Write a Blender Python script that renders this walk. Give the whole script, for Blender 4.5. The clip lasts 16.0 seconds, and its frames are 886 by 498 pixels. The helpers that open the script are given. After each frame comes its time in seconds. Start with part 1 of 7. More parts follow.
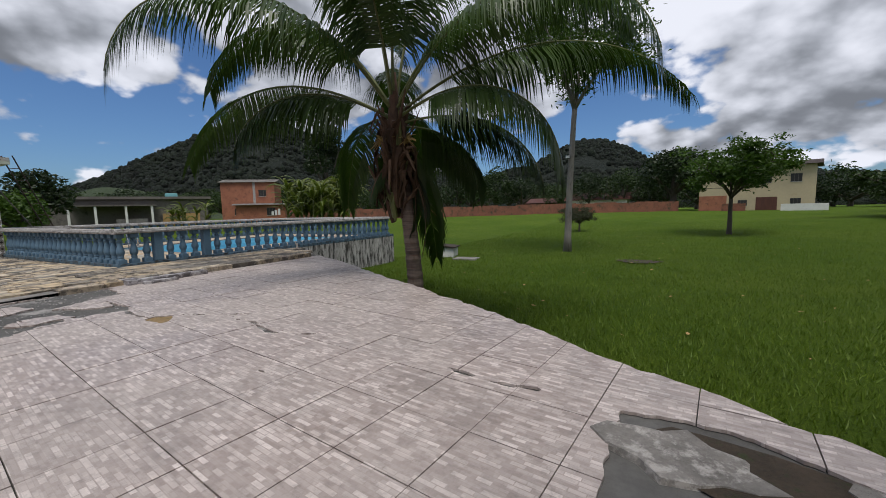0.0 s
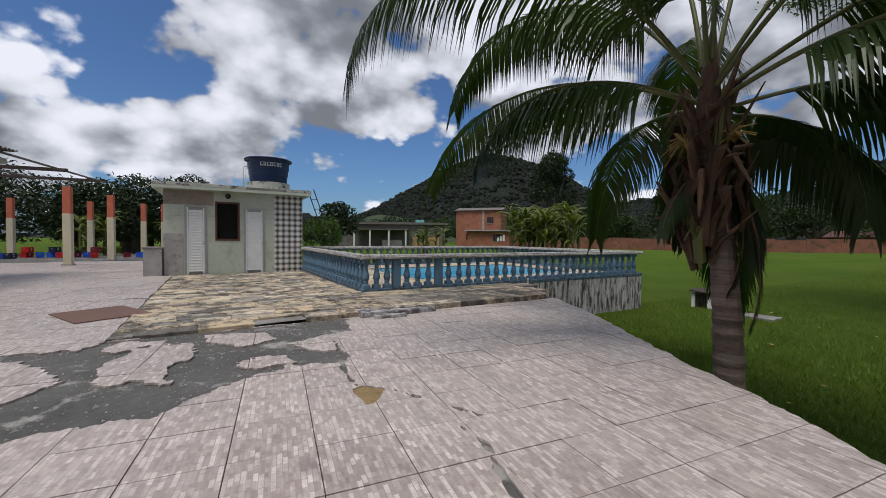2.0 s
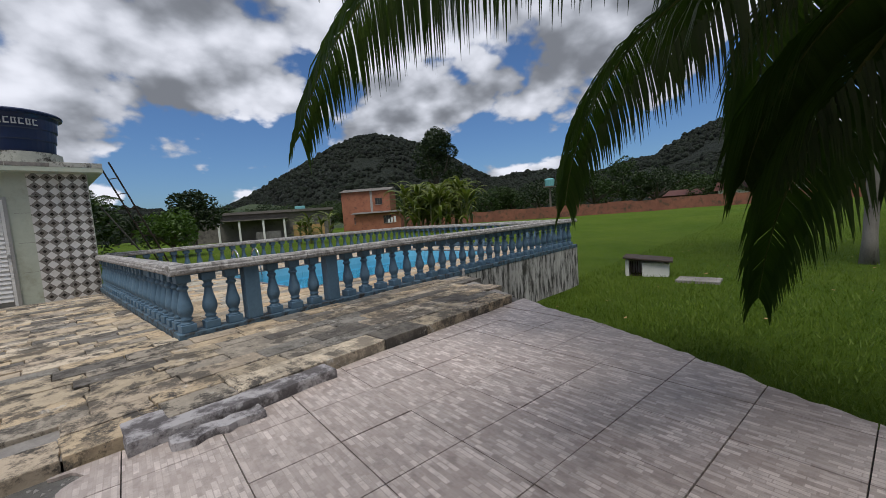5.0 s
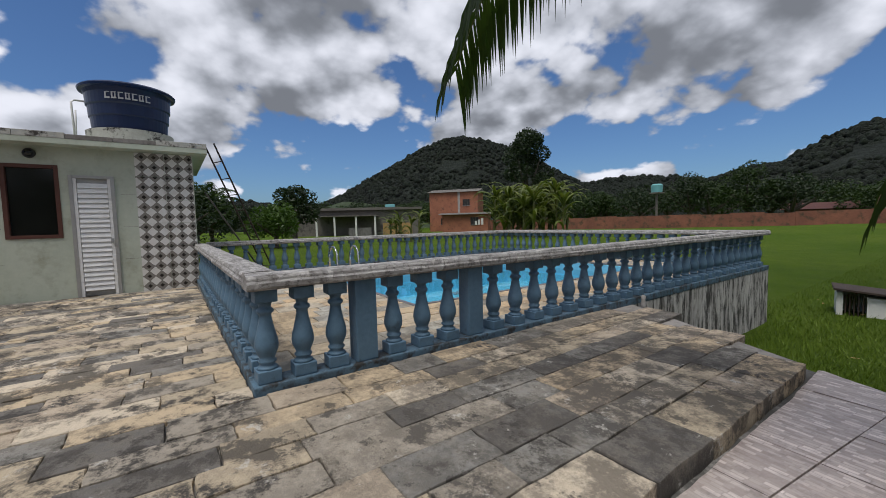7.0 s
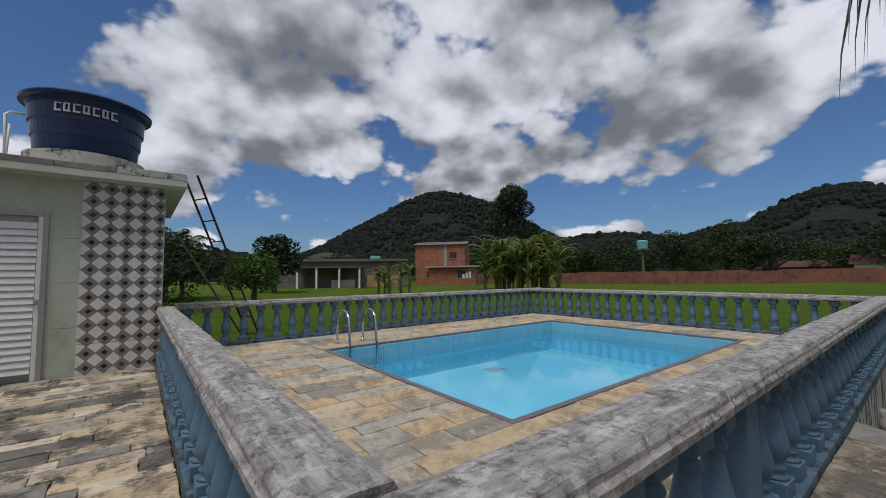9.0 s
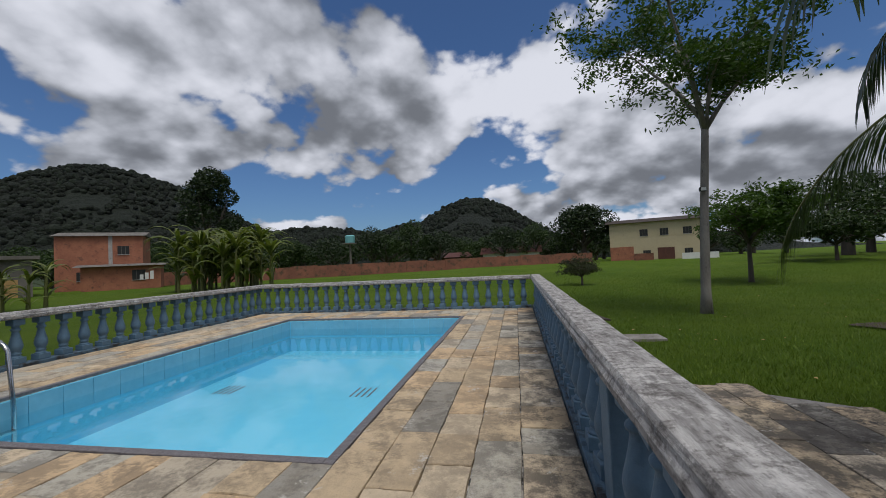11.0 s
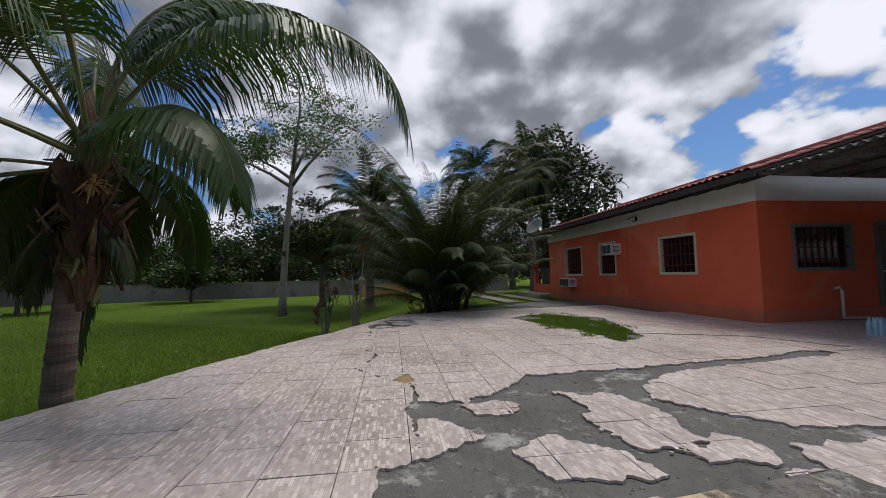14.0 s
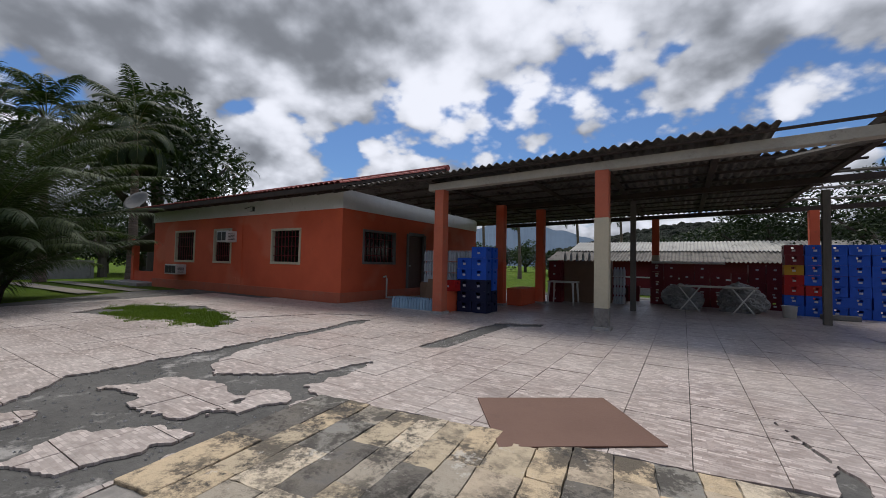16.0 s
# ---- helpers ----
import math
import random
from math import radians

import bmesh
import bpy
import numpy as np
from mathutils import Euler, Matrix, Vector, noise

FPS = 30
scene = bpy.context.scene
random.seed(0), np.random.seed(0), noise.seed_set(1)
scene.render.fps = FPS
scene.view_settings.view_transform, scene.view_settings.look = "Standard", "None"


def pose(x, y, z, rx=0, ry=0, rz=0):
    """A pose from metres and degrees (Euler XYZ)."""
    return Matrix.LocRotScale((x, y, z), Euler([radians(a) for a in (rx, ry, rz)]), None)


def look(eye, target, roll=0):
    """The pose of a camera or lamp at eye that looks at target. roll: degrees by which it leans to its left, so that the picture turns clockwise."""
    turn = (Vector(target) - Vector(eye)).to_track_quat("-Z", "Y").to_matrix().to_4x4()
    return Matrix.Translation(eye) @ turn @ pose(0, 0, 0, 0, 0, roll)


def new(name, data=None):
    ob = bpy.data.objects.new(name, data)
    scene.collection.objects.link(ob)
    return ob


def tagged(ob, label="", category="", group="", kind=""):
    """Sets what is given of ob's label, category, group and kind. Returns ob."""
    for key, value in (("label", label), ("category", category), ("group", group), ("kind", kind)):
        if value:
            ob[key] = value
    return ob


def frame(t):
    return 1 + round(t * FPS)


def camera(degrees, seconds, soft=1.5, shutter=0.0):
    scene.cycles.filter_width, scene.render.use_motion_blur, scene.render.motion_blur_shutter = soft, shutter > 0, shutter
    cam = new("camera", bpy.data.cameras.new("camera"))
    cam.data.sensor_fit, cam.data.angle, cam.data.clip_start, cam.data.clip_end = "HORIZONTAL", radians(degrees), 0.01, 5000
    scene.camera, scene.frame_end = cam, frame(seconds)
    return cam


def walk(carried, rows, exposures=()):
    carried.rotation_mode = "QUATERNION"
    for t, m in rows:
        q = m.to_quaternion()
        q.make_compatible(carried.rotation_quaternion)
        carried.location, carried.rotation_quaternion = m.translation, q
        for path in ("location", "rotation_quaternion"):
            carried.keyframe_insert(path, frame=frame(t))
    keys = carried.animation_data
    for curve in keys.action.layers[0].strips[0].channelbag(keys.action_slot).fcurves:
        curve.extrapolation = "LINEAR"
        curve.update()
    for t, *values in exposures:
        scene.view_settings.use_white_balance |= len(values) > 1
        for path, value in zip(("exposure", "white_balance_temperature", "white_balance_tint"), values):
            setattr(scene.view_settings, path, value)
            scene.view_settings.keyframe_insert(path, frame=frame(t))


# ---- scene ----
cam = camera(97.5, 16.0, 0.9)
PATH = [
    (0, (9.556, -3.799, 1.035), (8.616, -2.045, 0.831), -1.3),
    (0.5, (9.136, -3.439, 1.050), (7.814, -1.947, 0.878), 0.7),
    (1, (8.650, -3.143, 1.042), (7.195, -1.781, 0.871), 1.3),
    (1.5, (8.195, -2.841, 1.062), (6.629, -1.608, 0.897), 1.2),
    (2, (7.771, -2.654, 1.146), (6.049, -1.639, 1.089), 0.6),
    (2.5, (7.289, -2.386, 1.176), (5.669, -1.221, 1.041), -1.2),
    (3, (6.818, -2.019, 1.154), (5.278, -0.755, 0.981), 1.4),
    (3.2, (6.602, -1.920, 1.134), (5.162, -0.544, 0.947), 2.3),
    (5.3, (4.487, -0.873, 1.100), (3.120, 0.577, 0.931), -4.4),
    (5.5, (4.294, -0.826, 1.105), (2.926, 0.624, 0.934), -4.7),
    (6, (3.791, -0.595, 1.094), (2.343, 0.772, 0.912), -5.5),
    (6.5, (3.266, -0.468, 1.066), (1.755, 0.829, 0.880), -3.5),
    (7, (2.677, -0.376, 1.078), (1.040, 0.766, 0.945), -1.4),
    (7.5, (2.049, -0.368, 1.119), (0.282, 0.569, 1.090), -0.9),
    (8, (1.532, -0.333, 1.151), (-0.143, 0.757, 1.237), -1.3),
    (8.2, (1.296, -0.275, 1.164), (-0.390, 0.791, 1.304), -0.4),
    (10.3, (-0.300, -0.196, 1.235), (-1.219, 1.580, 1.278), -2.4),
    (10.5, (-0.388, -0.151, 1.230), (-1.156, 1.695, 1.275), -2.6),
    (11, (-0.545, -0.030, 1.199), (-0.911, 1.935, 1.261), -2.7),
    (11.5, (-0.517, -0.030, 1.200), (-0.336, 1.959, 1.299), -2.3),
    (12, (-0.480, -0.030, 1.222), (0.424, 1.748, 1.371), -1.7),
    (12.5, (-0.431, -0.268, 1.257), (1.109, 0.996, 1.437), -1.2),
    (13, (-0.077, -0.465, 1.201), (1.801, 0.196, 1.388), -1.2),
    (13.5, (0.194, -0.671, 1.148), (2.187, -0.611, 1.311), -1.1),
    (14, (0.193, -0.865, 1.136), (2.122, -1.380, 1.266), -1.2),
    (14.5, (0.073, -0.961, 1.113), (1.790, -1.981, 1.217), -0.7),
    (15, (-0.116, -0.924, 1.119), (1.309, -2.324, 1.209), 0.3),
    (15.5, (-0.296, -0.922, 1.122), (0.830, -2.573, 1.207), 0.9),
    (16, (-0.475, -0.982, 1.108), (0.347, -2.804, 1.183), 1.2),
]
walk(cam, [(t, look(e, g, r)) for t, e, g, r in PATH], [(0, 0), (6.5, 0), (7.5, -0.08), (8, -0.18), (10.5, -0.28), (11.5, -0.18), (12.5, -0.02), (13.5, 0.05), (16, 0.05)])

# ---- sky, sun ----
SUN_EL, SUN_AZ = 68.0, 150.0      # degrees; azimuth is clockwise from +y
world = bpy.data.worlds.new("sky")
scene.world = world
world.use_nodes = True


def sky_nodes():
    nt = world.node_tree
    N, L = nt.nodes, nt.links
    back = N["Background"]
    back.inputs[1].default_value = 0.1
    sky = N.new("ShaderNodeTexSky")
    sky.sky_type, sky.sun_disc = "NISHITA", False
    sky.sun_elevation, sky.sun_rotation = radians(SUN_EL), radians(SUN_AZ)
    tc = N.new("ShaderNodeTexCoord")
    sep = N.new("ShaderNodeSeparateXYZ")
    L.new(tc.outputs["Generated"], sep.inputs[0])

    def m(op, a, b=None, c=None, clamp=False):
        n = N.new("ShaderNodeMath")
        n.operation, n.use_clamp = op, clamp
        for i, v in enumerate((a, b, c)):
            if v is None:
                continue
            if isinstance(v, (int, float)):
                n.inputs[i].default_value = v
            else:
                L.new(v, n.inputs[i])
        return n.outputs[0]

    up_z = m("MAXIMUM", sep.outputs[2], -0.05)
    k = m("DIVIDE", 1.0, m("ADD", up_z, 0.6))
    comb = N.new("ShaderNodeCombineXYZ")
    L.new(m("MULTIPLY", sep.outputs[0], k), comb.inputs[0])
    L.new(m("MULTIPLY", sep.outputs[1], k), comb.inputs[1])
    L.new(m("MULTIPLY", m("MULTIPLY", up_z, 1.1), k), comb.inputs[2])

    def shifted(offset):
        mp = N.new("ShaderNodeMapping")
        L.new(comb.outputs[0], mp.inputs[0])
        mp.inputs["Location"].default_value = offset
        return mp.outputs[0]

    def fbm(vec, scale, detail, rough, distort=0.0):
        t = N.new("ShaderNodeTexNoise")
        L.new(vec, t.inputs["Vector"])
        t.inputs["Scale"].default_value, t.inputs["Detail"].default_value = scale, detail
        t.inputs["Roughness"].default_value, t.inputs["Distortion"].default_value = rough, distort
        return t.outputs["Fac"]

    def puffs(vec, scale, detail):
        t = N.new("ShaderNodeTexVoronoi")
        t.feature = "SMOOTH_F1"
        L.new(vec, t.inputs["Vector"])
        t.inputs["Scale"].default_value, t.inputs["Detail"].default_value, t.inputs["Roughness"].default_value = scale, detail, 0.5
        t.inputs["Smoothness"].default_value = 0.35
        return t.outputs["Distance"]

    def smooth(v, lo, hi):
        n = N.new("ShaderNodeMapRange")
        n.interpolation_type = "SMOOTHSTEP"
        L.new(v, n.inputs[0])
        n.inputs[1].default_value, n.inputs[2].default_value = lo, hi
        return n.outputs[0]

    def density(lift, detail, lumps):
        p = shifted((3.1, 7.7, 1.0 + lift))
        big = fbm(p, 2.3, detail, 0.53, 0.08)
        lump = m("MULTIPLY", m("SUBTRACT", 0.40, puffs(p, 6.5, lumps)), 0.22)
        return m("ADD", big, lump)

    d, body, up = density(0.0, 11.0, 3.0), density(0.0, 3.0, 1.0), density(0.10, 3.0, 1.0)
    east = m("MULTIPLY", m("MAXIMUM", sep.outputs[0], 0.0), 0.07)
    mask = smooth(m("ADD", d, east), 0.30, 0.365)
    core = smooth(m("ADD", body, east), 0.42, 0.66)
    lit = m("MULTIPLY", m("SUBTRACT", body, up), 4.2)
    fine = m("MULTIPLY", m("SUBTRACT", d, body), 3.6)
    raw = m("ADD", m("ADD", m("SUBTRACT", 0.78, m("MULTIPLY", core, 0.42)), lit), fine)
    val = m("ADD", 2.2, m("MULTIPLY", smooth(raw, -0.1, 1.15), 6.6))
    cl = N.new("ShaderNodeCombineColor")
    warm = m("MULTIPLY", val, 0.012)
    L.new(m("MULTIPLY", val, m("ADD", 0.85, warm)), cl.inputs[0])
    L.new(m("MULTIPLY", val, m("ADD", 0.93, m("MULTIPLY", val, 0.006))), cl.inputs[1])
    L.new(m("MULTIPLY", val, 1.09), cl.inputs[2])
    deep = N.new("ShaderNodeMix")
    deep.data_type, deep.blend_type = "RGBA", "MULTIPLY"
    deep.inputs[0].default_value = 1.0
    L.new(sky.outputs[0], deep.inputs[6])
    deep.inputs[7].default_value = (0.48, 0.68, 0.95, 1)
    mix = N.new("ShaderNodeMix")
    mix.data_type = "RGBA"
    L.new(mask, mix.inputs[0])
    L.new(deep.outputs[2], mix.inputs[6])
    L.new(cl.outputs[0], mix.inputs[7])
    L.new(mix.outputs[2], back.inputs[0])


sky_nodes()
sun = new("sun", bpy.data.lights.new("sun", "SUN"))
sun.data.energy, sun.data.angle, sun.data.color = 2.6, radians(26), (1.0, 0.96, 0.9)
az, el = radians(SUN_AZ), radians(SUN_EL)
sun.matrix_basis = look((math.sin(az) * math.cos(el) * 60, math.cos(az) * math.cos(el) * 60, math.sin(el) * 60), (0, 0, 0))


# ---- materials ----
def base_nodes(name, rough, metal=0.0, spec=0.5):
    mt = bpy.data.materials.new(name)
    mt.use_nodes = True
    nt = mt.node_tree
    b = nt.nodes["Principled BSDF"]
    b.inputs["Roughness"].default_value, b.inputs["Metallic"].default_value = rough, metal
    b.inputs["Specular IOR Level"].default_value = spec
    return mt, nt, b


def wire(nt, v, socket):
    if hasattr(v, "is_output"):
        nt.links.new(v, socket)
    elif isinstance(v, (tuple, list)):
        socket.default_value = (*v, 1) if len(v) == 3 and len(socket.default_value) == 4 else v
    else:
        socket.default_value = v


def mixc(nt, fac, a, b, blend="MIX"):
    n = nt.nodes.new("ShaderNodeMix")
    n.data_type, n.blend_type = "RGBA", blend
    wire(nt, fac, n.inputs[0]), wire(nt, a, n.inputs[6]), wire(nt, b, n.inputs[7])
    return n.outputs[2]


def mathn(nt, op, a, b=0.0, clamp=False):
    n = nt.nodes.new("ShaderNodeMath")
    n.operation, n.use_clamp = op, clamp
    wire(nt, a, n.inputs[0]), wire(nt, b, n.inputs[1])
    return n.outputs[0]


def position(nt, stretch=(1, 1, 1), turn=0.0):
    g = nt.nodes.new("ShaderNodeNewGeometry")
    mp = nt.nodes.new("ShaderNodeMapping")
    nt.links.new(g.outputs["Position"], mp.inputs[0])
    mp.inputs["Scale"].default_value = stretch
    mp.inputs["Rotation"].default_value = (0, 0, radians(turn))
    return mp.outputs[0]


def noisen(nt, vec, scale, detail=5.0, rough=0.6, lo=0.35, hi=0.65):
    t = nt.nodes.new("ShaderNodeTexNoise")
    nt.links.new(vec, t.inputs["Vector"])
    t.inputs["Scale"].default_value, t.inputs["Detail"].default_value, t.inputs["Roughness"].default_value = scale, detail, rough
    r = nt.nodes.new("ShaderNodeMapRange")
    nt.links.new(t.outputs["Fac"], r.inputs[0])
    r.inputs[1].default_value, r.inputs[2].default_value = lo, hi
    return r.outputs[0]


def bump(nt, b, height, strength, dist):
    n = nt.nodes.new("ShaderNodeBump")
    n.inputs["Strength"].default_value, n.inputs["Distance"].default_value = strength, dist
    nt.links.new(height, n.inputs["Height"])
    nt.links.new(n.outputs[0], b.inputs["Normal"])


def rand_piece(nt):
    return nt.nodes.new("ShaderNodeObjectInfo").outputs["Random"]


def rand_island(nt):
    return nt.nodes.new("ShaderNodeNewGeometry").outputs["Random Per Island"]


def mottled(name, a, b, c=None, rough=0.8, s1=1.5, s2=18.0, stretch=(1, 1, 1), relief=0.3, dist=0.01, metal=0.0, spec=0.4, amount=1.0, dirt_lo=0.55, dirt_hi=0.7, island=0.0):
    """Two tones at two scales, and stains of a third tone."""
    mt, nt, bs = base_nodes(name, rough, metal, spec)
    p = position(nt, stretch)
    big, fine = noisen(nt, p, s1), noisen(nt, p, s2, 6.0, 0.7)
    col = mixc(nt, mathn(nt, "MULTIPLY", mathn(nt, "ADD", mathn(nt, "MULTIPLY", big, 0.6), mathn(nt, "MULTIPLY", fine, 0.4)), amount), a, b)
    if c:
        st = noisen(nt, p, s1 * 2.3, 9.0, 0.72, dirt_lo, dirt_hi)
        col = mixc(nt, st, col, c)
    if island:
        v = mathn(nt, "ADD", mathn(nt, "MULTIPLY", rand_island(nt), island * 2), 1.0 - island)
        gr = nt.nodes.new("ShaderNodeCombineColor")
        for i in range(3):
            nt.links.new(v, gr.inputs[i])
        col = mixc(nt, 1.0, col, gr.outputs[0], "MULTIPLY")
    wire(nt, col, bs.inputs["Base Color"])
    if relief:
        bump(nt, bs, fine, relief, dist)
    return mt


TILE_BARS = 7.5


def tile_material():
    """Ceramic floor tile printed with little stone bars along its rows."""
    mt, nt, bs = base_nodes("printed_ceramic_tile", 0.42, 0, 0.4)
    p = position(nt, turn=TILE_BARS)

    def bars(width, row, offset, squash, mortar, shift):
        mp = nt.nodes.new("ShaderNodeMapping")
        nt.links.new(p, mp.inputs[0])
        mp.inputs["Location"].default_value = (shift, shift * 0.7, 0)
        br = nt.nodes.new("ShaderNodeTexBrick")
        nt.links.new(mp.outputs[0], br.inputs["Vector"])
        br.offset, br.squash, br.squash_frequency, br.offset_frequency = offset, squash, 3, 2
        br.inputs["Color1"].default_value, br.inputs["Color2"].default_value = (0, 0, 0, 1), (1, 1, 1, 1)
        br.inputs["Mortar"].default_value = (0.25, 0.25, 0.25, 1)
        br.inputs["Scale"].default_value, br.inputs["Mortar Size"].default_value, br.inputs["Mortar Smooth"].default_value = 1.0, mortar, 0.7
        br.inputs["Brick Width"].default_value, br.inputs["Row Height"].default_value = width, row
        sep = nt.nodes.new("ShaderNodeSeparateColor")
        nt.links.new(br.outputs[0], sep.inputs[0])
        return sep.outputs[0], br
    b1, br = bars(0.074, 0.0285, 0.43, 1.6, 0.0035, 0.0)
    b2, _ = bars(0.062, 0.019, 0.31, 0.7, 0.002, 3.3)
    tone = mathn(nt, "ADD", mathn(nt, "MULTIPLY", mathn(nt, "POWER", b1, 2.0), 0.76), mathn(nt, "MULTIPLY", b2, 0.26), True)
    pat = mixc(nt, tone, (0.265, 0.208, 0.185), (0.74, 0.65, 0.605))
    q = position(nt)
    grain = noisen(nt, q, 60, 4, 0.7, 0.42, 0.58)
    col = mixc(nt, mathn(nt, "MULTIPLY", grain, 0.25), pat, (0.40, 0.35, 0.33))
    wear = noisen(nt, q, 0.55, 6, 0.6, 0.42, 0.62)
    col = mixc(nt, mathn(nt, "MULTIPLY", wear, 0.38), col, (0.42, 0.38, 0.355))
    dirt = noisen(nt, q, 1.3, 9, 0.72, 0.54, 0.72)
    col = mixc(nt, mathn(nt, "MULTIPLY", dirt, 0.55), col, (0.17, 0.15, 0.14))
    speck = noisen(nt, q, 11, 9, 0.8, 0.5, 0.66)
    col = mixc(nt, mathn(nt, "MULTIPLY", speck, 0.45), col, (0.15, 0.13, 0.12))
    v = mathn(nt, "ADD", mathn(nt, "MULTIPLY", rand_piece(nt), 0.10), 0.95)
    g = nt.nodes.new("ShaderNodeCombineColor")
    for i in range(3):
        nt.links.new(v, g.inputs[i])
    col = mixc(nt, 1.0, col, g.outputs[0], "MULTIPLY")
    wire(nt, col, bs.inputs["Base Color"])
    wire(nt, mathn(nt, "ADD", mathn(nt, "MULTIPLY", wear, 0.2), 0.33), bs.inputs["Roughness"])
    bump(nt, bs, br.outputs["Fac"], -0.25, 0.003)
    return mt


def stone_material(name, pick, deck=False):
    """Split sandstone flags: ochre to grey, with black lichen."""
    mt, nt, bs = base_nodes(name, 0.85, 0, 0.3)
    q = position(nt)
    ramp = nt.nodes.new("ShaderNodeValToRGB")
    r = pick(nt)
    nt.links.new(r, ramp.inputs[0])
    cr = ramp.color_ramp
    cr.interpolation = "CONSTANT"
    tones = ((0.0, (0.51, 0.42, 0.30)), (0.2, (0.58, 0.455, 0.305)), (0.36, (0.50, 0.41, 0.31)), (0.53, (0.38, 0.335, 0.275)), (0.66, (0.66, 0.56, 0.43)), (0.78, (0.25, 0.24, 0.22)), (0.89, (0.15, 0.14, 0.13)))
    if deck:
        tones = ((0.0, (0.55, 0.42, 0.27)), (0.2, (0.60, 0.43, 0.26)), (0.36, (0.50, 0.43, 0.33)), (0.53, (0.46, 0.43, 0.36)), (0.68, (0.62, 0.50, 0.35)), (0.83, (0.42, 0.40, 0.35)), (0.92, (0.30, 0.28, 0.24)))
    cr.elements[0].position, cr.elements[0].color = tones[0][0], (*tones[0][1], 1)
    cr.elements[1].position, cr.elements[1].color = tones[1][0], (*tones[1][1], 1)
    for pos, c in tones[2:]:
        cr.elements.new(pos).color = (*c, 1)
    fine = noisen(nt, q, 9, 7, 0.7)
    col = mixc(nt, mathn(nt, "MULTIPLY", fine, 0.35), ramp.outputs[0], (0.30, 0.25, 0.18))
    veil = noisen(nt, q, 0.8, 8, 0.7, 0.40, 0.56)
    lich = noisen(nt, q, 4.5, 10, 0.8, 0.47, 0.56)
    lich2 = noisen(nt, q, 2.3, 10, 0.78, 0.515, 0.565)
    fac = mathn(nt, "MAXIMUM", mathn(nt, "MULTIPLY", lich, veil), mathn(nt, "MULTIPLY", lich2, 0.85))
    if deck:
        fac = mathn(nt, "MULTIPLY", fac, 0.5)
    # the strip outside the long rail is nearly black with lichen
    sep = nt.nodes.new("ShaderNodeSeparateXYZ")
    nt.links.new(q, sep.inputs[0])
    strip = nt.nodes.new("ShaderNodeMapRange")
    strip.inputs[1].default_value, strip.inputs[2].default_value = (-1.5, -0.4) if deck else (-0.6, 0.3)
    nt.links.new(sep.outputs[0], strip.inputs[0])
    damp = noisen(nt, q, 2.6, 9, 0.8, 0.43, 0.55)
    along = nt.nodes.new("ShaderNodeMapRange")
    along.inputs[1].default_value, along.inputs[2].default_value = -1.2, 1.6
    nt.links.new(sep.outputs[1], along.inputs[0])
    wet = mathn(nt, "MULTIPLY", strip.outputs[0], along.outputs[0])
    fac = mathn(nt, "MAXIMUM", fac, mathn(nt, "MULTIPLY", mathn(nt, "MULTIPLY", wet, damp), 0.86))
    col = mixc(nt, fac, col, (0.062, 0.056, 0.05))
    pale = noisen(nt, q, 3.7, 10, 0.8, 0.59, 0.64)
    col = mixc(nt, mathn(nt, "MULTIPLY", pale, 0.7), col, (0.55, 0.52, 0.47))
    wire(nt, col, bs.inputs["Base Color"])
    bump(nt, bs, mathn(nt, "ADD", fine, mathn(nt, "MULTIPLY", noisen(nt, q, 55, 5, 0.7), 0.5)), 0.7, 0.009)
    return mt


def plain(name, c, rough=0.5, metal=0.0, spec=0.5):
    mt, nt, bs = base_nodes(name, rough, metal, spec)
    p = position(nt)
    f = noisen(nt, p, 7.0, 6)
    wire(nt, mixc(nt, mathn(nt, "MULTIPLY", f, 0.35), c, tuple(v * 0.7 for v in c)), bs.inputs["Base Color"])
    return mt


def leaf_material(name, a, b, rough=0.45, trans=0.3):
    mt, nt, bs = base_nodes(name, rough, 0, 0.35)
    col = mixc(nt, rand_island(nt), a, b)
    p = position(nt)
    col = mixc(nt, mathn(nt, "MULTIPLY", noisen(nt, p, 0.9, 3), 0.4), col, tuple(v * 0.55 for v in a))
    wire(nt, col, bs.inputs["Base Color"])
    tr = nt.nodes.new("ShaderNodeBsdfTranslucent")
    wire(nt, mixc(nt, 1.0, col, (0.9, 1.0, 0.45), "MULTIPLY"), tr.inputs[0])
    mx = nt.nodes.new("ShaderNodeMixShader")
    mx.inputs[0].default_value = trans
    nt.links.new(bs.outputs[0], mx.inputs[1]), nt.links.new(tr.outputs[0], mx.inputs[2])
    nt.links.new(mx.outputs[0], nt.nodes["Material Output"].inputs[0])
    return mt


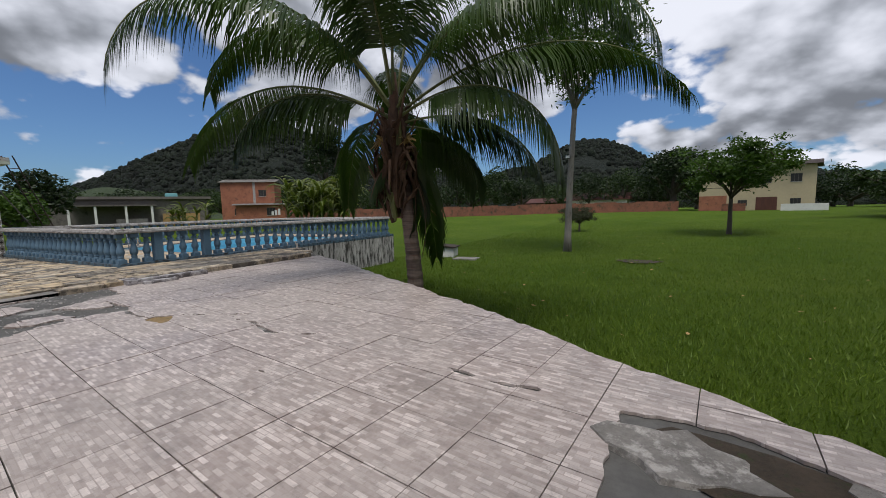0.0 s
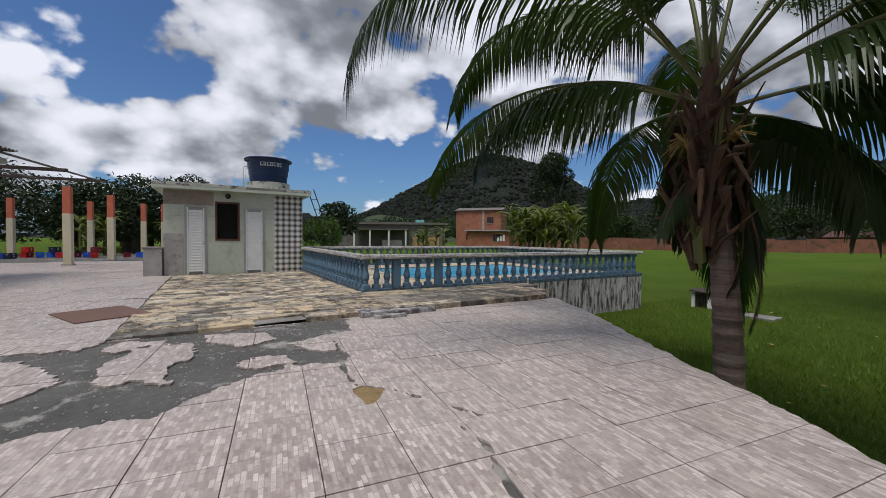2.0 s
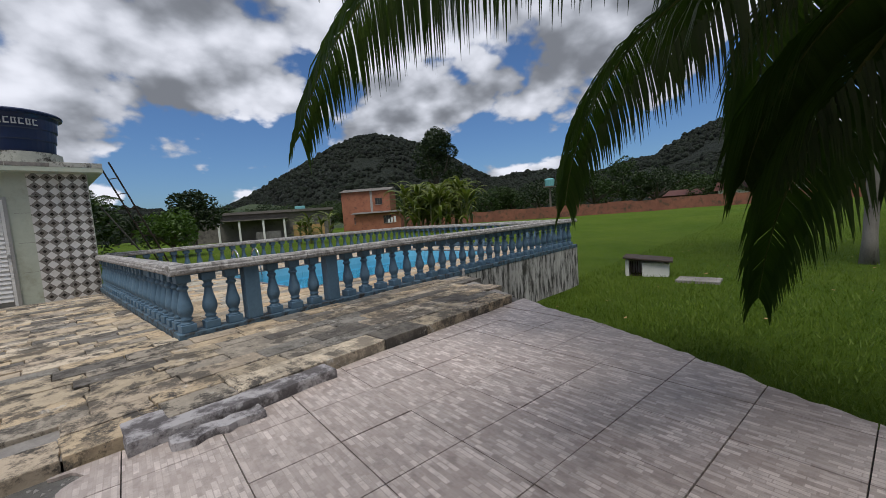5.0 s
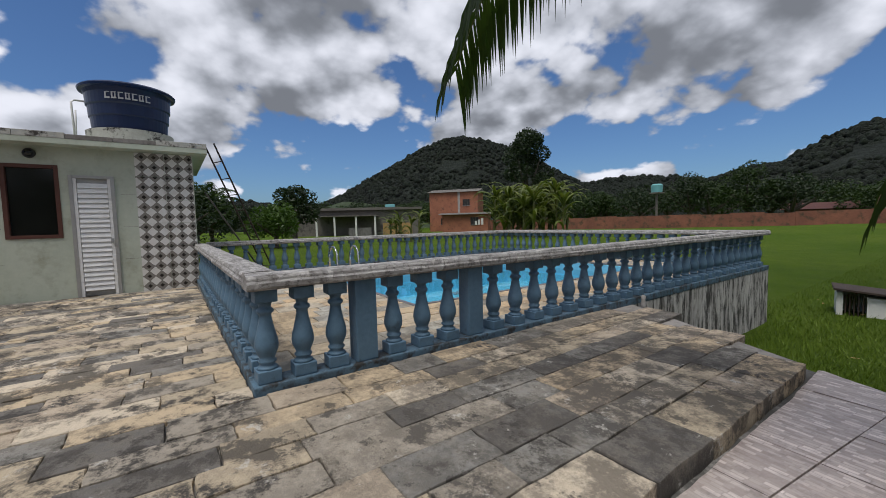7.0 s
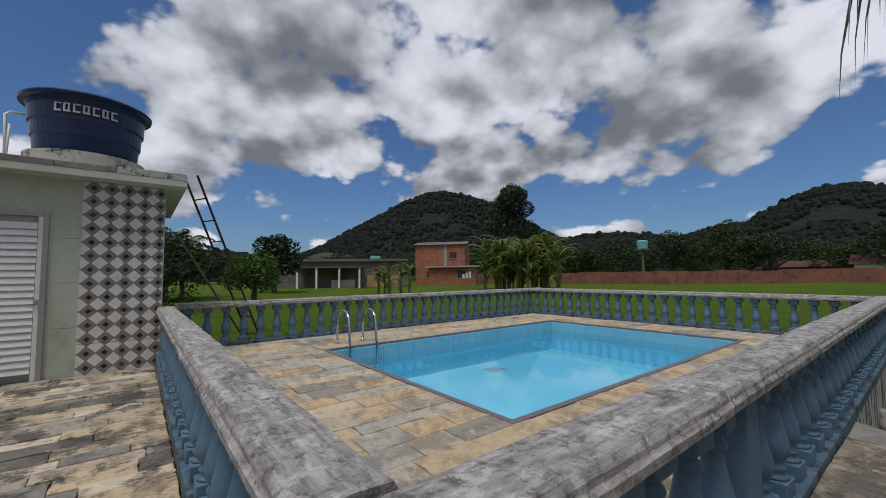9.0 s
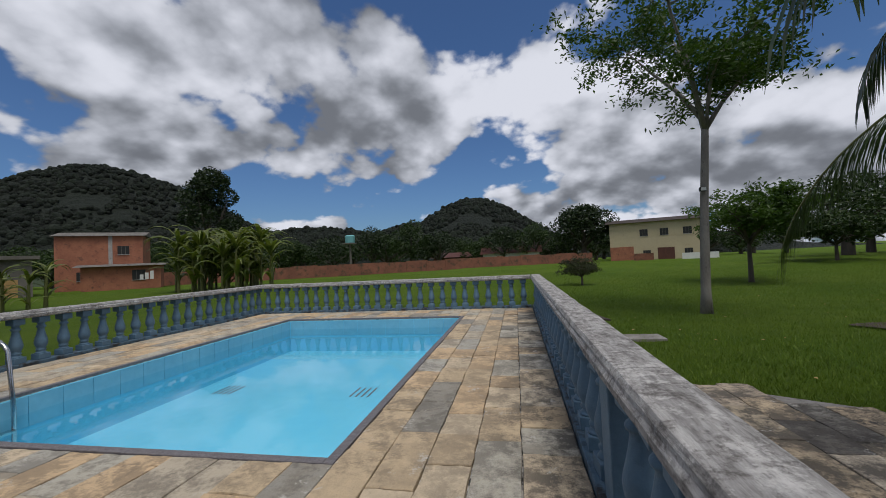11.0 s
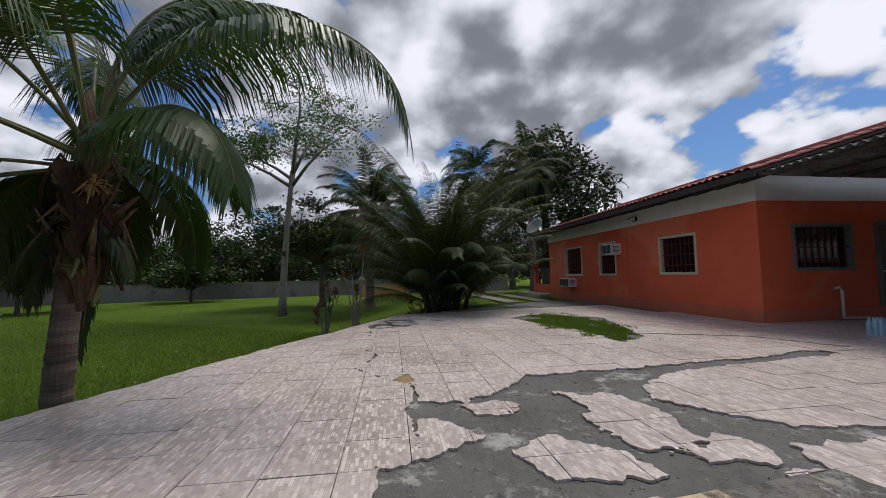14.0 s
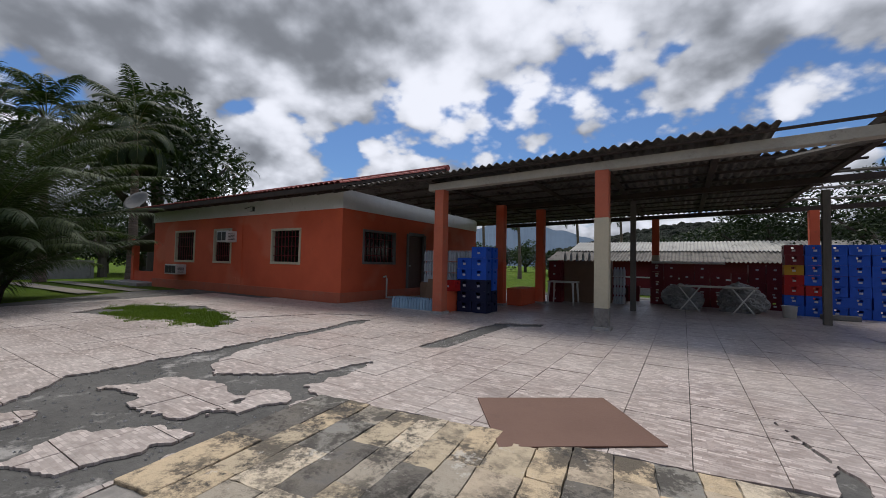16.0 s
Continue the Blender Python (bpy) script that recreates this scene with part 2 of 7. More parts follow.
def grass_material():
    mt, nt, bs = base_nodes("lawn_ground", 0.95, 0, 0.1)
    q = position(nt)
    big, mid, fine = noisen(nt, q, 0.16, 5), noisen(nt, q, 1.1, 7, 0.7, 0.40, 0.62), noisen(nt, q, 22, 5, 0.75)
    col = mixc(nt, big, (0.095, 0.165, 0.013), (0.15, 0.215, 0.024))
    col = mixc(nt, mathn(nt, "MULTIPLY", mid, 0.5), col, (0.068, 0.125, 0.012))
    col = mixc(nt, mathn(nt, "MULTIPLY", fine, 0.55), col, (0.05, 0.095, 0.01))
    bare = noisen(nt, q, 0.5, 7, 0.7, 0.68, 0.74)
    col = mixc(nt, mathn(nt, "MULTIPLY", bare, 0.6), col, (0.07, 0.06, 0.035))
    wire(nt, col, bs.inputs["Base Color"])
    bump(nt, bs, mathn(nt, "ADD", fine, mathn(nt, "MULTIPLY", mid, 1.5)), 0.9, 0.06)
    return mt


def water_material():
    mt, nt, bs = base_nodes("pool_water", 0.02)
    q = position(nt)
    n = noisen(nt, q, 2.2, 3, 0.5, 0.2, 0.8)
    bp = nt.nodes.new("ShaderNodeBump")
    bp.inputs["Strength"].default_value, bp.inputs["Distance"].default_value = 0.06, 0.01
    nt.links.new(n, bp.inputs["Height"])
    fr = nt.nodes.new("ShaderNodeFresnel")
    fr.inputs["IOR"].default_value = 1.33
    nt.links.new(bp.outputs[0], fr.inputs["Normal"])
    tr, gl = nt.nodes.new("ShaderNodeBsdfTransparent"), nt.nodes.new("ShaderNodeBsdfGlossy")
    tr.inputs[0].default_value = (0.90, 0.985, 1.0, 1)
    gl.inputs["Roughness"].default_value = 0.01
    nt.links.new(bp.outputs[0], gl.inputs["Normal"])
    mx = nt.nodes.new("ShaderNodeMixShader")
    nt.links.new(fr.outputs[0], mx.inputs[0]), nt.links.new(tr.outputs[0], mx.inputs[1]), nt.links.new(gl.outputs[0], mx.inputs[2])
    nt.links.new(mx.outputs[0], nt.nodes["Material Output"].inputs[0])
    return mt


def wood_rail_material():
    mt, nt, bs = base_nodes("weathered_cap", 0.9, 0, 0.2)
    g = nt.nodes.new("ShaderNodeTexCoord")
    mp = nt.nodes.new("ShaderNodeMapping")
    nt.links.new(g.outputs["Object"], mp.inputs[0])
    mp.inputs["Scale"].default_value = (1.0, 0.14, 1.0)
    gr = noisen(nt, mp.outputs[0], 34, 8, 0.75, 0.3, 0.7)
    q = position(nt)
    spots = noisen(nt, q, 16, 9, 0.8, 0.50, 0.60)
    col = mixc(nt, gr, (0.52, 0.505, 0.49), (0.12, 0.112, 0.107))
    col = mixc(nt, mathn(nt, "MULTIPLY", spots, 0.75), col, (0.075, 0.065, 0.06))
    pale = noisen(nt, q, 11, 10, 0.8, 0.53, 0.60)
    col = mixc(nt, mathn(nt, "MULTIPLY", pale, 0.6), col, (0.62, 0.60, 0.58))
    wire(nt, col, bs.inputs["Base Color"])
    bump(nt, bs, gr, 0.6, 0.01)
    return mt


def azulejo_material():
    """Wall tile of white and grey lozenges with a black dot between them."""
    mt, nt, bs = base_nodes("lozenge_wall_tile", 0.25, 0, 0.5)
    g = nt.nodes.new("ShaderNodeNewGeometry")
    sep = nt.nodes.new("ShaderNodeSeparateXYZ")
    nt.links.new(g.outputs["Position"], sep.inputs[0])
    S = 1 / 0.19

    def tri(v, shift=0.0):
        f = mathn(nt, "FRACT", mathn(nt, "ADD", mathn(nt, "MULTIPLY", v, S), shift + 10))
        return mathn(nt, "ABSOLUTE", mathn(nt, "SUBTRACT", f, 0.5))
    y, z = sep.outputs[1], sep.outputs[2]
    d = mathn(nt, "ADD", tri(y), tri(z))
    white = mathn(nt, "LESS_THAN", d, 0.46)
    e = mathn(nt, "ADD", tri(y, 0.5), tri(z, 0.5))
    black = mathn(nt, "LESS_THAN", e, 0.2)
    col = mixc(nt, white, (0.21, 0.195, 0.18), (0.66, 0.65, 0.63))
    col = mixc(nt, black, col, (0.025, 0.022, 0.02))
    q = position(nt)
    st = noisen(nt, q, 3.0, 8, 0.7, 0.5, 0.75)
    col = mixc(nt, mathn(nt, "MULTIPLY", st, 0.4), col, (0.28, 0.24, 0.19))
    wire(nt, col, bs.inputs["Base Color"])
    return mt


def orange_material():
    mt, nt, bs = base_nodes("orange_wall_paint", 0.7, 0, 0.3)
    q = position(nt)
    big, fine = noisen(nt, q, 0.7, 6), noisen(nt, q, 30, 6)
    col = mixc(nt, big, (0.68, 0.13, 0.058), (0.58, 0.105, 0.047))
    faded = noisen(nt, q, 0.45, 3, 0.4, 0.56, 0.60)
    col = mixc(nt, mathn(nt, "MULTIPLY", faded, 0.35), col, (0.66, 0.24, 0.15))
    spots = noisen(nt, q, 3.3, 9, 0.75, 0.62, 0.7)
    col = mixc(nt, mathn(nt, "MULTIPLY", spots, 0.5), col, (0.30, 0.10, 0.06))
    wire(nt, col, bs.inputs["Base Color"])
    bump(nt, bs, fine, 0.2, 0.004)
    return mt


M = {}
M["tile"] = tile_material()
M["stone"] = stone_material("sandstone_flag", rand_piece)
M["stone_far"] = stone_material("sandstone_flag_small", rand_island)
M["deck_far"] = stone_material("pool_deck_flag_small", rand_island, True)
M["deck_stone"] = stone_material("pool_deck_flag", rand_piece, True)
M["concrete"] = mottled("bare_concrete_screed", (0.13, 0.125, 0.118), (0.052, 0.05, 0.047), (0.30, 0.285, 0.27), 0.85, 0.8, 14, relief=0.5, dirt_lo=0.56, dirt_hi=0.64)
M["kerb"] = mottled("lichen_stained_kerb", (0.17, 0.155, 0.16), (0.085, 0.077, 0.08), (0.46, 0.44, 0.45), 0.9, 2.4, 40, relief=0.8, dirt_lo=0.45, dirt_hi=0.57)
M["cement"] = mottled("pale_mortar", (0.40, 0.385, 0.365), (0.27, 0.255, 0.245), (0.12, 0.115, 0.11), 0.9, 3, 30)
M["edge"] = mottled("terrace_edge", (0.30, 0.28, 0.26), (0.14, 0.13, 0.12), (0.06, 0.06, 0.055), 0.95, 2, 20)
M["wall_stain"] = mottled("stained_render", (0.62, 0.60, 0.57), (0.30, 0.28, 0.26), (0.05, 0.047, 0.043), 0.9, 1.6, 14, (2.2, 2.2, 0.45), 0.35, dirt_lo=0.46, dirt_hi=0.58)
M["blue"] = mottled("faded_blue_paint", (0.105, 0.185, 0.265), (0.075, 0.14, 0.205), (0.05, 0.075, 0.10), 0.55, 3, 24, relief=0.25, dirt_lo=0.6, dirt_hi=0.75)
M["blue_base"] = mottled("stained_blue_paint", (0.10, 0.18, 0.25), (0.06, 0.10, 0.14), (0.03, 0.03, 0.03), 0.7, 3, 20, relief=0.4, dirt_lo=0.46, dirt_hi=0.6)
M["cap"] = wood_rail_material()
M["granite"] = mottled("grey_granite", (0.20, 0.185, 0.19), (0.10, 0.09, 0.095), None, 0.5, 30, 120)
M["pool"] = mottled("pool_tile", (0.20, 0.62, 0.80), (0.16, 0.56, 0.76), None, 0.25, 1.0, 8, relief=0.0)
M["pool_wall"] = mottled("pool_wall_tile", (0.20, 0.47, 0.60), (0.14, 0.38, 0.52), (0.12, 0.27, 0.33), 0.3, 1.0, 8, relief=0.0, dirt_lo=0.62, dirt_hi=0.8)
M["water"] = water_material()
M["chrome"] = plain("stainless_steel", (0.6, 0.6, 0.6), 0.2, 1.0)
M["alu"] = plain("aluminium_frame", (0.42, 0.42, 0.41), 0.45, 0.6)
M["white"] = mottled("white_paint", (0.72, 0.72, 0.70), (0.60, 0.60, 0.57), (0.38, 0.37, 0.34), 0.6, 1.2, 20, dirt_lo=0.6, dirt_hi=0.78)
M["slat"] = plain("white_lacquer_slat", (0.75, 0.75, 0.74), 0.35)
M["pale_green"] = mottled("pale_green_wall_tile", (0.50, 0.54, 0.45), (0.41, 0.45, 0.37), (0.27, 0.265, 0.19), 0.45, 0.9, 12, dirt_lo=0.52, dirt_hi=0.78, relief=0.1)
M["bare_band"] = mottled("bare_brown_grey_render", (0.36, 0.30, 0.25), (0.24, 0.20, 0.165), (0.12, 0.10, 0.085), 0.85, 2.5, 22)
M["azulejo"] = azulejo_material()
M["slab"] = mottled("weathered_slab_edge", (0.50, 0.50, 0.46), (0.33, 0.32, 0.29), (0.05, 0.045, 0.04), 0.9, 2.2, 20, dirt_lo=0.52, dirt_hi=0.62)
M["tank"] = mottled("dark_blue_polythene", (0.009, 0.022, 0.075), (0.006, 0.016, 0.055), None, 0.35, 2, 20, relief=0.05)
M["dark_glass"] = plain("dark_window_glass", (0.012, 0.013, 0.012), 0.08, 0, 0.6)
M["brownwood"] = mottled("red_brown_window_wood", (0.115, 0.042, 0.028), (0.07, 0.028, 0.02), None, 0.5, 4, 40, (1, 1, 0.2))
M["black"] = plain("black_metal", (0.015, 0.015, 0.015), 0.5)
M["orange"] = orange_material()
M["roof_tile"] = mottled("red_clay_roof_tile", (0.30, 0.062, 0.05), (0.19, 0.04, 0.035), (0.08, 0.03, 0.028), 0.75, 1.2, 14, dirt_lo=0.58, dirt_hi=0.72, island=0.2)
M["darkwood"] = mottled("dark_roof_timber", (0.06, 0.042, 0.032), (0.028, 0.02, 0.017), None, 0.8, 3, 30, (1, 1, 1))
M["fibre"] = mottled("fibre_cement_sheet", (0.20, 0.185, 0.165), (0.11, 0.10, 0.09), (0.04, 0.036, 0.032), 0.9, 1.0, 18, dirt_lo=0.5, dirt_hi=0.64)
M["fibre_pale"] = mottled("pale_fibre_cement_sheet", (0.46, 0.45, 0.42), (0.30, 0.29, 0.27), (0.10, 0.095, 0.09), 0.9, 0.8, 14, dirt_lo=0.55, dirt_hi=0.66)
M["cream"] = mottled("cream_post_paint", (0.58, 0.52, 0.38), (0.48, 0.43, 0.31), (0.20, 0.17, 0.13), 0.7, 2, 20, dirt_lo=0.62, dirt_hi=0.75)
M["salmon"] = mottled("salmon_post_paint", (0.52, 0.14, 0.075), (0.44, 0.11, 0.06), (0.35, 0.16, 0.11), 0.65, 2, 20)
M["beam"] = mottled("pale_concrete_beam", (0.46, 0.43, 0.37), (0.34, 0.32, 0.28), (0.14, 0.13, 0.11), 0.85, 2, 18, dirt_lo=0.6, dirt_hi=0.75)
M["grey_wood"] = mottled("grey_timber", (0.16, 0.145, 0.125), (0.10, 0.09, 0.078), None, 0.85, 4, 30, (1, 1, 0.15))
M["brown_mat"] = mottled("brown_fibre_board", (0.155, 0.085, 0.062), (0.125, 0.066, 0.048), (0.10, 0.055, 0.042), 0.7, 2, 40, relief=0.1, dirt_lo=0.62, dirt_hi=0.8)
M["cardboard"] = mottled("brown_cardboard", (0.20, 0.125, 0.08), (0.16, 0.10, 0.065), None, 0.9, 2, 30, relief=0.1)
M["crate_blue"] = plain("blue_crate_plastic", (0.014, 0.09, 0.52), 0.55, 0.0, 0.3)
M["crate_navy"] = plain("navy_crate_plastic", (0.008, 0.013, 0.045), 0.55, 0.0, 0.3)
M["crate_red"] = plain("dark_red_crate_plastic", (0.15, 0.012, 0.018), 0.55, 0.0, 0.3)
M["crate_bright"] = plain("bright_red_crate_plastic", (0.42, 0.015, 0.015), 0.55, 0.0, 0.3)
M["crate_yellow"] = plain("yellow_crate_plastic", (0.5, 0.26, 0.02), 0.55, 0.0, 0.3)
M["logo"] = plain("pale_print", (0.5, 0.5, 0.52), 0.5)
M["bottle"] = plain("clear_pet_bottle", (0.42, 0.46, 0.50), 0.15, 0, 0.7)
M["bottle_blue"] = plain("blue_capped_bottle", (0.28, 0.42, 0.55), 0.2, 0, 0.7)
M["plastic_white"] = plain("white_plastic", (0.62, 0.62, 0.60), 0.4)
M["sheet"] = mottled("grey_plastic_sheet", (0.30, 0.30, 0.30), (0.15, 0.15, 0.15), None, 0.35, 2, 20)
M["brick"] = mottled("hollow_brick", (0.40, 0.165, 0.095), (0.25, 0.095, 0.06), (0.12, 0.065, 0.05), 0.9, 0.8, 7, relief=0.3, dirt_lo=0.55, dirt_hi=0.7, island=0.12)
M["brick_wall"] = mottled("old_brick_wall", (0.27, 0.11, 0.068), (0.15, 0.062, 0.043), (0.045, 0.045, 0.028), 0.9, 0.5, 6, relief=0.3, dirt_lo=0.5, dirt_hi=0.68)
M["yellow_house"] = mottled("yellow_house_paint", (0.50, 0.42, 0.27), (0.42, 0.35, 0.23), (0.36, 0.26, 0.16), 0.8, 0.25, 3, dirt_lo=0.6, dirt_hi=0.75)
M["grey_house"] = mottled("raw_grey_render", (0.17, 0.155, 0.14), (0.105, 0.095, 0.085), (0.045, 0.042, 0.04), 0.9, 0.4, 4)
M["grey_wall"] = mottled("grey_garden_wall", (0.22, 0.215, 0.21), (0.12, 0.115, 0.11), (0.06, 0.058, 0.055), 0.9, 0.3, 4, (1, 1, 0.6))
M["lawn"] = grass_material()
M["blade"] = leaf_material("grass_blade", (0.10, 0.17, 0.014), (0.17, 0.24, 0.03), 0.6, 0.3)
M["palm"] = leaf_material("coconut_leaflet", (0.035, 0.070, 0.014), (0.062, 0.105, 0.022), 0.35, 0.28)
M["palm_dark"] = leaf_material("dark_palm_leaflet", (0.018, 0.038, 0.010), (0.040, 0.066, 0.016), 0.6, 0.25)
M["rachis"] = plain("yellow_green_frond_stalk", (0.105, 0.115, 0.03), 0.5)
M["stalk_dark"] = plain("dark_olive_stalk", (0.045, 0.05, 0.02), 0.6)
M["flower"] = plain("yellow_palm_flower", (0.30, 0.20, 0.06), 0.6)
M["boot"] = mottled("brown_palm_sheath", (0.15, 0.085, 0.05), (0.045, 0.028, 0.02), None, 0.9, 4, 30, (1, 1, 0.3))
M["palm_trunk"] = mottled("ringed_palm_bark", (0.235, 0.18, 0.145), (0.075, 0.053, 0.043), (0.14, 0.06, 0.04), 0.9, 2, 12, (0.5, 0.5, 5), dirt_lo=0.55, dirt_hi=0.7)
M["bark"] = mottled("pale_tree_bark", (0.26, 0.24, 0.215), (0.15, 0.135, 0.12), (0.07, 0.06, 0.055), 0.9, 2.5, 25, (1, 1, 0.35))
M["bark_dark"] = mottled("dark_tree_bark", (0.10, 0.085, 0.07), (0.055, 0.045, 0.038), None, 0.9, 2.5, 25, (1, 1, 0.35))
M["leaf"] = leaf_material("broad_green_leaf", (0.040, 0.085, 0.012), (0.085, 0.15, 0.025), 0.45, 0.35)
M["leaf_dark"] = leaf_material("dark_green_leaf", (0.012, 0.026, 0.008), (0.030, 0.052, 0.014), 0.5, 0.2)
M["leaf_mid"] = leaf_material("mid_green_leaf", (0.020, 0.042, 0.010), (0.048, 0.082, 0.018), 0.5, 0.25)
M["leaf_bush"] = leaf_material("grey_green_leaf", (0.035, 0.045, 0.020), (0.06, 0.065, 0.03), 0.6, 0.2)
M["banana"] = leaf_material("banana_leaf", (0.075, 0.115, 0.02), (0.21, 0.23, 0.06), 0.4, 0.35)
M["croton"] = leaf_material("red_croton_leaf", (0.14, 0.03, 0.02), (0.16, 0.11, 0.03), 0.5, 0.3)
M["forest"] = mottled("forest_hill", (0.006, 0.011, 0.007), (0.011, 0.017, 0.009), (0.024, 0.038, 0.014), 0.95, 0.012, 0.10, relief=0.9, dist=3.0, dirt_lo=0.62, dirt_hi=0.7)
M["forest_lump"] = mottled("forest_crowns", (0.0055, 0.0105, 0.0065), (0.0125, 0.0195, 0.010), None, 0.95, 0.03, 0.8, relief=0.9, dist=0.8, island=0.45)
M["slope_grass"] = mottled("pasture_slope", (0.034, 0.054, 0.016), (0.022, 0.036, 0.012), (0.018, 0.03, 0.012), 0.95, 0.05, 0.6, relief=0.5, dist=0.4, dirt_lo=0.55, dirt_hi=0.68)
# distance haze is put into this blue; no air haze is rendered
M["far_mountain"] = mottled("haze_tinted_mountain", (0.075, 0.115, 0.17), (0.06, 0.095, 0.145), None, 1.0, 0.004, 0.05, relief=0.0)
M["board_white"] = plain("white_pvc_board", (0.78, 0.78, 0.77), 0.4)
M["sand"] = mottled("sandy_dirt", (0.30, 0.20, 0.09), (0.20, 0.14, 0.07), (0.06, 0.07, 0.03), 0.95, 5, 40)
M["teal"] = plain("teal_tank_paint", (0.16, 0.42, 0.45), 0.5)
M["ochre"] = mottled("ochre_render", (0.42, 0.27, 0.11), (0.33, 0.21, 0.09), None, 0.9, 0.5, 5)
M["dirt_road"] = mottled("gravel_track", (0.22, 0.20, 0.17), (0.14, 0.125, 0.105), None, 0.95, 1, 12)
M["palm_olive"] = leaf_material("feather_palm_leaflet", (0.028, 0.050, 0.013), (0.060, 0.085, 0.022), 0.6, 0.3)
M["soil"] = mottled("damp_brown_soil", (0.085, 0.062, 0.042), (0.035, 0.028, 0.02), (0.035, 0.055, 0.015), 0.95, 4, 40, relief=0.8)
M["old_screed"] = mottled("worn_screed_piece", (0.30, 0.28, 0.255), (0.13, 0.12, 0.11), (0.45, 0.42, 0.39), 0.9, 3, 30, relief=0.7, dirt_lo=0.52, dirt_hi=0.62)


# ---- building helpers ----
RNG = random.Random(7)


def thing(name, label, category, m=None, group="", kind=""):
    ob = new(name)
    ob.empty_display_size = 0.2
    if m is not None:
        ob.matrix_basis = m
    return tagged(ob, label, category, group, kind)


def part(name, bm, material, parent=None, label="", smooth=False, kind=""):
    me = bpy.data.meshes.new(name)
    bm.to_mesh(me)
    bm.free()
    me.materials.append(M[material])
    if smooth:
        for p in me.polygons:
            p.use_smooth = True
    ob = new(name, me)
    ob.parent = parent
    return tagged(ob, label, kind=kind)


def structure(ob, label="", category=""):
    return tagged(ob, label, category, kind="structure")


def share(name, me, parent, m):
    ob = new(name, me)
    ob.parent = parent
    ob.matrix_basis = m
    return ob


def add_box(bm, lo, hi, bevel=0.0, m=None):
    vs = [bm.verts.new((x, y, z)) for z in (lo[2], hi[2]) for y in (lo[1], hi[1]) for x in (lo[0], hi[0])]
    fs = [bm.faces.new([vs[i] for i in q]) for q in ((0, 2, 3, 1), (4, 5, 7, 6), (0, 1, 5, 4), (2, 6, 7, 3), (0, 4, 6, 2), (1, 3, 7, 5))]
    if bevel:
        r = bmesh.ops.bevel(bm, geom=list({e for f in fs for e in f.edges}), offset=bevel, segments=2, affect="EDGES", profile=0.6)
        vs = list({v for f in r["faces"] for v in f.verts} | {v for v in vs if v.is_valid})
    if m is not None:
        for v in vs:
            if v.is_valid:
                v.co = m @ v.co
    return bm


def box_bm(lo, hi, bevel=0.0, m=None):
    return add_box(bmesh.new(), lo, hi, bevel, m)


def add_lathe(bm, profile, seg=16, centre=(0, 0, 0), caps=True):
    rings = []
    for r, z in profile:
        rings.append([bm.verts.new((centre[0] + r * math.cos(a), centre[1] + r * math.sin(a), centre[2] + z)) for a in (2 * math.pi * i / seg for i in range(seg))])
    for a, b in zip(rings, rings[1:]):
        for i in range(seg):
            bm.faces.new((a[i], a[(i + 1) % seg], b[(i + 1) % seg], b[i]))
    if caps:
        bm.faces.new(rings[0][::-1])
        bm.faces.new(rings[-1])
    return bm


def add_tube(bm, pts, radii, seg=8):
    pts = [Vector(p) for p in pts]
    rings = []
    for i, p in enumerate(pts):
        d = (pts[min(i + 1, len(pts) - 1)] - pts[max(i - 1, 0)]).normalized()
        u = d.cross(Vector((0, 0, 1)) if abs(d.z) < 0.9 else Vector((1, 0, 0))).normalized()
        v = d.cross(u)
        r = radii[i] if isinstance(radii, (list, tuple)) else radii
        rings.append([bm.verts.new(p + (u * math.cos(a) + v * math.sin(a)) * r) for a in (2 * math.pi * k / seg for k in range(seg))])
    for a, b in zip(rings, rings[1:]):
        for i in range(seg):
            bm.faces.new((a[i], a[(i + 1) % seg], b[(i + 1) % seg], b[i]))
    bm.faces.new(rings[0][::-1])
    bm.faces.new(rings[-1])
    return bm


def pydata(name, verts, faces, material, parent=None, label="", smooth=False, kind=""):
    me = bpy.data.meshes.new(name)
    me.from_pydata(verts, [], faces)
    me.materials.append(M[material])
    if smooth:
        for p in me.polygons:
            p.use_smooth = True
    ob = new(name, me)
    ob.parent = parent
    return tagged(ob, label, kind=kind)


def fbm(x, y, s, z=0.0):
    return noise.fractal(Vector((x * s, y * s, z)), 0.8, 2.0, 4)


def bearing(deg, dist, x0=0.0, y0=0.0):
    a = radians(deg)
    return x0 + math.sin(a) * dist, y0 + math.cos(a) * dist


def ground_z(x, y):
    d = math.hypot(x, y - 3)
    k = min(max((d - 24) / 42, 0), 1)
    k = k * k * (3 - 2 * k)
    turn = math.degrees(math.atan2(x, y))
    w = min(max((56 - turn) / 20, 0), 1) if turn > 0 else 1.0
    z = -1.12 + 0.85 * k * w - 0.2 * (1 - w) * k      # rises to the brick wall, falls to the grey one
    if y < -1 and x > 9:                               # comes up to the drive beside the house
        k2 = min((-1 - y) / 5, 1) * min((x - 9) / 3, 1) * max(0, 1 - max(0, x - 24) / 20)
        z = z + (-0.16 - z) * max(k2, 0)
    if y < -12 and x <= 9:
        z = z + (-0.35 - z) * min((-12 - y) / 4, 1) * max(0, 1 - max(0, -y - 40) / 30)
    if x < -9:
        z = z + (-0.45 - z) * min((-9 - x) / 4, 1) * 0.6
    return z


def edge_y(x):
    """The broken line along which the terrace meets the lawn."""
    return 4.58 - 0.51 * x - 0.0065 * x * x + 0.07 * fbm(x, 0.3, 1.7) + 0.03 * fbm(x, 3.3, 6.0)


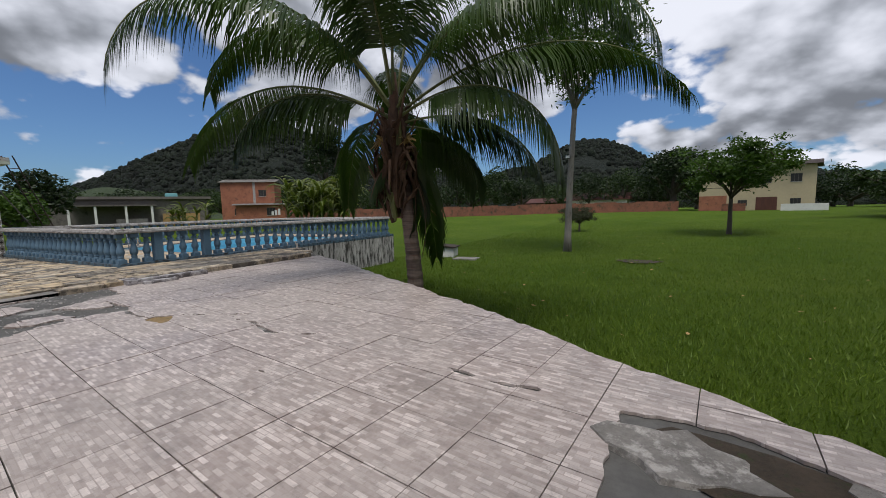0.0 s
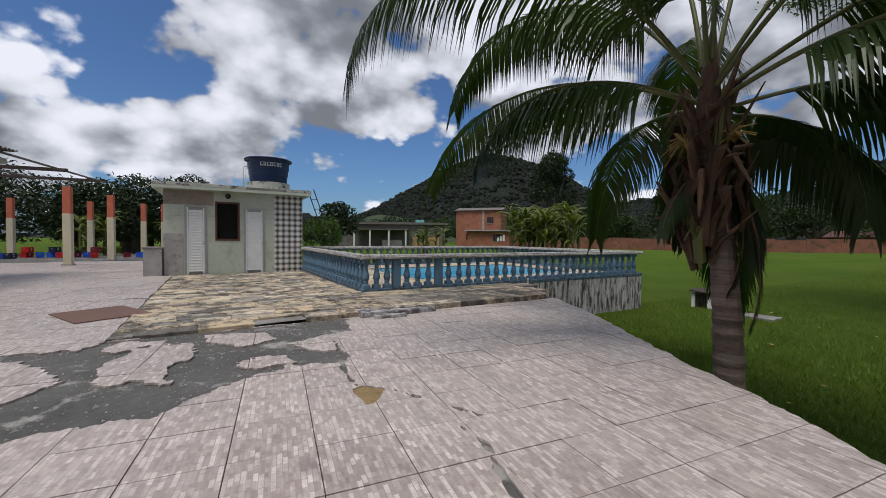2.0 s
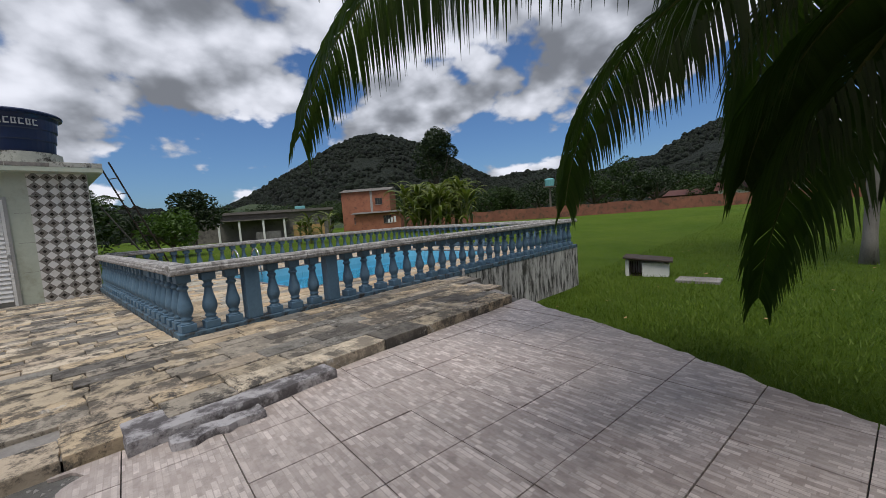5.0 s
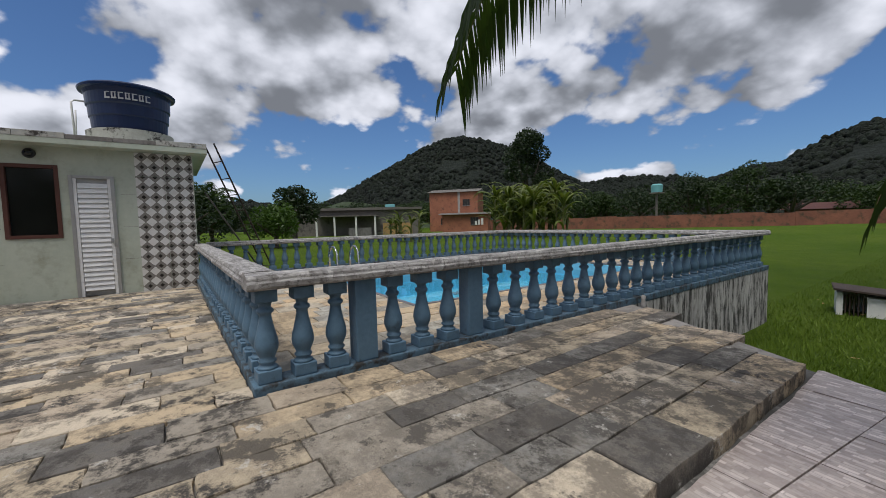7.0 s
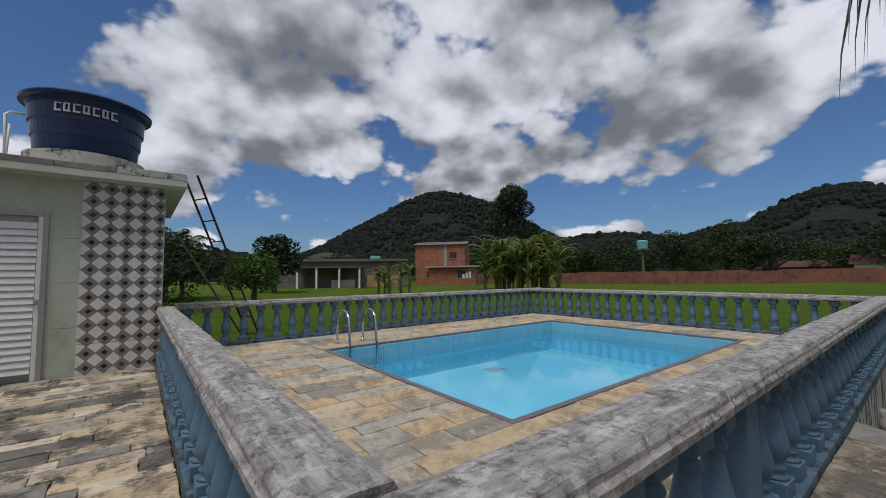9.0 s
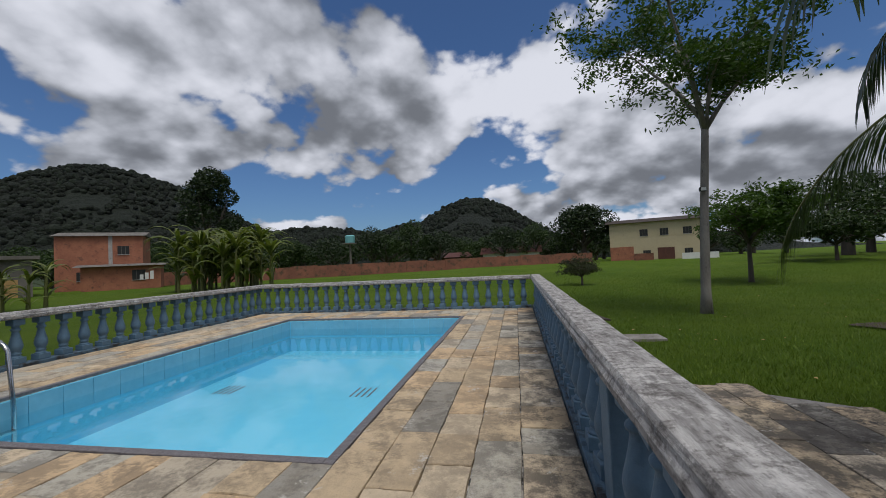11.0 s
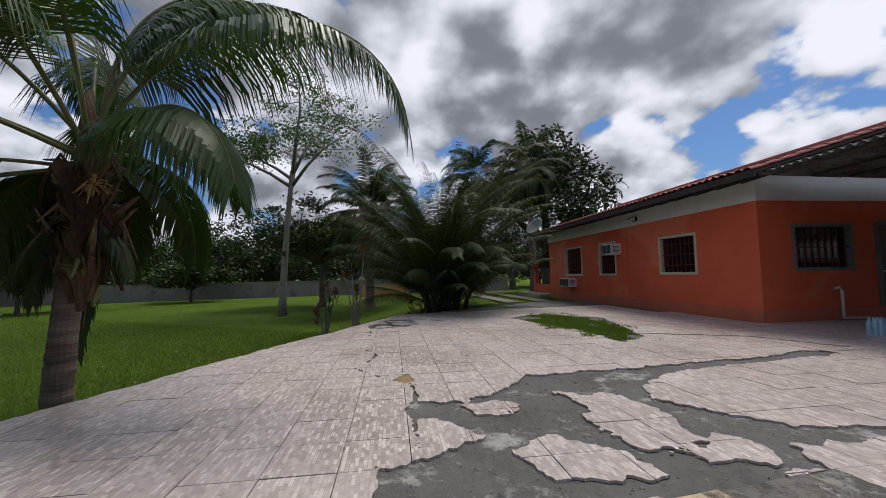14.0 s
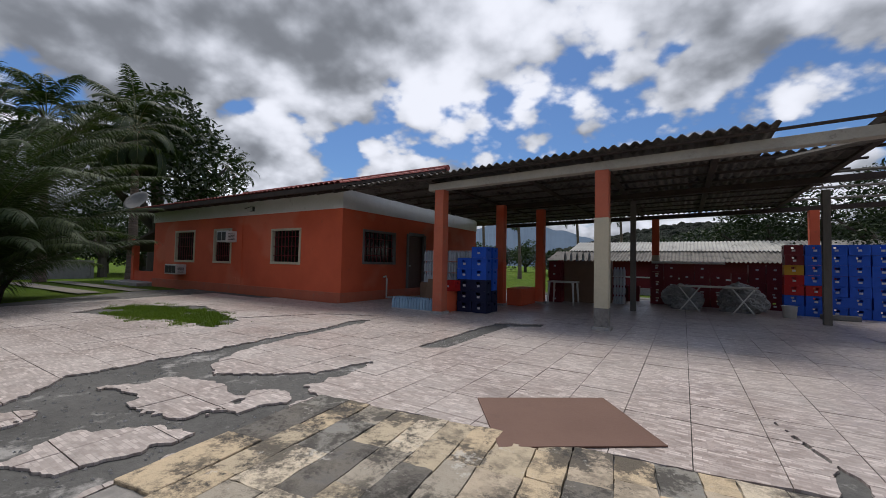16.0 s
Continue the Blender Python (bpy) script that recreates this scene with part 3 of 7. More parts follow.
# ---- ground and distance ----
def ground():
    ax = [-12 + 0.5 * i for i in range(61)]
    step = 0.5
    while ax[-1] < 1500:
        step *= 1.11
        ax.append(ax[-1] + step)
    step = 0.5
    while ax[0] > -1500:
        step *= 1.11
        ax.insert(0, ax[0] - step)
    n = len(ax) - 1
    verts, faces = [], []
    for y in ax:
        for x in ax:
            z = ground_z(x, y) + (0.03 * fbm(x, y, 0.5) if abs(x) < 80 else 0)
            if (-15 < x < 11.9 and -17 < y < min(edge_y(max(x, 0.1)) - 0.4, 3.9)) or (-7.3 < x < -0.3 and -1 < y < 9.3):
                z = -2.3
            verts.append((x, y, z))
    for j in range(n):
        for i in range(n):
            a = j * (n + 1) + i
            faces.append((a, a + 1, a + n + 2, a + n + 1))
    structure(pydata("ground", verts, faces, "lawn", smooth=True), "mown green lawn with bare spots, rolling to the distance", "lawn")


def hills():
    rng = random.Random(3)
    peaks = ((-51.5, 11.9, 12.5, 330), (-6, 8.8, 8, 360), (-29, 5.4, 13, 380), (-14, 5.8, 9, 380), (-84, 3.4, 11, 420), (18, 3.0, 8, 420), (-170, 5.4, 13, 300), (-150, 6.0, 12, 300))

    def crest(a):
        return max(h * math.exp(-((a - b + 180) % 360 - 180) ** 2 / (2 * w * w)) for b, h, w, d in peaks)
    for name, a0, a1, rad in (("wooded_hill", -112, 40, 340), ("wooded_hill", 172, 232, 300)):
        verts, faces = [], []
        na, nr = int((a1 - a0) / 0.5), 26
        for i in range(na + 1):
            a = a0 + 0.5 * i
            el = crest(a)
            for j in range(nr + 1):
                t = j / nr
                d = rad * (0.42 + 0.75 * t)
                top = math.tan(radians(el)) * rad
                s = min(t / 0.78, 1)
                z = top * (s * s * (3 - 2 * s)) * (1 if t <= 0.78 else 1 - (t - 0.78) * 1.5)
                x, y = bearing(a, d)
                z += (2.2 * fbm(x, y, 0.03) + 1.0 * fbm(x, y, 0.12)) * min(1, el / 4) * s - 1
                verts.append((x, y, z))
        for i in range(na):
            for j in range(nr):
                p = i * (nr + 1) + j
                faces.append((p, p + nr + 1, p + nr + 2, p + 1))
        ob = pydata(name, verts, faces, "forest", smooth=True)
        structure(ob, "dark green wooded hill in the distance", "hill")
        lv, lf = [], []
        for k in range(30000):
            i, j = rng.randrange(na), rng.randrange(2, nr)
            p0, p1 = Vector(verts[i * (nr + 1) + j]), Vector(verts[(i + 1) * (nr + 1) + j - 1])
            x, y, z = p0.lerp(p1, rng.random())
            x, y = x + rng.uniform(-2, 2), y + rng.uniform(-2, 2)
            if crest(a0 + 0.5 * i) < 1.6 or (fbm(x, y, 0.014, 5.0) > 0.28 and j < 13):
                continue
            r = rng.uniform(0.7, 1.9) * (1.6 if rng.random() < 0.06 else 1.0)
            o = len(lv)
            for q in range(3):
                rr, zz = ((0.75, -0.3), (1.0, 0.45), (0.55, 1.0))[q]
                for s in range(6):
                    b = 2 * math.pi * s / 6 + k
                    f = rr * r * rng.uniform(0.75, 1.2)
                    lv.append((x + f * math.cos(b), y + f * math.sin(b), z + zz * r * rng.uniform(0.8, 1.15)))
            lv.append((x, y, z + 1.2 * r))
            for q in range(2):
                for s in range(6):
                    lf.append((o + q * 6 + s, o + q * 6 + (s + 1) % 6, o + q * 6 + 6 + (s + 1) % 6, o + q * 6 + 6 + s))
            for s in range(6):
                lf.append((o + 12 + s, o + 12 + (s + 1) % 6, o + 18))
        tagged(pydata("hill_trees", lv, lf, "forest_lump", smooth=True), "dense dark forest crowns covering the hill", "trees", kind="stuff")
    verts, faces = [], []
    for i in range(61):
        a = -90 + 0.75 * i
        e = 3.9 * math.exp(-(a + 68) ** 2 / 60) + 1.6 * math.exp(-(a + 50) ** 2 / 90)
        for d, k in ((120, 0.0), (165, 0.55), (215, 1.0), (260, 0.7)):
            x, y = bearing(a, d)
            verts.append((x, y, math.tan(radians(e)) * 215 * k - 1 + 0.8 * fbm(x, y, 0.05) * k))
    for i in range(60):
        for j in range(3):
            p = i * 4 + j
            faces.append((p, p + 4, p + 5, p + 1))
    structure(pydata("grass_slope", verts, faces, "slope_grass", smooth=True), "grassy slope at the foot of the wooded hill", "hill")
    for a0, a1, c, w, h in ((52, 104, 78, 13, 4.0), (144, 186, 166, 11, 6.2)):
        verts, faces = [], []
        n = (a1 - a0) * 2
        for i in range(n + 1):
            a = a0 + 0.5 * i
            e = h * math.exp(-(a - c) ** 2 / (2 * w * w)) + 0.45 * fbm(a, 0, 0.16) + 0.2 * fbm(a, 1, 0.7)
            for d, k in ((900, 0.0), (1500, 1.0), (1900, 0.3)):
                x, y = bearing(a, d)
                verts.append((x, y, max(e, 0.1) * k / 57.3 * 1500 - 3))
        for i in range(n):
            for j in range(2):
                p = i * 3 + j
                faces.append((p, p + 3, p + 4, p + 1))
        structure(pydata("backdrop", verts, faces, "far_mountain"), "mountain range on the horizon, blue haze painted into its colour", "mountain")


ground()
hills()

# ---- terrace, stone paving, pool ----
TZ = -0.09          # top of the ceramic tiles
SLAB = -0.112       # concrete under them
TURN = -7.5         # the tiles, the house and the car port are turned by this


def terrace():
    """The concrete slab under tiles and flags, with a raw broken edge."""
    top = []
    x = 0.1
    while x < 12.3:
        top.append((x, edge_y(x) - 0.02))
        x += 0.12
    out = [(-16, 0.0), (0.1, 0.0)] + top + [(15.4, -9.4), (12.5, -20.0), (-16, -18.0)]
    bm = bmesh.new()
    up = [bm.verts.new((px, py, SLAB + 0.006 * fbm(px, py, 1.0))) for px, py in out]
    dn = [bm.verts.new((px, py, -1.5)) for px, py in out]
    bm.faces.new(up)
    n = len(out)
    for i in range(n):
        bm.faces.new((up[i], dn[i], dn[(i + 1) % n], up[(i + 1) % n]))
    bmesh.ops.recalc_face_normals(bm, faces=bm.faces)
    bmesh.ops.triangulate(bm, faces=[f for f in bm.faces if len(f.verts) > 4])
    return structure(part("floor", bm, "concrete"), "cracked concrete terrace with missing ceramic tiles", "terrace")


FLOOR = terrace()

# pool deck: a block with the basin cut out
PX0, PX1, PY0, PY1 = -5.80, -1.77, 2.26, 8.24
DX0, DX1, DY0, DY1 = -7.6, -0.012, 0.012, 9.65
ST = -0.03          # bed of the flags


def deck():
    bm = bmesh.new()
    for lo, hi in (((DX0, DY0, -1.5), (PX0, DY1, ST)), ((PX1, DY0, -1.5), (DX1, DY1, ST)), ((PX0, DY0, -1.5), (PX1, PY0, ST)), ((PX0, PY1, -1.5), (PX1, DY1, ST))):
        add_box(bm, lo, hi)
    return structure(part("wall_pool_deck", bm, "wall_stain"), "raised pool deck with black-stained white rendered retaining wall", "retaining wall")


DECK = deck()


def pool():
    b = structure(thing("pool_basin", "rectangular swimming pool lined with light blue tile", "pool"))
    bm = box_bm((PX0, PY0, -1.5), (PX1, PY1, -0.72))
    part("basin_floor", bm, "pool", b)
    t = 0.03
    for i, (lo, hi) in enumerate((((PX0, PY0, -0.72), (PX0 + t, PY1, -0.035)), ((PX1 - t, PY0, -0.72), (PX1, PY1, -0.035)), ((PX0 + t, PY0, -0.72), (PX1 - t, PY0 + t, -0.035)), ((PX0 + t, PY1 - t, -0.72), (PX1 - t, PY1, -0.035)))):
        part("basin_wall", box_bm(lo, hi), "pool", b)
    # band of larger tiles along the rim
    bm = bmesh.new()
    n = 18
    for side in (0, 1):
        for i in range(n):
            y0, y1 = PY0 + 0.04 + (PY1 - PY0 - 0.08) * i / n, PY0 + 0.04 + (PY1 - PY0 - 0.08) * (i + 1) / n
            x = PX0 + t if side == 0 else PX1 - t - 0.008
            add_box(bm, (x, y0 + 0.004, -0.36), (x + 0.008, y1 - 0.004, -0.04))
    m = 12
    for side in (0, 1):
        for i in range(m):
            x0, x1 = PX0 + 0.05 + (PX1 - PX0 - 0.1) * i / m, PX0 + 0.05 + (PX1 - PX0 - 0.1) * (i + 1) / m
            y = PY0 + t if side == 0 else PY1 - t - 0.008
            add_box(bm, (x0 + 0.004, y, -0.36), (x1 - 0.004, y + 0.008, -0.04))
    part("rim_tiles", bm, "pool_wall", b, "pale blue rim tiles", kind="stuff")
    for x in (-5.35, -3.05):
        for i in range(4):
            part("drain_bar", box_bm((x + i * 0.09, 5.35, -0.718), (x + i * 0.09 + 0.025, 5.75, -0.714)), "granite", b)
    w = pydata("water", [(PX0 + 0.03, PY0 + 0.03, -0.22), (PX1 - 0.03, PY0 + 0.03, -0.22), (PX1 - 0.03, PY1 - 0.03, -0.22), (PX0 + 0.03, PY1 - 0.03, -0.22)], [(0, 1, 2, 3)], "water")
    structure(w, "calm clear pool water mirroring the clouds", "water")
    w.visible_shadow = False
    c = structure(thing("trim_pool_coping", "grey granite coping round the pool", "coping"))
    k = 0.07
    for lo, hi in (((PX0 - k, PY0 - k, ST), (PX0, PY1 + k, 0.004)), ((PX1, PY0 - k, ST), (PX1 + k, PY1 + k, 0.004)), ((PX0, PY0 - k, ST), (PX1, PY0, 0.004)), ((PX0, PY1, ST), (PX1, PY1 + k, 0.004))):
        part("coping_stone", box_bm(lo, hi, 0.006), "granite", c)


pool()


def pool_ladder():
    b = thing("pool_ladder", "stainless steel pool ladder with two curved handrails", "ladder")
    for y in (2.62, 3.12):
        pts = [(-6.25, y, 0.0), (-6.25, y, 0.34)]
        pts += [(-6.25 + 0.26 * (1 - math.cos(a)), y, 0.34 + 0.26 * math.sin(a)) for a in (radians(d) for d in range(20, 150, 16))]
        pts += [(-5.70, y, -0.1), (-5.70, y, -1.0)]
        part("handrail", add_tube(bmesh.new(), pts, 0.021, 10), "chrome", b, smooth=True)
        part("flange", add_lathe(bmesh.new(), [(0.05, 0), (0.05, 0.012), (0.03, 0.02)], 14, (-6.25, y, 0.0)), "chrome", b)
    for z in (-0.35, -0.6, -0.85):
        part("rung", box_bm((-5.74, 2.62, z), (-5.66, 3.12, z + 0.03), 0.008), "chrome", b)


pool_ladder()

# ---- balustrades ----
RAIL = 0.775


def baluster_mesh():
    bm = bmesh.new()
    add_box(bm, (-0.075, -0.075, 0.0), (0.075, 0.075, 0.085), 0.008)
    prof = [(0.07, 0.085), (0.062, 0.10), (0.045, 0.115), (0.058, 0.13), (0.06, 0.142), (0.048, 0.155), (0.058, 0.18), (0.072, 0.215), (0.076, 0.245), (0.071, 0.285), (0.058, 0.335), (0.046, 0.39), (0.039, 0.43), (0.038, 0.45), (0.052, 0.462), (0.056, 0.474), (0.051, 0.487), (0.038, 0.497), (0.042, 0.52), (0.058, 0.535)]
    add_lathe(bm, prof, 14)
    add_box(bm, (-0.07, -0.07, 0.535), (0.07, 0.07, 0.62), 0.008)
    me = bpy.data.meshes.new("baluster")
    bm.to_mesh(me)
    bm.free()
    me.materials.append(M["blue"])
    for p in me.polygons:
        p.use_smooth = len(p.vertices) == 4 and abs(p.normal.z) < 0.9 and p.area < 0.004
    return me


BALUSTER = baluster_mesh()


def post_mesh():
    bm = box_bm((-0.075, -0.085, 0.0), (0.075, 0.085, 0.63), 0.01)
    me = bpy.data.meshes.new("rail_post")
    bm.to_mesh(me)
    bm.free()
    me.materials.append(M["blue"])
    return me


POST = post_mesh()


def balustrade(name, label, start, turn, length, stations, posts, cap0=0.0, cap1=0.0):
    """Runs along its own +y from start. Base strip, balusters, posts and a weathered cap."""
    b = thing(name, label, "balustrade", pose(*start, 0, 0, turn), "balustrades round the pool")
    bm = bmesh.new()
    n = max(2, int(length / 0.4))
    add_box(bm, (-0.105, 0.0, -0.04), (0.105, length, 0.05), 0.012)
    part("plinth", bm, "blue_base", b, "black-stained blue plinth")
    for i, y in enumerate(stations):
        share("baluster", BALUSTER, b, pose(0, y, 0.05, RNG.uniform(-1, 1), RNG.uniform(-1, 1), RNG.uniform(-4, 4)))
    for y in posts:
        share("rail_post", POST, b, pose(0, y, 0.05))
    y = -cap0
    while y < length + cap1 - 0.05:
        y1 = min(y + RNG.uniform(1.3, 1.9), length + cap1)
        if length + cap1 - y1 < 0.5:
            y1 = length + cap1
        bm = bmesh.new()
        k = max(2, int((y1 - y) / 0.16))
        prof = [(-0.105, 0.675), (-0.12, 0.69), (-0.122, 0.72), (-0.11, 0.735), (-0.108, 0.752), (-0.095, 0.772), (0.0, 0.78), (0.095, 0.772), (0.108, 0.752), (0.11, 0.735), (0.122, 0.72), (0.12, 0.69), (0.105, 0.675)]
        rings = []
        for i in range(k + 1):
            yy = y + 0.003 + (y1 - y - 0.006) * i / k
            rings.append([bm.verts.new((px + 0.004 * fbm(px * 9, yy, 3.0, turn), yy, pz + 0.005 * fbm(px * 7, yy, 4.0, 1 + turn))) for px, pz in prof])
        for r0, r1 in zip(rings, rings[1:]):
            for i in range(len(prof)):
                bm.faces.new((r0[i], r0[(i + 1) % len(prof)], r1[(i + 1) % len(prof)], r1[i]))
        bm.faces.new(rings[0]), bm.faces.new(rings[-1][::-1])
        bmesh.ops.recalc_face_normals(bm, faces=bm.faces)
        part("cap_rail", bm, "cap", b, "weathered grey cap rail")
        y = y1
    return b


LONG, SHORT, WESTX = 9.66, 6.75, -7.45
near = [0.105, 0.34, 0.58, 1.06, 1.33, 1.60]
balustrade("balustrade", "blue painted concrete balustrade with bulbous balusters, on the pool deck edge", (-0.11, 0, 0), 0, LONG,
           near + [2.15 + 0.288 * i for i in range(26)], [0.80, 1.87], 0.012, 0.012)
balustrade("balustrade", "blue balustrade between the pool and the stone yard", (-0.235, 0.11, 0), 90, SHORT - 0.24,
           [0.15 + 0.268 * i for i in range(24)], [], 0.0, 0.0)
balustrade("balustrade", "blue balustrade at the far end of the pool deck", (-0.235, LONG - 0.11, 0), 90, -WESTX - 0.36,
           [0.17 + 0.285 * i for i in range(25)], [], 0.0, 0.0)
balustrade("balustrade", "blue balustrade along the back of the pool deck, facing the neighbours", (WESTX, 0.25, 0), 0, LONG - 0.12,
           [0.2 + 0.29 * i for i in range(32)], [], 0.0, 0.12)


def rail_stub():
    bm = add_lathe(bmesh.new(), [(0.03, 0), (0.032, 0.12), (0.022, 0.16), (0.03, 0.2), (0.012, 0.22)], 10, (0.16, 4.42, -0.1))
    tagged(part("pipe_stub", bm, "cement", smooth=True), "short white pipe stub beside the blue balustrade", "pipe")


rail_stub()


# ---- pool house with water tank ----
def louvre_door(parent_name, label, x, y0, y1, z0, z1):
    d = thing(parent_name, label, "door", pose(x, 0, 0), "white louvred doors")
    f = 0.055
    for lo, hi in (((-0.02, y0, z0), (0.035, y0 + f, z1)), ((-0.02, y1 - f, z0), (0.035, y1, z1)), ((-0.02, y0 + f, z1 - f), (0.035, y1 - f, z1))):
        part("door_frame", box_bm(lo, hi, 0.004), "alu", d, "aluminium door frame")
    part("leaf", box_bm((-0.035, y0 + f, z0 + 0.02), (-0.02, y1 - f, z1 - f)), "alu", d)
    n = 22
    h = (z1 - f - z0 - 0.2) / n
    me = None
    for i in range(n):
        z = z0 + 0.12 + i * h
        if me is None:
            s = part("slat", box_bm((0.0, y0 + f + 0.05, -0.003), (0.010, y1 - f - 0.05, h * 0.99), 0.003), "slat", d)
            s.matrix_basis = pose(0.016, 0, z, 0, -17, 0)
            me = s.data
        else:
            share("slat", me, d, pose(0.016, 0, z, 0, -17, 0))
    for lo, hi in (((0.008, y0 + f, z0 + 0.02), (0.026, y0 + f + 0.045, z1 - f)), ((0.008, y1 - f - 0.045, z0 + 0.02), (0.026, y1 - f, z1 - f))):
        part("stile", box_bm(lo, hi, 0.003), "slat", d)
    part("handle", box_bm((0.026, y1 - f - 0.04, z0 + 0.98), (0.07, y1 - f - 0.012, z0 + 1.06), 0.006), "alu", d, "metal lever handle")
    return d


def pool_house():
    X, Y0, Y1, Z0, Z1 = -6.72, -3.98, 0.06, -0.13, 2.56
    b = thing("pool_house", "small pale green tiled pool house with flat concrete roof", "outbuilding")
    # front wall in pieces round two doors and a window
    for y0, y1, z0, z1 in ((Y0, -3.44, Z0, Z1), (-2.86, -2.62, Z0, Z1), (-1.92, -1.80, Z0, Z1), (-1.18, Y1, Z0, Z1), (-3.44, -2.86, 2.08, Z1), (-1.80, -1.18, 2.08, Z1), (-2.62, -1.92, Z0, 0.98), (-2.62, -1.92, 2.24, Z1)):
        part("front_wall", box_bm((X - 0.14, y0, z0), (X, y1, z1)), "pale_green", b)
    part("side_wall", box_bm((X - 3.2, Y1 - 0.14, -1.2), (X - 0.14, Y1, Z1)), "pale_green", b)
    part("side_wall", box_bm((X - 3.2, Y0, -1.2), (X - 0.14, Y0 + 0.14, Z1)), "pale_green", b)
    part("back_wall", box_bm((X - 3.2, Y0 + 0.14, -1.2), (X - 3.06, Y1 - 0.14, Z1)), "pale_green", b)
    # faint joints of the big wall tiles
    for z in (0.55, 1.15, 1.75):
        for y0, y1 in ((Y0 + 0.01, -3.52), (-2.78, -2.66), (-1.1, -0.88)):
            part("tile_joint", box_bm((X, y0, z), (X + 0.002, y1, z + 0.006)), "edge", b)
    part("bare_patch", box_bm((X, Y0, Z0), (X + 0.012, -3.47, 1.2), 0.003), "cement", b, "bare grey cement patch")
    part("bare_band", box_bm((X, Y0, 2.1), (X + 0.008, -2.66, Z1 - 0.02), 0.003), "bare_band", b, "bare brown-grey band under the roof")
    nz, ny = 6, 2
    for i in range(ny):
        for k in range(nz):
            y0, z0 = -0.87 + 0.46 * i, -0.12 + 0.445 * k
            part("wall_tile", box_bm((X, y0 + 0.003, z0 + 0.003), (X + 0.014, y0 + 0.457, z0 + 0.442)), "azulejo", b)
    # roof slab with a fascia of short pale blocks, one stretch black with mould
    part("roof_slab", box_bm((X - 3.5, Y0 - 0.25, Z1), (X + 0.33, Y1 + 0.24, Z1 + 0.09)), "pale_green", b)
    y = Y0 - 0.25
    while y < Y1 + 0.2:
        y1 = min(y + 0.62, Y1 + 0.24)
        mould = -1.55 < (y + y1) / 2 < -0.45
        part("fascia_block", box_bm((X + 0.26, y + 0.004, Z1 + 0.09), (X + 0.335, y1 - 0.004, Z1 + (0.19 if not mould else 0.17)), 0.006), "edge" if mould else "slab", b)
        y = y1
    part("fascia_block", box_bm((X - 3.5, Y1 + 0.17, Z1 + 0.09), (X + 0.25, Y1 + 0.24, Z1 + 0.19), 0.006), "slab", b)
    louvre_door("door_1", "white louvred aluminium door in a grey frame, closed", X, -3.44, -2.86, Z0 + 0.02, 2.08)
    louvre_door("door_2", "white louvred aluminium door with lever handle, closed", X, -1.80, -1.18, Z0 + 0.02, 2.08)
    w = thing("window_1", "dark fixed window in a red-brown wooden frame", "window")
    part("pane", box_bm((X - 0.07, -2.58, 1.02), (X - 0.05, -1.96, 2.20)), "dark_glass", w)
    for lo, hi in (((X - 0.08, -2.62, 0.98), (X + 0.02, -2.56, 2.24)), ((X - 0.08, -1.98, 0.98), (X + 0.02, -1.92, 2.24)), ((X - 0.08, -2.56, 0.98), (X + 0.02, -1.98, 1.04)), ((X - 0.08, -2.56, 2.18), (X + 0.02, -1.98, 2.24))):
        part("window_frame", box_bm(lo, hi, 0.006), "brownwood", w)
    l = thing("wall_lamp", "black bulkhead lamp on the pool house wall", "lamp", pose(X, -2.25, 2.42))
    part("body", add_lathe(bmesh.new(), [(0.075, 0.0), (0.085, 0.03), (0.07, 0.07)], 16), "black", l).matrix_basis = pose(0, 0, 0, 0, 90, 0)
    part("lens", add_lathe(bmesh.new(), [(0.055, 0.07), (0.045, 0.10), (0.02, 0.115)], 16), "dark_glass", l).matrix_basis = pose(0, 0, 0, 0, 90, 0)
    # tank
    t = thing("water_tank", "dark blue round plastic water tank with lid on the roof", "water tank", pose(-7.75, -0.93, Z1 + 0.25))
    part("base", add_lathe(bmesh.new(), [(0.70, -0.16), (0.72, 0.24)], 36), "slab", t, "pale concrete plinth")
    part("tank_body", add_lathe(bmesh.new(), [(0.60, 0.22), (0.62, 0.3), (0.635, 0.5), (0.655, 0.52), (0.665, 0.72), (0.69, 0.745), (0.70, 0.95), (0.73, 1.02), (0.77, 1.03)], 48), "tank", t, smooth=False)
    part("lid", add_lathe(bmesh.new(), [(0.79, 1.03), (0.80, 1.07), (0.77, 1.10), (0.45, 1.15), (0.1, 1.16)], 48), "tank", t)
    # maker's mark as a plain pale band of bars
    for i in range(7):
        a0 = radians(-16 + i * 8.6)
        bm = bmesh.new()
        add_box(bm, (0.705, -0.040, 0.79), (0.717, 0.040, 0.815))
        add_box(bm, (0.705, -0.040, 0.90), (0.717, 0.040, 0.915))
        add_box(bm, (0.705, -0.040, 0.815), (0.717, -0.018, 0.90))
        if i % 2:
            add_box(bm, (0.705, 0.012, 0.815), (0.717, 0.030, 0.90))
        part("mark", bm, "logo", t, "pale printed mark").matrix_basis = pose(0, 0, 0, 0, 0, math.degrees(a0) - 8)
    pts = [(0.3, -0.83, 0.0), (0.3, -0.85, 0.72), (0.3, -0.80, 0.76), (0.28, -0.66, 0.76)]
    part("vent_pipe", add_tube(bmesh.new(), pts, 0.018, 8), "plastic_white", t, smooth=True)
    part("vent_pipe", add_tube(bmesh.new(), [(0.42, -0.80, 0.0), (0.42, -0.78, 0.55)], 0.014, 8), "plastic_white", t, smooth=True)
    lad = thing("ladder", "rusty thin metal ladder leaning on the pool house roof", "ladder")
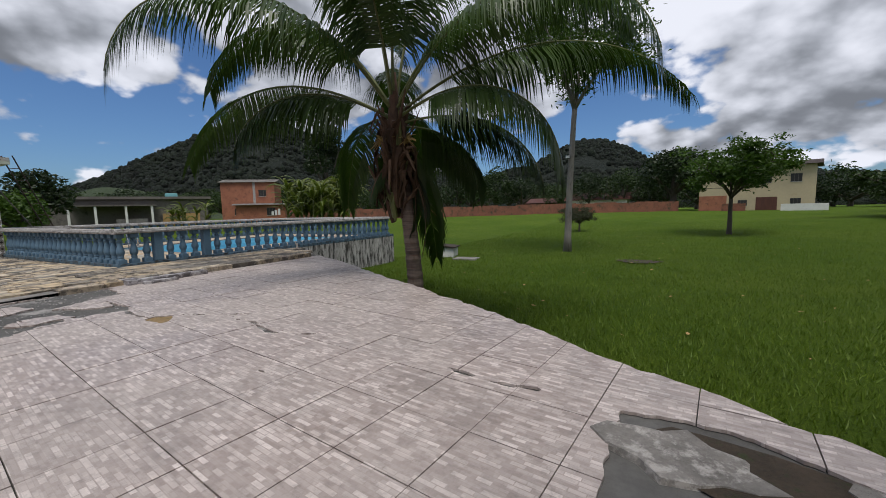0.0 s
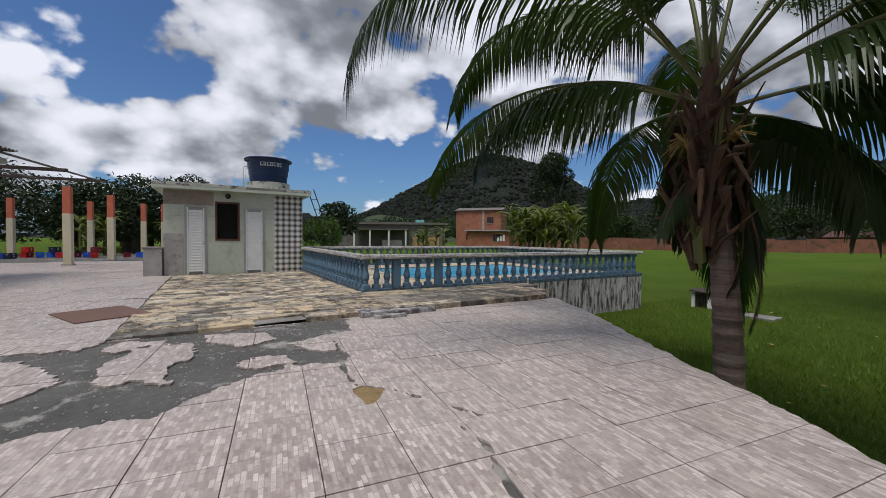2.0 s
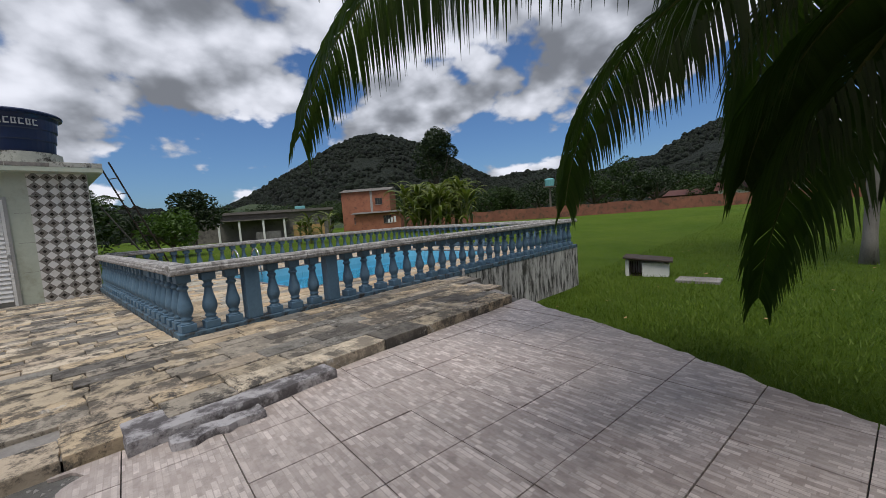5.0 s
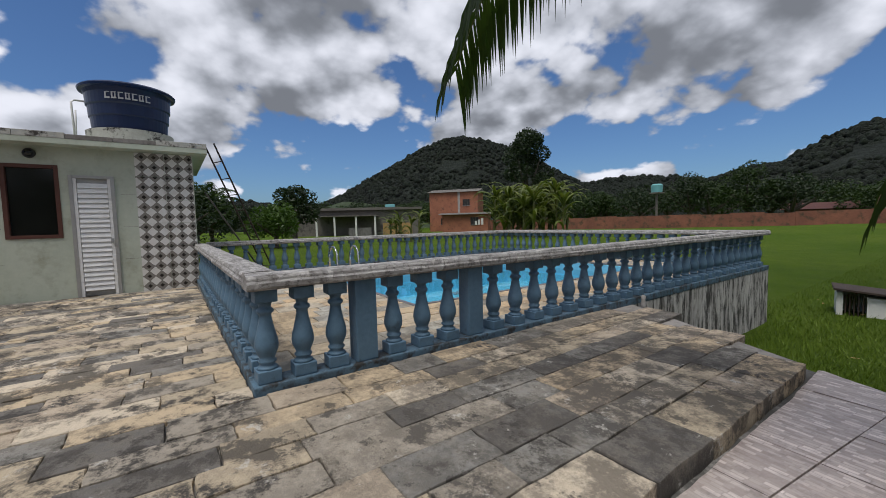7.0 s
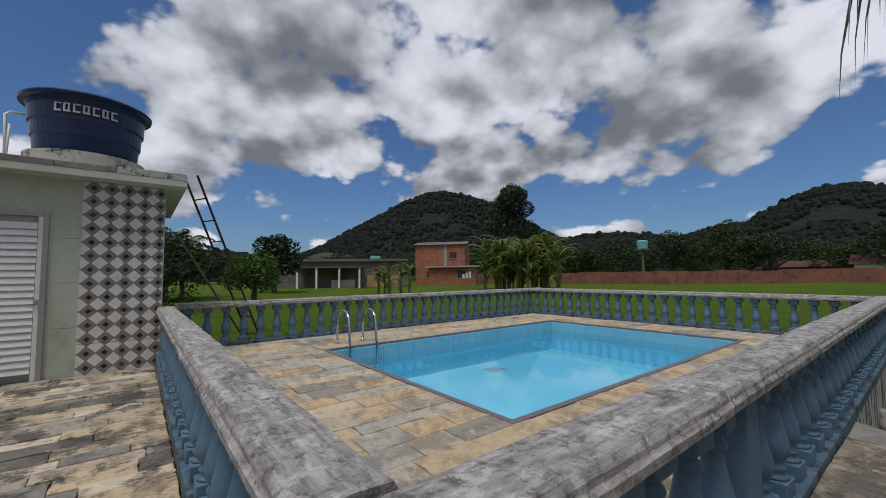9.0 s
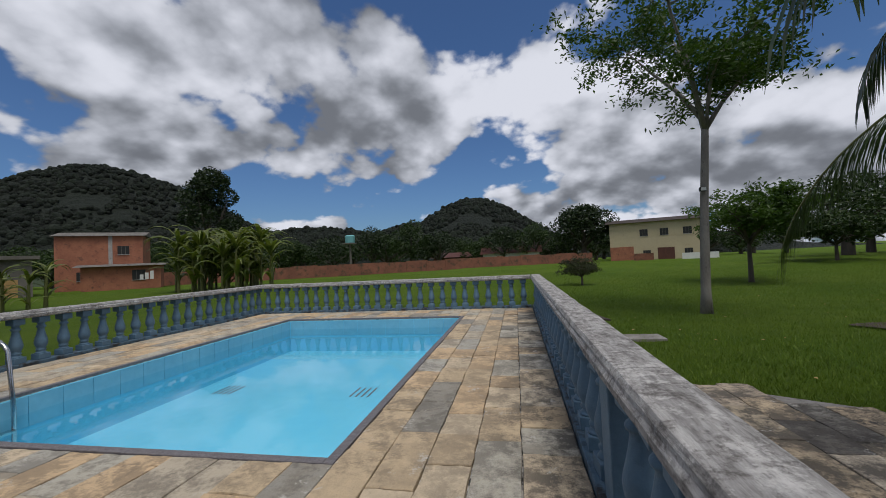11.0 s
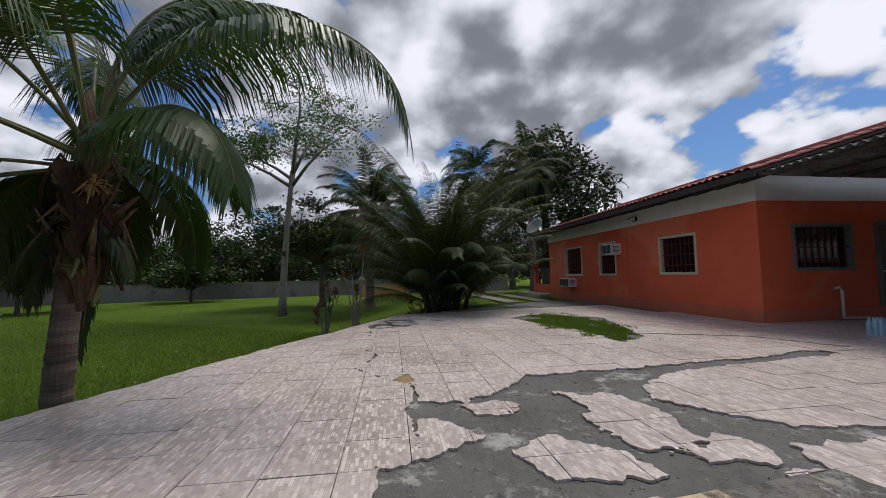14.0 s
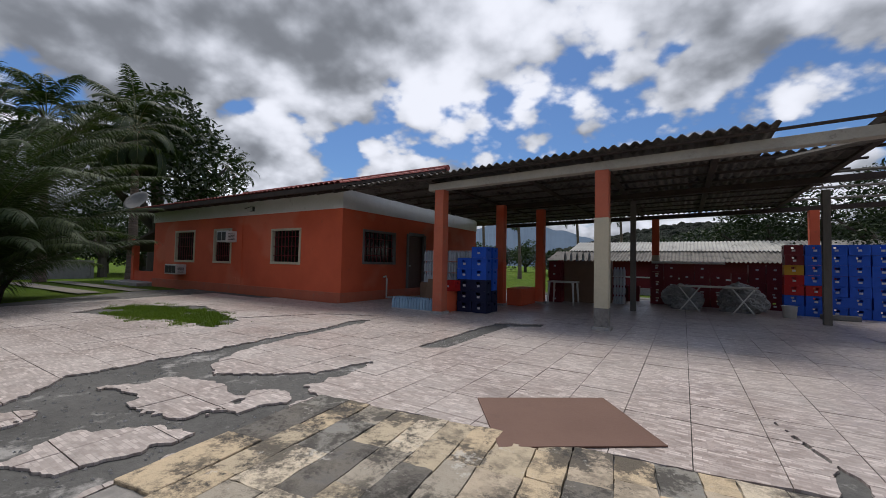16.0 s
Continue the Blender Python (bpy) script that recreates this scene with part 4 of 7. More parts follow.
    a, c = Vector((-7.1, 0.32, 2.85)), Vector((-8.2, 1.9, -0.9))
    off = Vector((0.32, 0.14, 0))
    for o in (Vector((0, 0, 0)), off):
        part("ladder_rail", add_tube(bmesh.new(), [a + o, c + o], 0.018, 6), "darkwood", lad)
    for i in range(1, 11):
        p = a.lerp(c, i / 11)
        part("rung", add_tube(bmesh.new(), [p, p + off], 0.011, 6), "darkwood", lad)
    pole = add_tube(bmesh.new(), [(-7.6, 0.3, 1.9), (-8.3, 2.0, -0.9)], 0.02, 6)
    tagged(part("pole", pole, "grey_wood"), "pale wooden pole leaning beside the pool house", "pole")


pool_house()

# ---- orange house ----
HF = pose(6.8, -10.0, 0, 0, 0, TURN)        # local x along the front, local -y towards the back


def grille_window(name, label, x0, x1, z0, z1, m, frame_mat="cement"):
    """A barred window in a raised surround, in the wall plane y = 0 facing +y."""
    w = thing(name, label, "window", m, "barred house windows")
    for lo, hi in (((x0 - 0.07, -0.12, z0 - 0.08), (x1 + 0.07, 0.035, z0)), ((x0 - 0.07, -0.12, z1), (x1 + 0.07, 0.03, z1 + 0.07)), ((x0 - 0.07, -0.12, z0), (x0, 0.03, z1)), ((x1, -0.12, z0), (x1 + 0.07, 0.03, z1))):
        part("window_frame", box_bm(lo, hi, 0.006), frame_mat, w)
    part("pane", box_bm((x0, -0.11, z0), (x1, -0.095, z1)), "dark_glass", w)
    n = 8
    me = None
    for i in range(n):
        x = x0 + (x1 - x0) * (i + 0.5) / n
        if me is None:
            ob = part("bar", box_bm((-0.009, -0.05, z0), (0.009, -0.032, z1)), "crate_red", w, "dark red window bar")
            ob.matrix_basis = pose(x, 0, 0)
            me = ob.data
        else:
            share("bar", me, w, pose(x, 0, 0))
    for z in (z0 + 0.2, (z0 + z1) / 2, z1 - 0.2):
        part("cross_bar", box_bm((x0, -0.045, z - 0.01), (x1, -0.037, z + 0.01)), "crate_red", w)


def wall_with_holes(parent, start, length, z0, z1, thick, holes, m):
    """A wall along +x, its face at y = 0, with rectangular holes (x0, x1, z0, z1) side by side: one part for each pier, sill wall and lintel."""
    x = start
    for a, c, b0, b1 in holes:
        part("wall_pier", box_bm((x, -thick, z0), (a, 0, z1)), "orange", parent).matrix_basis = m
        part("sill_wall", box_bm((a, -thick, z0), (c, 0, b0)), "orange", parent).matrix_basis = m
        part("lintel", box_bm((a, -thick, b1), (c, 0, z1)), "orange", parent).matrix_basis = m
        x = c
    part("wall_pier", box_bm((x, -thick, z0), (length, 0, z1)), "orange", parent).matrix_basis = m


def roof_tiles(b, x0, x1, y0, z0, y1, z1):
    """Clay roof: rounded ridges running down the slope."""
    pitch = 0.21
    n = int((x1 - x0) / pitch)
    L = math.hypot(y1 - y0, z1 - z0)
    rows = int(L / 0.4)
    verts, faces = [], []
    seg = 5
    for i in range(n):
        for r in range(rows):
            o = len(verts)
            for t, lift in ((r / rows, 0.02), ((r + 1.12) / rows, 0.0)):
                t = min(t, 1.0)
                y, z = y0 + (y1 - y0) * t, z0 + (z1 - z0) * t + lift
                for s in range(seg + 1):
                    a = math.pi * s / seg
                    verts.append((x0 + pitch * (i + 0.5) - math.cos(a) * pitch * 0.5, y, z + math.sin(a) * 0.06))
            for s in range(seg):
                faces.append((o + s, o + s + 1, o + seg + 2 + s, o + seg + 1 + s))
    return pydata("roof_cover", verts, faces, "roof_tile", b, "red clay roof tiles", kind="stuff")


def house():
    b = thing("house", "orange rendered single-storey house with white band and clay roof", "house", HF)
    W, D = 11.8, 8.5
    z0, zt = -0.6, 2.66
    front = [(1.80, 3.30, 0.98, 2.14), (5.65, 6.85, 0.95, 2.24), (8.25, 9.85, 0.95, 2.24)]
    wall_with_holes(b, 0.0, W, z0, zt, 0.18, front, Matrix())
    side = [(-4.2, -3.15, -0.09, 2.15), (-2.45, -0.85, 1.05, 2.12)]
    wall_with_holes(b, -D, -0.18, z0, zt, 0.18, side, pose(0, 0, 0, 0, 0, 90))
    part("back_wall", box_bm((0.18, -D, z0), (W, -D + 0.18, zt)), "orange", b)
    part("end_wall", box_bm((W - 0.18, -D + 0.18, z0), (W, -0.18, zt)), "orange", b)
    # plinth
    part("plinth", box_bm((-0.03, 0.0, z0), (W, 0.035, 0.2), 0.008), "salmon", b)
    part("plinth", box_bm((-0.035, -D, z0), (0.0, 0.0, 0.2), 0.008), "salmon", b)
    # white band and gable
    part("white_band", box_bm((-0.03, -0.2, zt), (W + 0.1, 0.03, 3.32)), "white", b, "white painted band")
    bm = bmesh.new()
    pr = [(-0.2, zt), (-D, zt), (-D, 3.1), (-4.6, 4.6), (-0.2, 3.32)]
    f0 = [bm.verts.new((-0.03, y, z)) for y, z in pr]
    f1 = [bm.verts.new((0.16, y, z)) for y, z in pr]
    bm.faces.new(f0[::-1]), bm.faces.new(f1)
    for i in range(5):
        bm.faces.new((f0[i], f0[(i + 1) % 5], f1[(i + 1) % 5], f1[i]))
    bmesh.ops.recalc_face_normals(bm, faces=bm.faces)
    part("gable", bm, "white", b, "white painted gable")
    # roof
    bm = bmesh.new()
    pts = [(0.75, 3.09), (-4.6, 4.66), (-9.2, 3.0)]
    lo = [[bm.verts.new((x, y, z)) for y, z in pts] for x in (-0.7, W + 0.9)]
    hi = [[bm.verts.new((x, y, z + 0.07)) for y, z in pts] for x in (-0.7, W + 0.9)]
    for i in range(2):
        bm.faces.new((lo[0][i], lo[1][i], lo[1][i + 1], lo[0][i + 1]))
        bm.faces.new((hi[0][i], hi[0][i + 1], hi[1][i + 1], hi[1][i]))
        for e in (0, 1):
            bm.faces.new((lo[e][i], lo[e][i + 1], hi[e][i + 1], hi[e][i]))
    bm.faces.new((lo[0][0], hi[0][0], hi[1][0], lo[1][0]))
    bm.faces.new((lo[0][2], lo[1][2], hi[1][2], hi[0][2]))
    bmesh.ops.recalc_face_normals(bm, faces=bm.faces)
    part("roof_deck", bm, "darkwood", b, "dark timber roof lining")
    roof_tiles(b, -0.7, W + 0.9, 0.8, 3.16, -4.6, 4.74)
    part("fascia", box_bm((-0.72, 0.74, 3.03), (W + 0.9, 0.79, 3.17)), "darkwood", b, "dark fascia board")
    part("ridge", add_tube(bmesh.new(), [(-0.75, -4.6, 4.77), (W + 0.9, -4.6, 4.77)], 0.12, 8), "roof_tile", b, "clay ridge tiles")
    for i in range(20):
        x = -0.4 + i * 0.66
        part("rafter", box_bm((x, -0.1, 0), (x + 0.06, 0.72, 0.09)), "darkwood", b).matrix_basis = pose(0, 0, 3.15, -16.3, 0, 0)
    # porch at the far end
    p = thing("porch", "dark lean-to porch with orange half wall and post", "porch", HF)
    part("post", box_bm((14.6, -0.5, -0.5), (14.85, -0.25, 2.0), 0.01), "orange", p)
    part("half_wall", box_bm((W, -0.45, -0.5), (14.6, -0.3, 0.45), 0.01), "orange", p)
    bm = box_bm((W - 0.1, -4.5, 0.0), (15.6, 0.1, 0.1))
    part("lean_roof", bm, "darkwood", p).matrix_basis = pose(0, 0, 2.55, 3, 12, 0) @ pose(-0.0, 0, 2.35 * 0 + 2.2, 0, 0, 0)
    part("slab", box_bm((W, -4.5, -0.5), (15.4, 0.6, -0.02), 0.01), "cement", p)
    for (x0, x1, a0, a1), nm in zip(front, ("window_2", "window_3", "window_4")):
        grille_window(nm, "dark barred window with a cream stone surround in the orange wall", x0 + 0.07, x1 - 0.07, a0 + 0.08, a1 - 0.07, HF, "cream")
    SF = HF @ pose(0, 0, 0, 0, 0, 90)           # x runs up to the front, facing the car port
    grille_window("window_5", "dark barred window in the shaded orange side wall", -2.38, -0.92, 1.12, 2.05, SF, "grey_wall")
    d = thing("door_3", "dark brown wooden door under the car port", "door", SF)
    part("leaf", box_bm((-4.14, -0.12, -0.08), (-3.21, -0.07, 2.08), 0.005), "brownwood", d)
    for lo, hi in (((-4.27, -0.16, -0.09), (-4.15, 0.03, 2.15)), ((-3.2, -0.16, -0.09), (-3.08, 0.03, 2.15)), ((-4.15, -0.16, 2.09), (-3.2, 0.03, 2.2))):
        part("door_frame", box_bm(lo, hi, 0.005), "grey_wall", d)
    part("handle", box_bm((-3.36, -0.07, 0.98), (-3.26, 0.0, 1.02), 0.005), "alu", d)
    # air conditioners
    for x, z, s in ((5.05 + 0.6, 1.72, 0.62), (9.35, 0.45, 0.95)):
        a = thing("air_conditioner", "white window air conditioner sticking out of the orange wall", "air conditioner", HF @ pose(x, 0, z), "air conditioners")
        part("case", box_bm((-s / 2, -0.1, 0), (s / 2, 0.38, 0.4), 0.012), "plastic_white", a)
        k = 2 if s < 0.8 else 3
        for i in range(k):
            w0 = -s / 2 + 0.04 + i * (s - 0.06) / k
            part("grille", box_bm((w0, 0.38, 0.05), (w0 + (s - 0.1) / k - 0.02, 0.392, 0.35), 0.004), "black", a, "dark air grille")
        for i in range(5):
            part("side_slot", box_bm((-s / 2 - 0.004, 0.08, 0.08 + i * 0.05), (-s / 2 + 0.001, 0.32, 0.1 + i * 0.05)), "black", a)
    f = thing("floodlight", "small floodlight on the white band of the house", "lamp", HF @ pose(4.35, 0.03, 2.85))
    part("housing", box_bm((-0.09, 0.0, -0.07), (0.09, 0.08, 0.09), 0.01), "black", f)
    part("lens", box_bm((-0.075, 0.08, -0.055), (0.075, 0.088, 0.075), 0.003), "plastic_white", f)
    part("conduit", add_tube(bmesh.new(), [(0.12, 0.02, 0.1), (0.5, 0.02, 0.05)], 0.01, 6), "black", f)
    e = thing("conduit_pipe", "orange painted conduit running down the house wall", "pipe", HF)
    part("pipe", add_tube(bmesh.new(), [(4.95, 0.02, 2.62), (4.95, 0.02, 0.1)], 0.016, 6), "orange", e)
    part("box", box_bm((4.98 + 0.3, 0.0, 0.32), (5.4, 0.03, 0.45), 0.004), "orange", e)
    w = thing("water_pipe", "white plastic standpipe beside the house corner", "pipe", HF)
    part("pipe", add_tube(bmesh.new(), [(-0.06, -1.8, 0.62), (-0.16, -1.8, 0.66), (-0.2, -1.8, 0.58), (-0.2, -1.8, -0.02), (-0.2, -2.6, -0.05)], 0.03, 8), "plastic_white", w, smooth=True)
    # dish
    s = thing("satellite_dish", "round grey mesh satellite dish on the far eave", "satellite dish", HF @ pose(12.3, 0.5, 3.55, -55, 0, 25))
    part("dish", add_lathe(bmesh.new(), [(0.05, 0.0), (0.25, 0.03), (0.42, 0.09), (0.52, 0.15), (0.53, 0.16), (0.42, 0.1), (0.25, 0.04), (0.05, 0.01)], 28), "grey_wall", s, smooth=True)
    part("feed_arm", add_tube(bmesh.new(), [(0.4, 0, 0.1), (0.0, 0, 0.45)], 0.012, 6), "alu", s)
    part("mast", add_tube(bmesh.new(), [(0, 0, 0), (0, 0.35, -0.4)], 0.025, 8), "alu", s)


house()

# ---- car port ----
CF = pose(3.45, -9.55, 0, 0, 0, TURN)       # local -x runs along the row of posts, local -y to the back


def square_post(x, y, z1, label, lower, upper, split, group="car port posts", size=0.26, base=True):
    z1 = z1 - 0.115 - x * 0.0227
    p = thing("post", label, "post", CF @ pose(x, y, TZ), group)
    h = size / 2
    part("lower_shaft", box_bm((-h, -h, 0), (h, h, split - TZ), 0.012), lower, p)
    part("upper_shaft", box_bm((-h + 0.008, -h + 0.008, split - TZ), (h - 0.008, h - 0.008, z1 - TZ), 0.01), upper, p)
    if base:
        part("foot", box_bm((-h - 0.04, -h - 0.04, -0.01), (h + 0.04, h + 0.04, 0.06), 0.01), "cement", p)
    return p


def corrugated(b, x0, x1, y0, z0, y1, z1, material, name="roof_sheet", pitch=0.177, amp=0.032, cut=None):
    verts, faces = [], []
    n = int((x1 - x0) / pitch * 6)
    rows = 5
    for j in range(rows + 1):
        t = j / rows
        for i in range(n + 1):
            x = x0 + (x1 - x0) * i / n
            w = amp * math.sin(2 * math.pi * (x - x0) / pitch)
            y = y0 + (y1 - y0) * t + (0.02 * fbm(x, 0, 2.0) if j in (0, rows) else 0)
            verts.append((x, y, z0 + (z1 - z0) * t + w + 0.01 * fbm(x, t * 5, 0.7)))
    for j in range(rows):
        for i in range(n):
            a = j * (n + 1) + i
            faces.append((a, a + 1, a + n + 2, a + n + 1))
    ob = pydata(name, verts, faces, material, b)
    so = ob.modifiers.new("thick", "SOLIDIFY")
    so.thickness = 0.008
    return ob


def car_port():
    for x, lab, lo, up, sp in ((0.0, "salmon orange square post at the car port front", "salmon", "salmon", 2.0), (-3.68, "cream square post with orange top and blackened foot", "cream", "salmon", 2.05),
                               (-7.85, "cream square post with orange top", "cream", "salmon", 2.05)):
        p = square_post(x, 0, 3.0, lab, lo, up, sp)
        if x == -3.68:
            part("soot_patch", box_bm((-0.132, -0.132, 0.06), (0.132, 0.132, 0.42), 0.01), "edge", p, "blackened foot")
    square_post(-0.35, -2.85, 3.0, "orange square post inside the car port", "orange", "orange", 1.2)
    square_post(-1.1, -4.3, 3.0, "orange square post beside the stacked crates", "orange", "orange", 1.2)
    square_post(-4.1, -9.0, 3.0, "cream and orange post at the back of the car port", "cream", "orange", 1.6)
    square_post(-8.6, -9.0, 3.0, "orange post at the back of the car port", "orange", "orange", 1.6)
    for x, y in ((-3.82, -4.0), (-7.75, -4.0)):
        q = thing("prop", "grey timber prop under the car port roof", "post", CF @ pose(x, y, TZ), "timber props")
        part("shaft", box_bm((-0.07, -0.07, 0), (0.07, 0.07, 3.05), 0.008), "grey_wood", q)
    low = thing("half_wall", "orange half wall under the car port", "wall", CF)
    part("panel", box_bm((-0.06, -2.7, TZ), (0.12, -0.15, 0.42), 0.012), "orange", low)
    part("panel", box_bm((-0.98, -4.2, TZ), (-0.5, -2.98, 0.42), 0.012), "orange", low)
    b = thing("car_port", "open car port with sagging fibre-cement roof on pale beams", "car port", CF @ pose(0, 0, -0.115, 0, 1.3, 0))
    part("front_beam", box_bm((-12.2, -0.11, 3.0), (0.25, 0.11, 3.17), 0.008), "beam", b, "pale concrete beam")
    part("back_beam", box_bm((-12.2, -9.12, 3.0), (2.0, -8.9, 3.14)), "darkwood", b)
    part("middle_beam", box_bm((-12.2, -4.1, 3.06), (2.0, -3.94, 3.2)), "darkwood", b)
    for x in (0.1, -2.0, -3.7, -5.6, -7.8):
        part("rafter", box_bm((x - 0.06, -9.3, 3.17), (x + 0.06, 0.3, 3.225)), "darkwood", b)
    for i in range(11):
        y = 0.3 - i * 0.95
        part("purlin", box_bm((-8.1, y - 0.03, 3.224), (2.6, y + 0.03, 3.262)), "darkwood", b)
    for i in range(5):
        y0 = 0.42 - i * 2.0
        corrugated(b, -6.35 if i == 0 else -7.9, 2.9, y0, 3.325 - 0.008 * i, y0 - 2.1, 3.295 - 0.008 * i, "fibre")
    corrugated(b, -12.0, -7.55, 0.45, 3.36, -1.6, 3.33, "fibre")
    # bare frame further on, where the sheets are gone
    pg = thing("pergola_frame", "bare rusty roof frame beyond the car port", "roof frame", CF @ pose(0, 0, -0.13, 0, 1.2, 0))
    for i in range(5):
        y = 0.3 - i * 2.2
        part("purlin", add_tube(bmesh.new(), [(-8.0, y, 3.34), (-18.6, y, 3.2)], 0.035, 6), "grey_wood", pg)
    for x in (-11.0, -15.0, -18.6):
        part("rafter", box_bm((x - 0.05, -9.0, 3.2), (x + 0.05, 0.4, 3.32)), "darkwood", pg)
    part("brace", add_tube(bmesh.new(), [(-8.2, -0.1, 3.15), (-6.6, -1.6, 3.2)], 0.05, 6), "grey_wood", pg)
    for x, y in ((-11.5, -0.2), (-16.52, -0.22), (-19.82, 0.1), (-11.5, -5.0), (-16.5, -5.0), (-24.35, -5.54), (-24.86, -2.42), (-25.2, -0.03), (-25.3, 0.96)):
        square_post(x, y, 3.2 if x > -12 else 3.12 + x * 0.0227, "cream square post with an orange-red top half", "cream", "salmon", 1.95, "yard posts")


car_port()


# crates
def crate_base_mesh(material):
    me = bpy.data.meshes.new("base")
    bm = box_bm((-0.188, -0.138, 0.0), (0.188, 0.138, 0.02), 0.004)
    bm.to_mesh(me)
    bm.free()
    me.materials.append(M[material])
    return me


def crate_side_mesh(material, w, hole):
    """One moulded side, standing on y = 0, with a hand hole under its thick rim."""
    xs, zs = (-w / 2, -hole, hole, w / 2), (0.0, 0.165, 0.222, 0.266)
    verts = [(x, y, z) for y in (0.0, -0.012) for z in zs for x in xs]
    faces = []
    for b in range(3):
        for a in range(3):
            if (a, b) != (1, 1):
                p = b * 4 + a
                faces.append((p, p + 4, p + 5, p + 1))
                faces.append((p + 16, p + 17, p + 21, p + 20))
    rim = [(0, 1), (1, 2), (2, 3), (3, 7), (7, 11), (11, 15), (15, 14), (14, 13), (13, 12), (12, 8), (8, 4), (4, 0), (5, 9), (9, 10), (10, 6), (6, 5)]
    faces += [(p, q, q + 16, p + 16) for p, q in rim]
    me = bpy.data.meshes.new("side_panel")
    me.from_pydata(verts, [], faces)
    me.materials.append(M[material])
    return me


def mark_mesh():
    bm = box_bm((-0.036, 0.001, 0.092), (0.036, 0.004, 0.142), 0.0)
    me = bpy.data.meshes.new("printed_mark")
    bm.to_mesh(me)
    bm.free()
    me.materials.append(M["logo"])
    return me


CRATES = {k: (crate_base_mesh("crate_" + k), crate_side_mesh("crate_" + k, 0.40, 0.055), crate_side_mesh("crate_" + k, 0.276, 0.045)) for k in ("blue", "navy", "red", "bright", "yellow")}
MARK = mark_mesh()
CRATE_LABEL = {"blue": "blue plastic bottle crate in a tall stack", "navy": "dark navy plastic bottle crate in a stack", "red": "dark red plastic bottle crate in a stack",
               "bright": "bright red plastic bottle crate in a stack", "yellow": "yellow plastic bottle crate in a stack"}


def crate(kind, x, y, level, turn=0.0):
    c = thing("bottle_crate", CRATE_LABEL[kind], "crate", CF @ pose(x + RNG.uniform(-0.012, 0.012), y + RNG.uniform(-0.02, 0.02), TZ + 0.272 * level, 0, 0, turn + RNG.uniform(-2, 2)), kind + " bottle crates")
    base, long_side, short_side = CRATES[kind]
    share("base", base, c, Matrix())
    for q in (0, 180):
        share("side_panel", long_side, c, pose(0, 0, 0, 0, 0, q) @ pose(0, 0.150, 0))
        share("side_panel", short_side, c, pose(0, 0, 0, 0, 0, q + 90) @ pose(0, 0.200, 0))
    share("printed_mark", MARK, c, pose(0, 0.150, 0))


def crates():
    for col in range(4):                                   # beside the front post
        for lv in range((5, 6, 5, 6)[col]):
            k = "navy" if lv < 2 or (col < 2 and lv == 2) else "blue"
            crate(k, -0.30 - 0.42 * (col % 2), -0.80 - 0.36 * (col // 2), lv)
    crate("bright", 0.02, -0.55, 1.9)
    for col, h in enumerate((5, 5, 4, 5, 4)):              # dark red stacks at the back
        for lv in range(h):
            crate("red", -4.25 - 0.42 * col, -7.0, lv)
    for lv in range(5):
        crate("red", -1.35, -5.2, lv), crate("red", -1.35, -5.55, lv)
    for col in range(5):
        for lv in range(2):
            crate("red", -1.8 - 0.42 * col, -7.6, lv)
    for col in range(3):
        for lv in range((4, 5, 5)[col]):
            crate("red", -6.5 - 0.42 * col + 0.0, -7.3, lv)
    for col in range(7):                                   # the blue wall of crates
        for lv in range((7, 7, 7, 7, 7, 7, 6)[col]):
            k = "blue"
            if col == 0:
                k = ("blue", "blue", "bright", "bright", "yellow", "red", "red")[lv]
            if col == 1 and lv == 2:
                k = "bright"
            crate(k, -7.55 - 0.42 * col, -6.1, lv)

    for x, y, lv, k in ((-23.6, -4.6, 0, "bright"), (-23.6, -4.1, 0, "blue"), (-23.55, -4.55, 1, "bright"), (-23.7, -3.6, 0, "blue"), (-23.6, -3.5, 1, "navy"), (-23.3, -3.1, 0, "bright"),
                        (-23.4, -2.6, 0, "red"), (-23.5, -2.1, 0, "blue"), (-23.2, -1.7, 0, "bright"), (-23.3, -1.65, 1, "red"), (-22.6, -5.2, 0, "blue"), (-22.4, -4.7, 0, "navy"), (-23.0, 0.4, 0, "blue"), (-23.2, -0.3, 0, "red")):
        crate(k, x, y, lv, RNG.uniform(-25, 25))


crates()


def bottle_mesh(material, name):
    bm = add_lathe(bmesh.new(), [(0.04, 0), (0.044, 0.02), (0.042, 0.1), (0.044, 0.18), (0.03, 0.235), (0.014, 0.27), (0.016, 0.3)], 8)
    me = bpy.data.meshes.new(name)
    bm.to_mesh(me)
    bm.free()
    me.materials.append(M[material])
    return me


BOTTLES = {k: bottle_mesh(k, "bottle") for k in ("bottle", "bottle_blue")}


def bottle_pack(x, y, z, kind, nx=6, ny=3):
    p = thing("bottle_pack", "shrink-wrapped pack of clear water bottles stacked in the car port", "bottle pack", CF @ pose(x, y, z), "water bottle packs")
    for i in range(nx):
        for j in range(ny):
            share("bottle", BOTTLES[kind], p, pose((i - (nx - 1) / 2) * 0.09, (j - (ny - 1) / 2) * 0.09, 0.0))
    part("wrap", box_bm((-nx * 0.045, -ny * 0.045, 0.0), (nx * 0.045, ny * 0.045, 0.015)), "bottle", p)


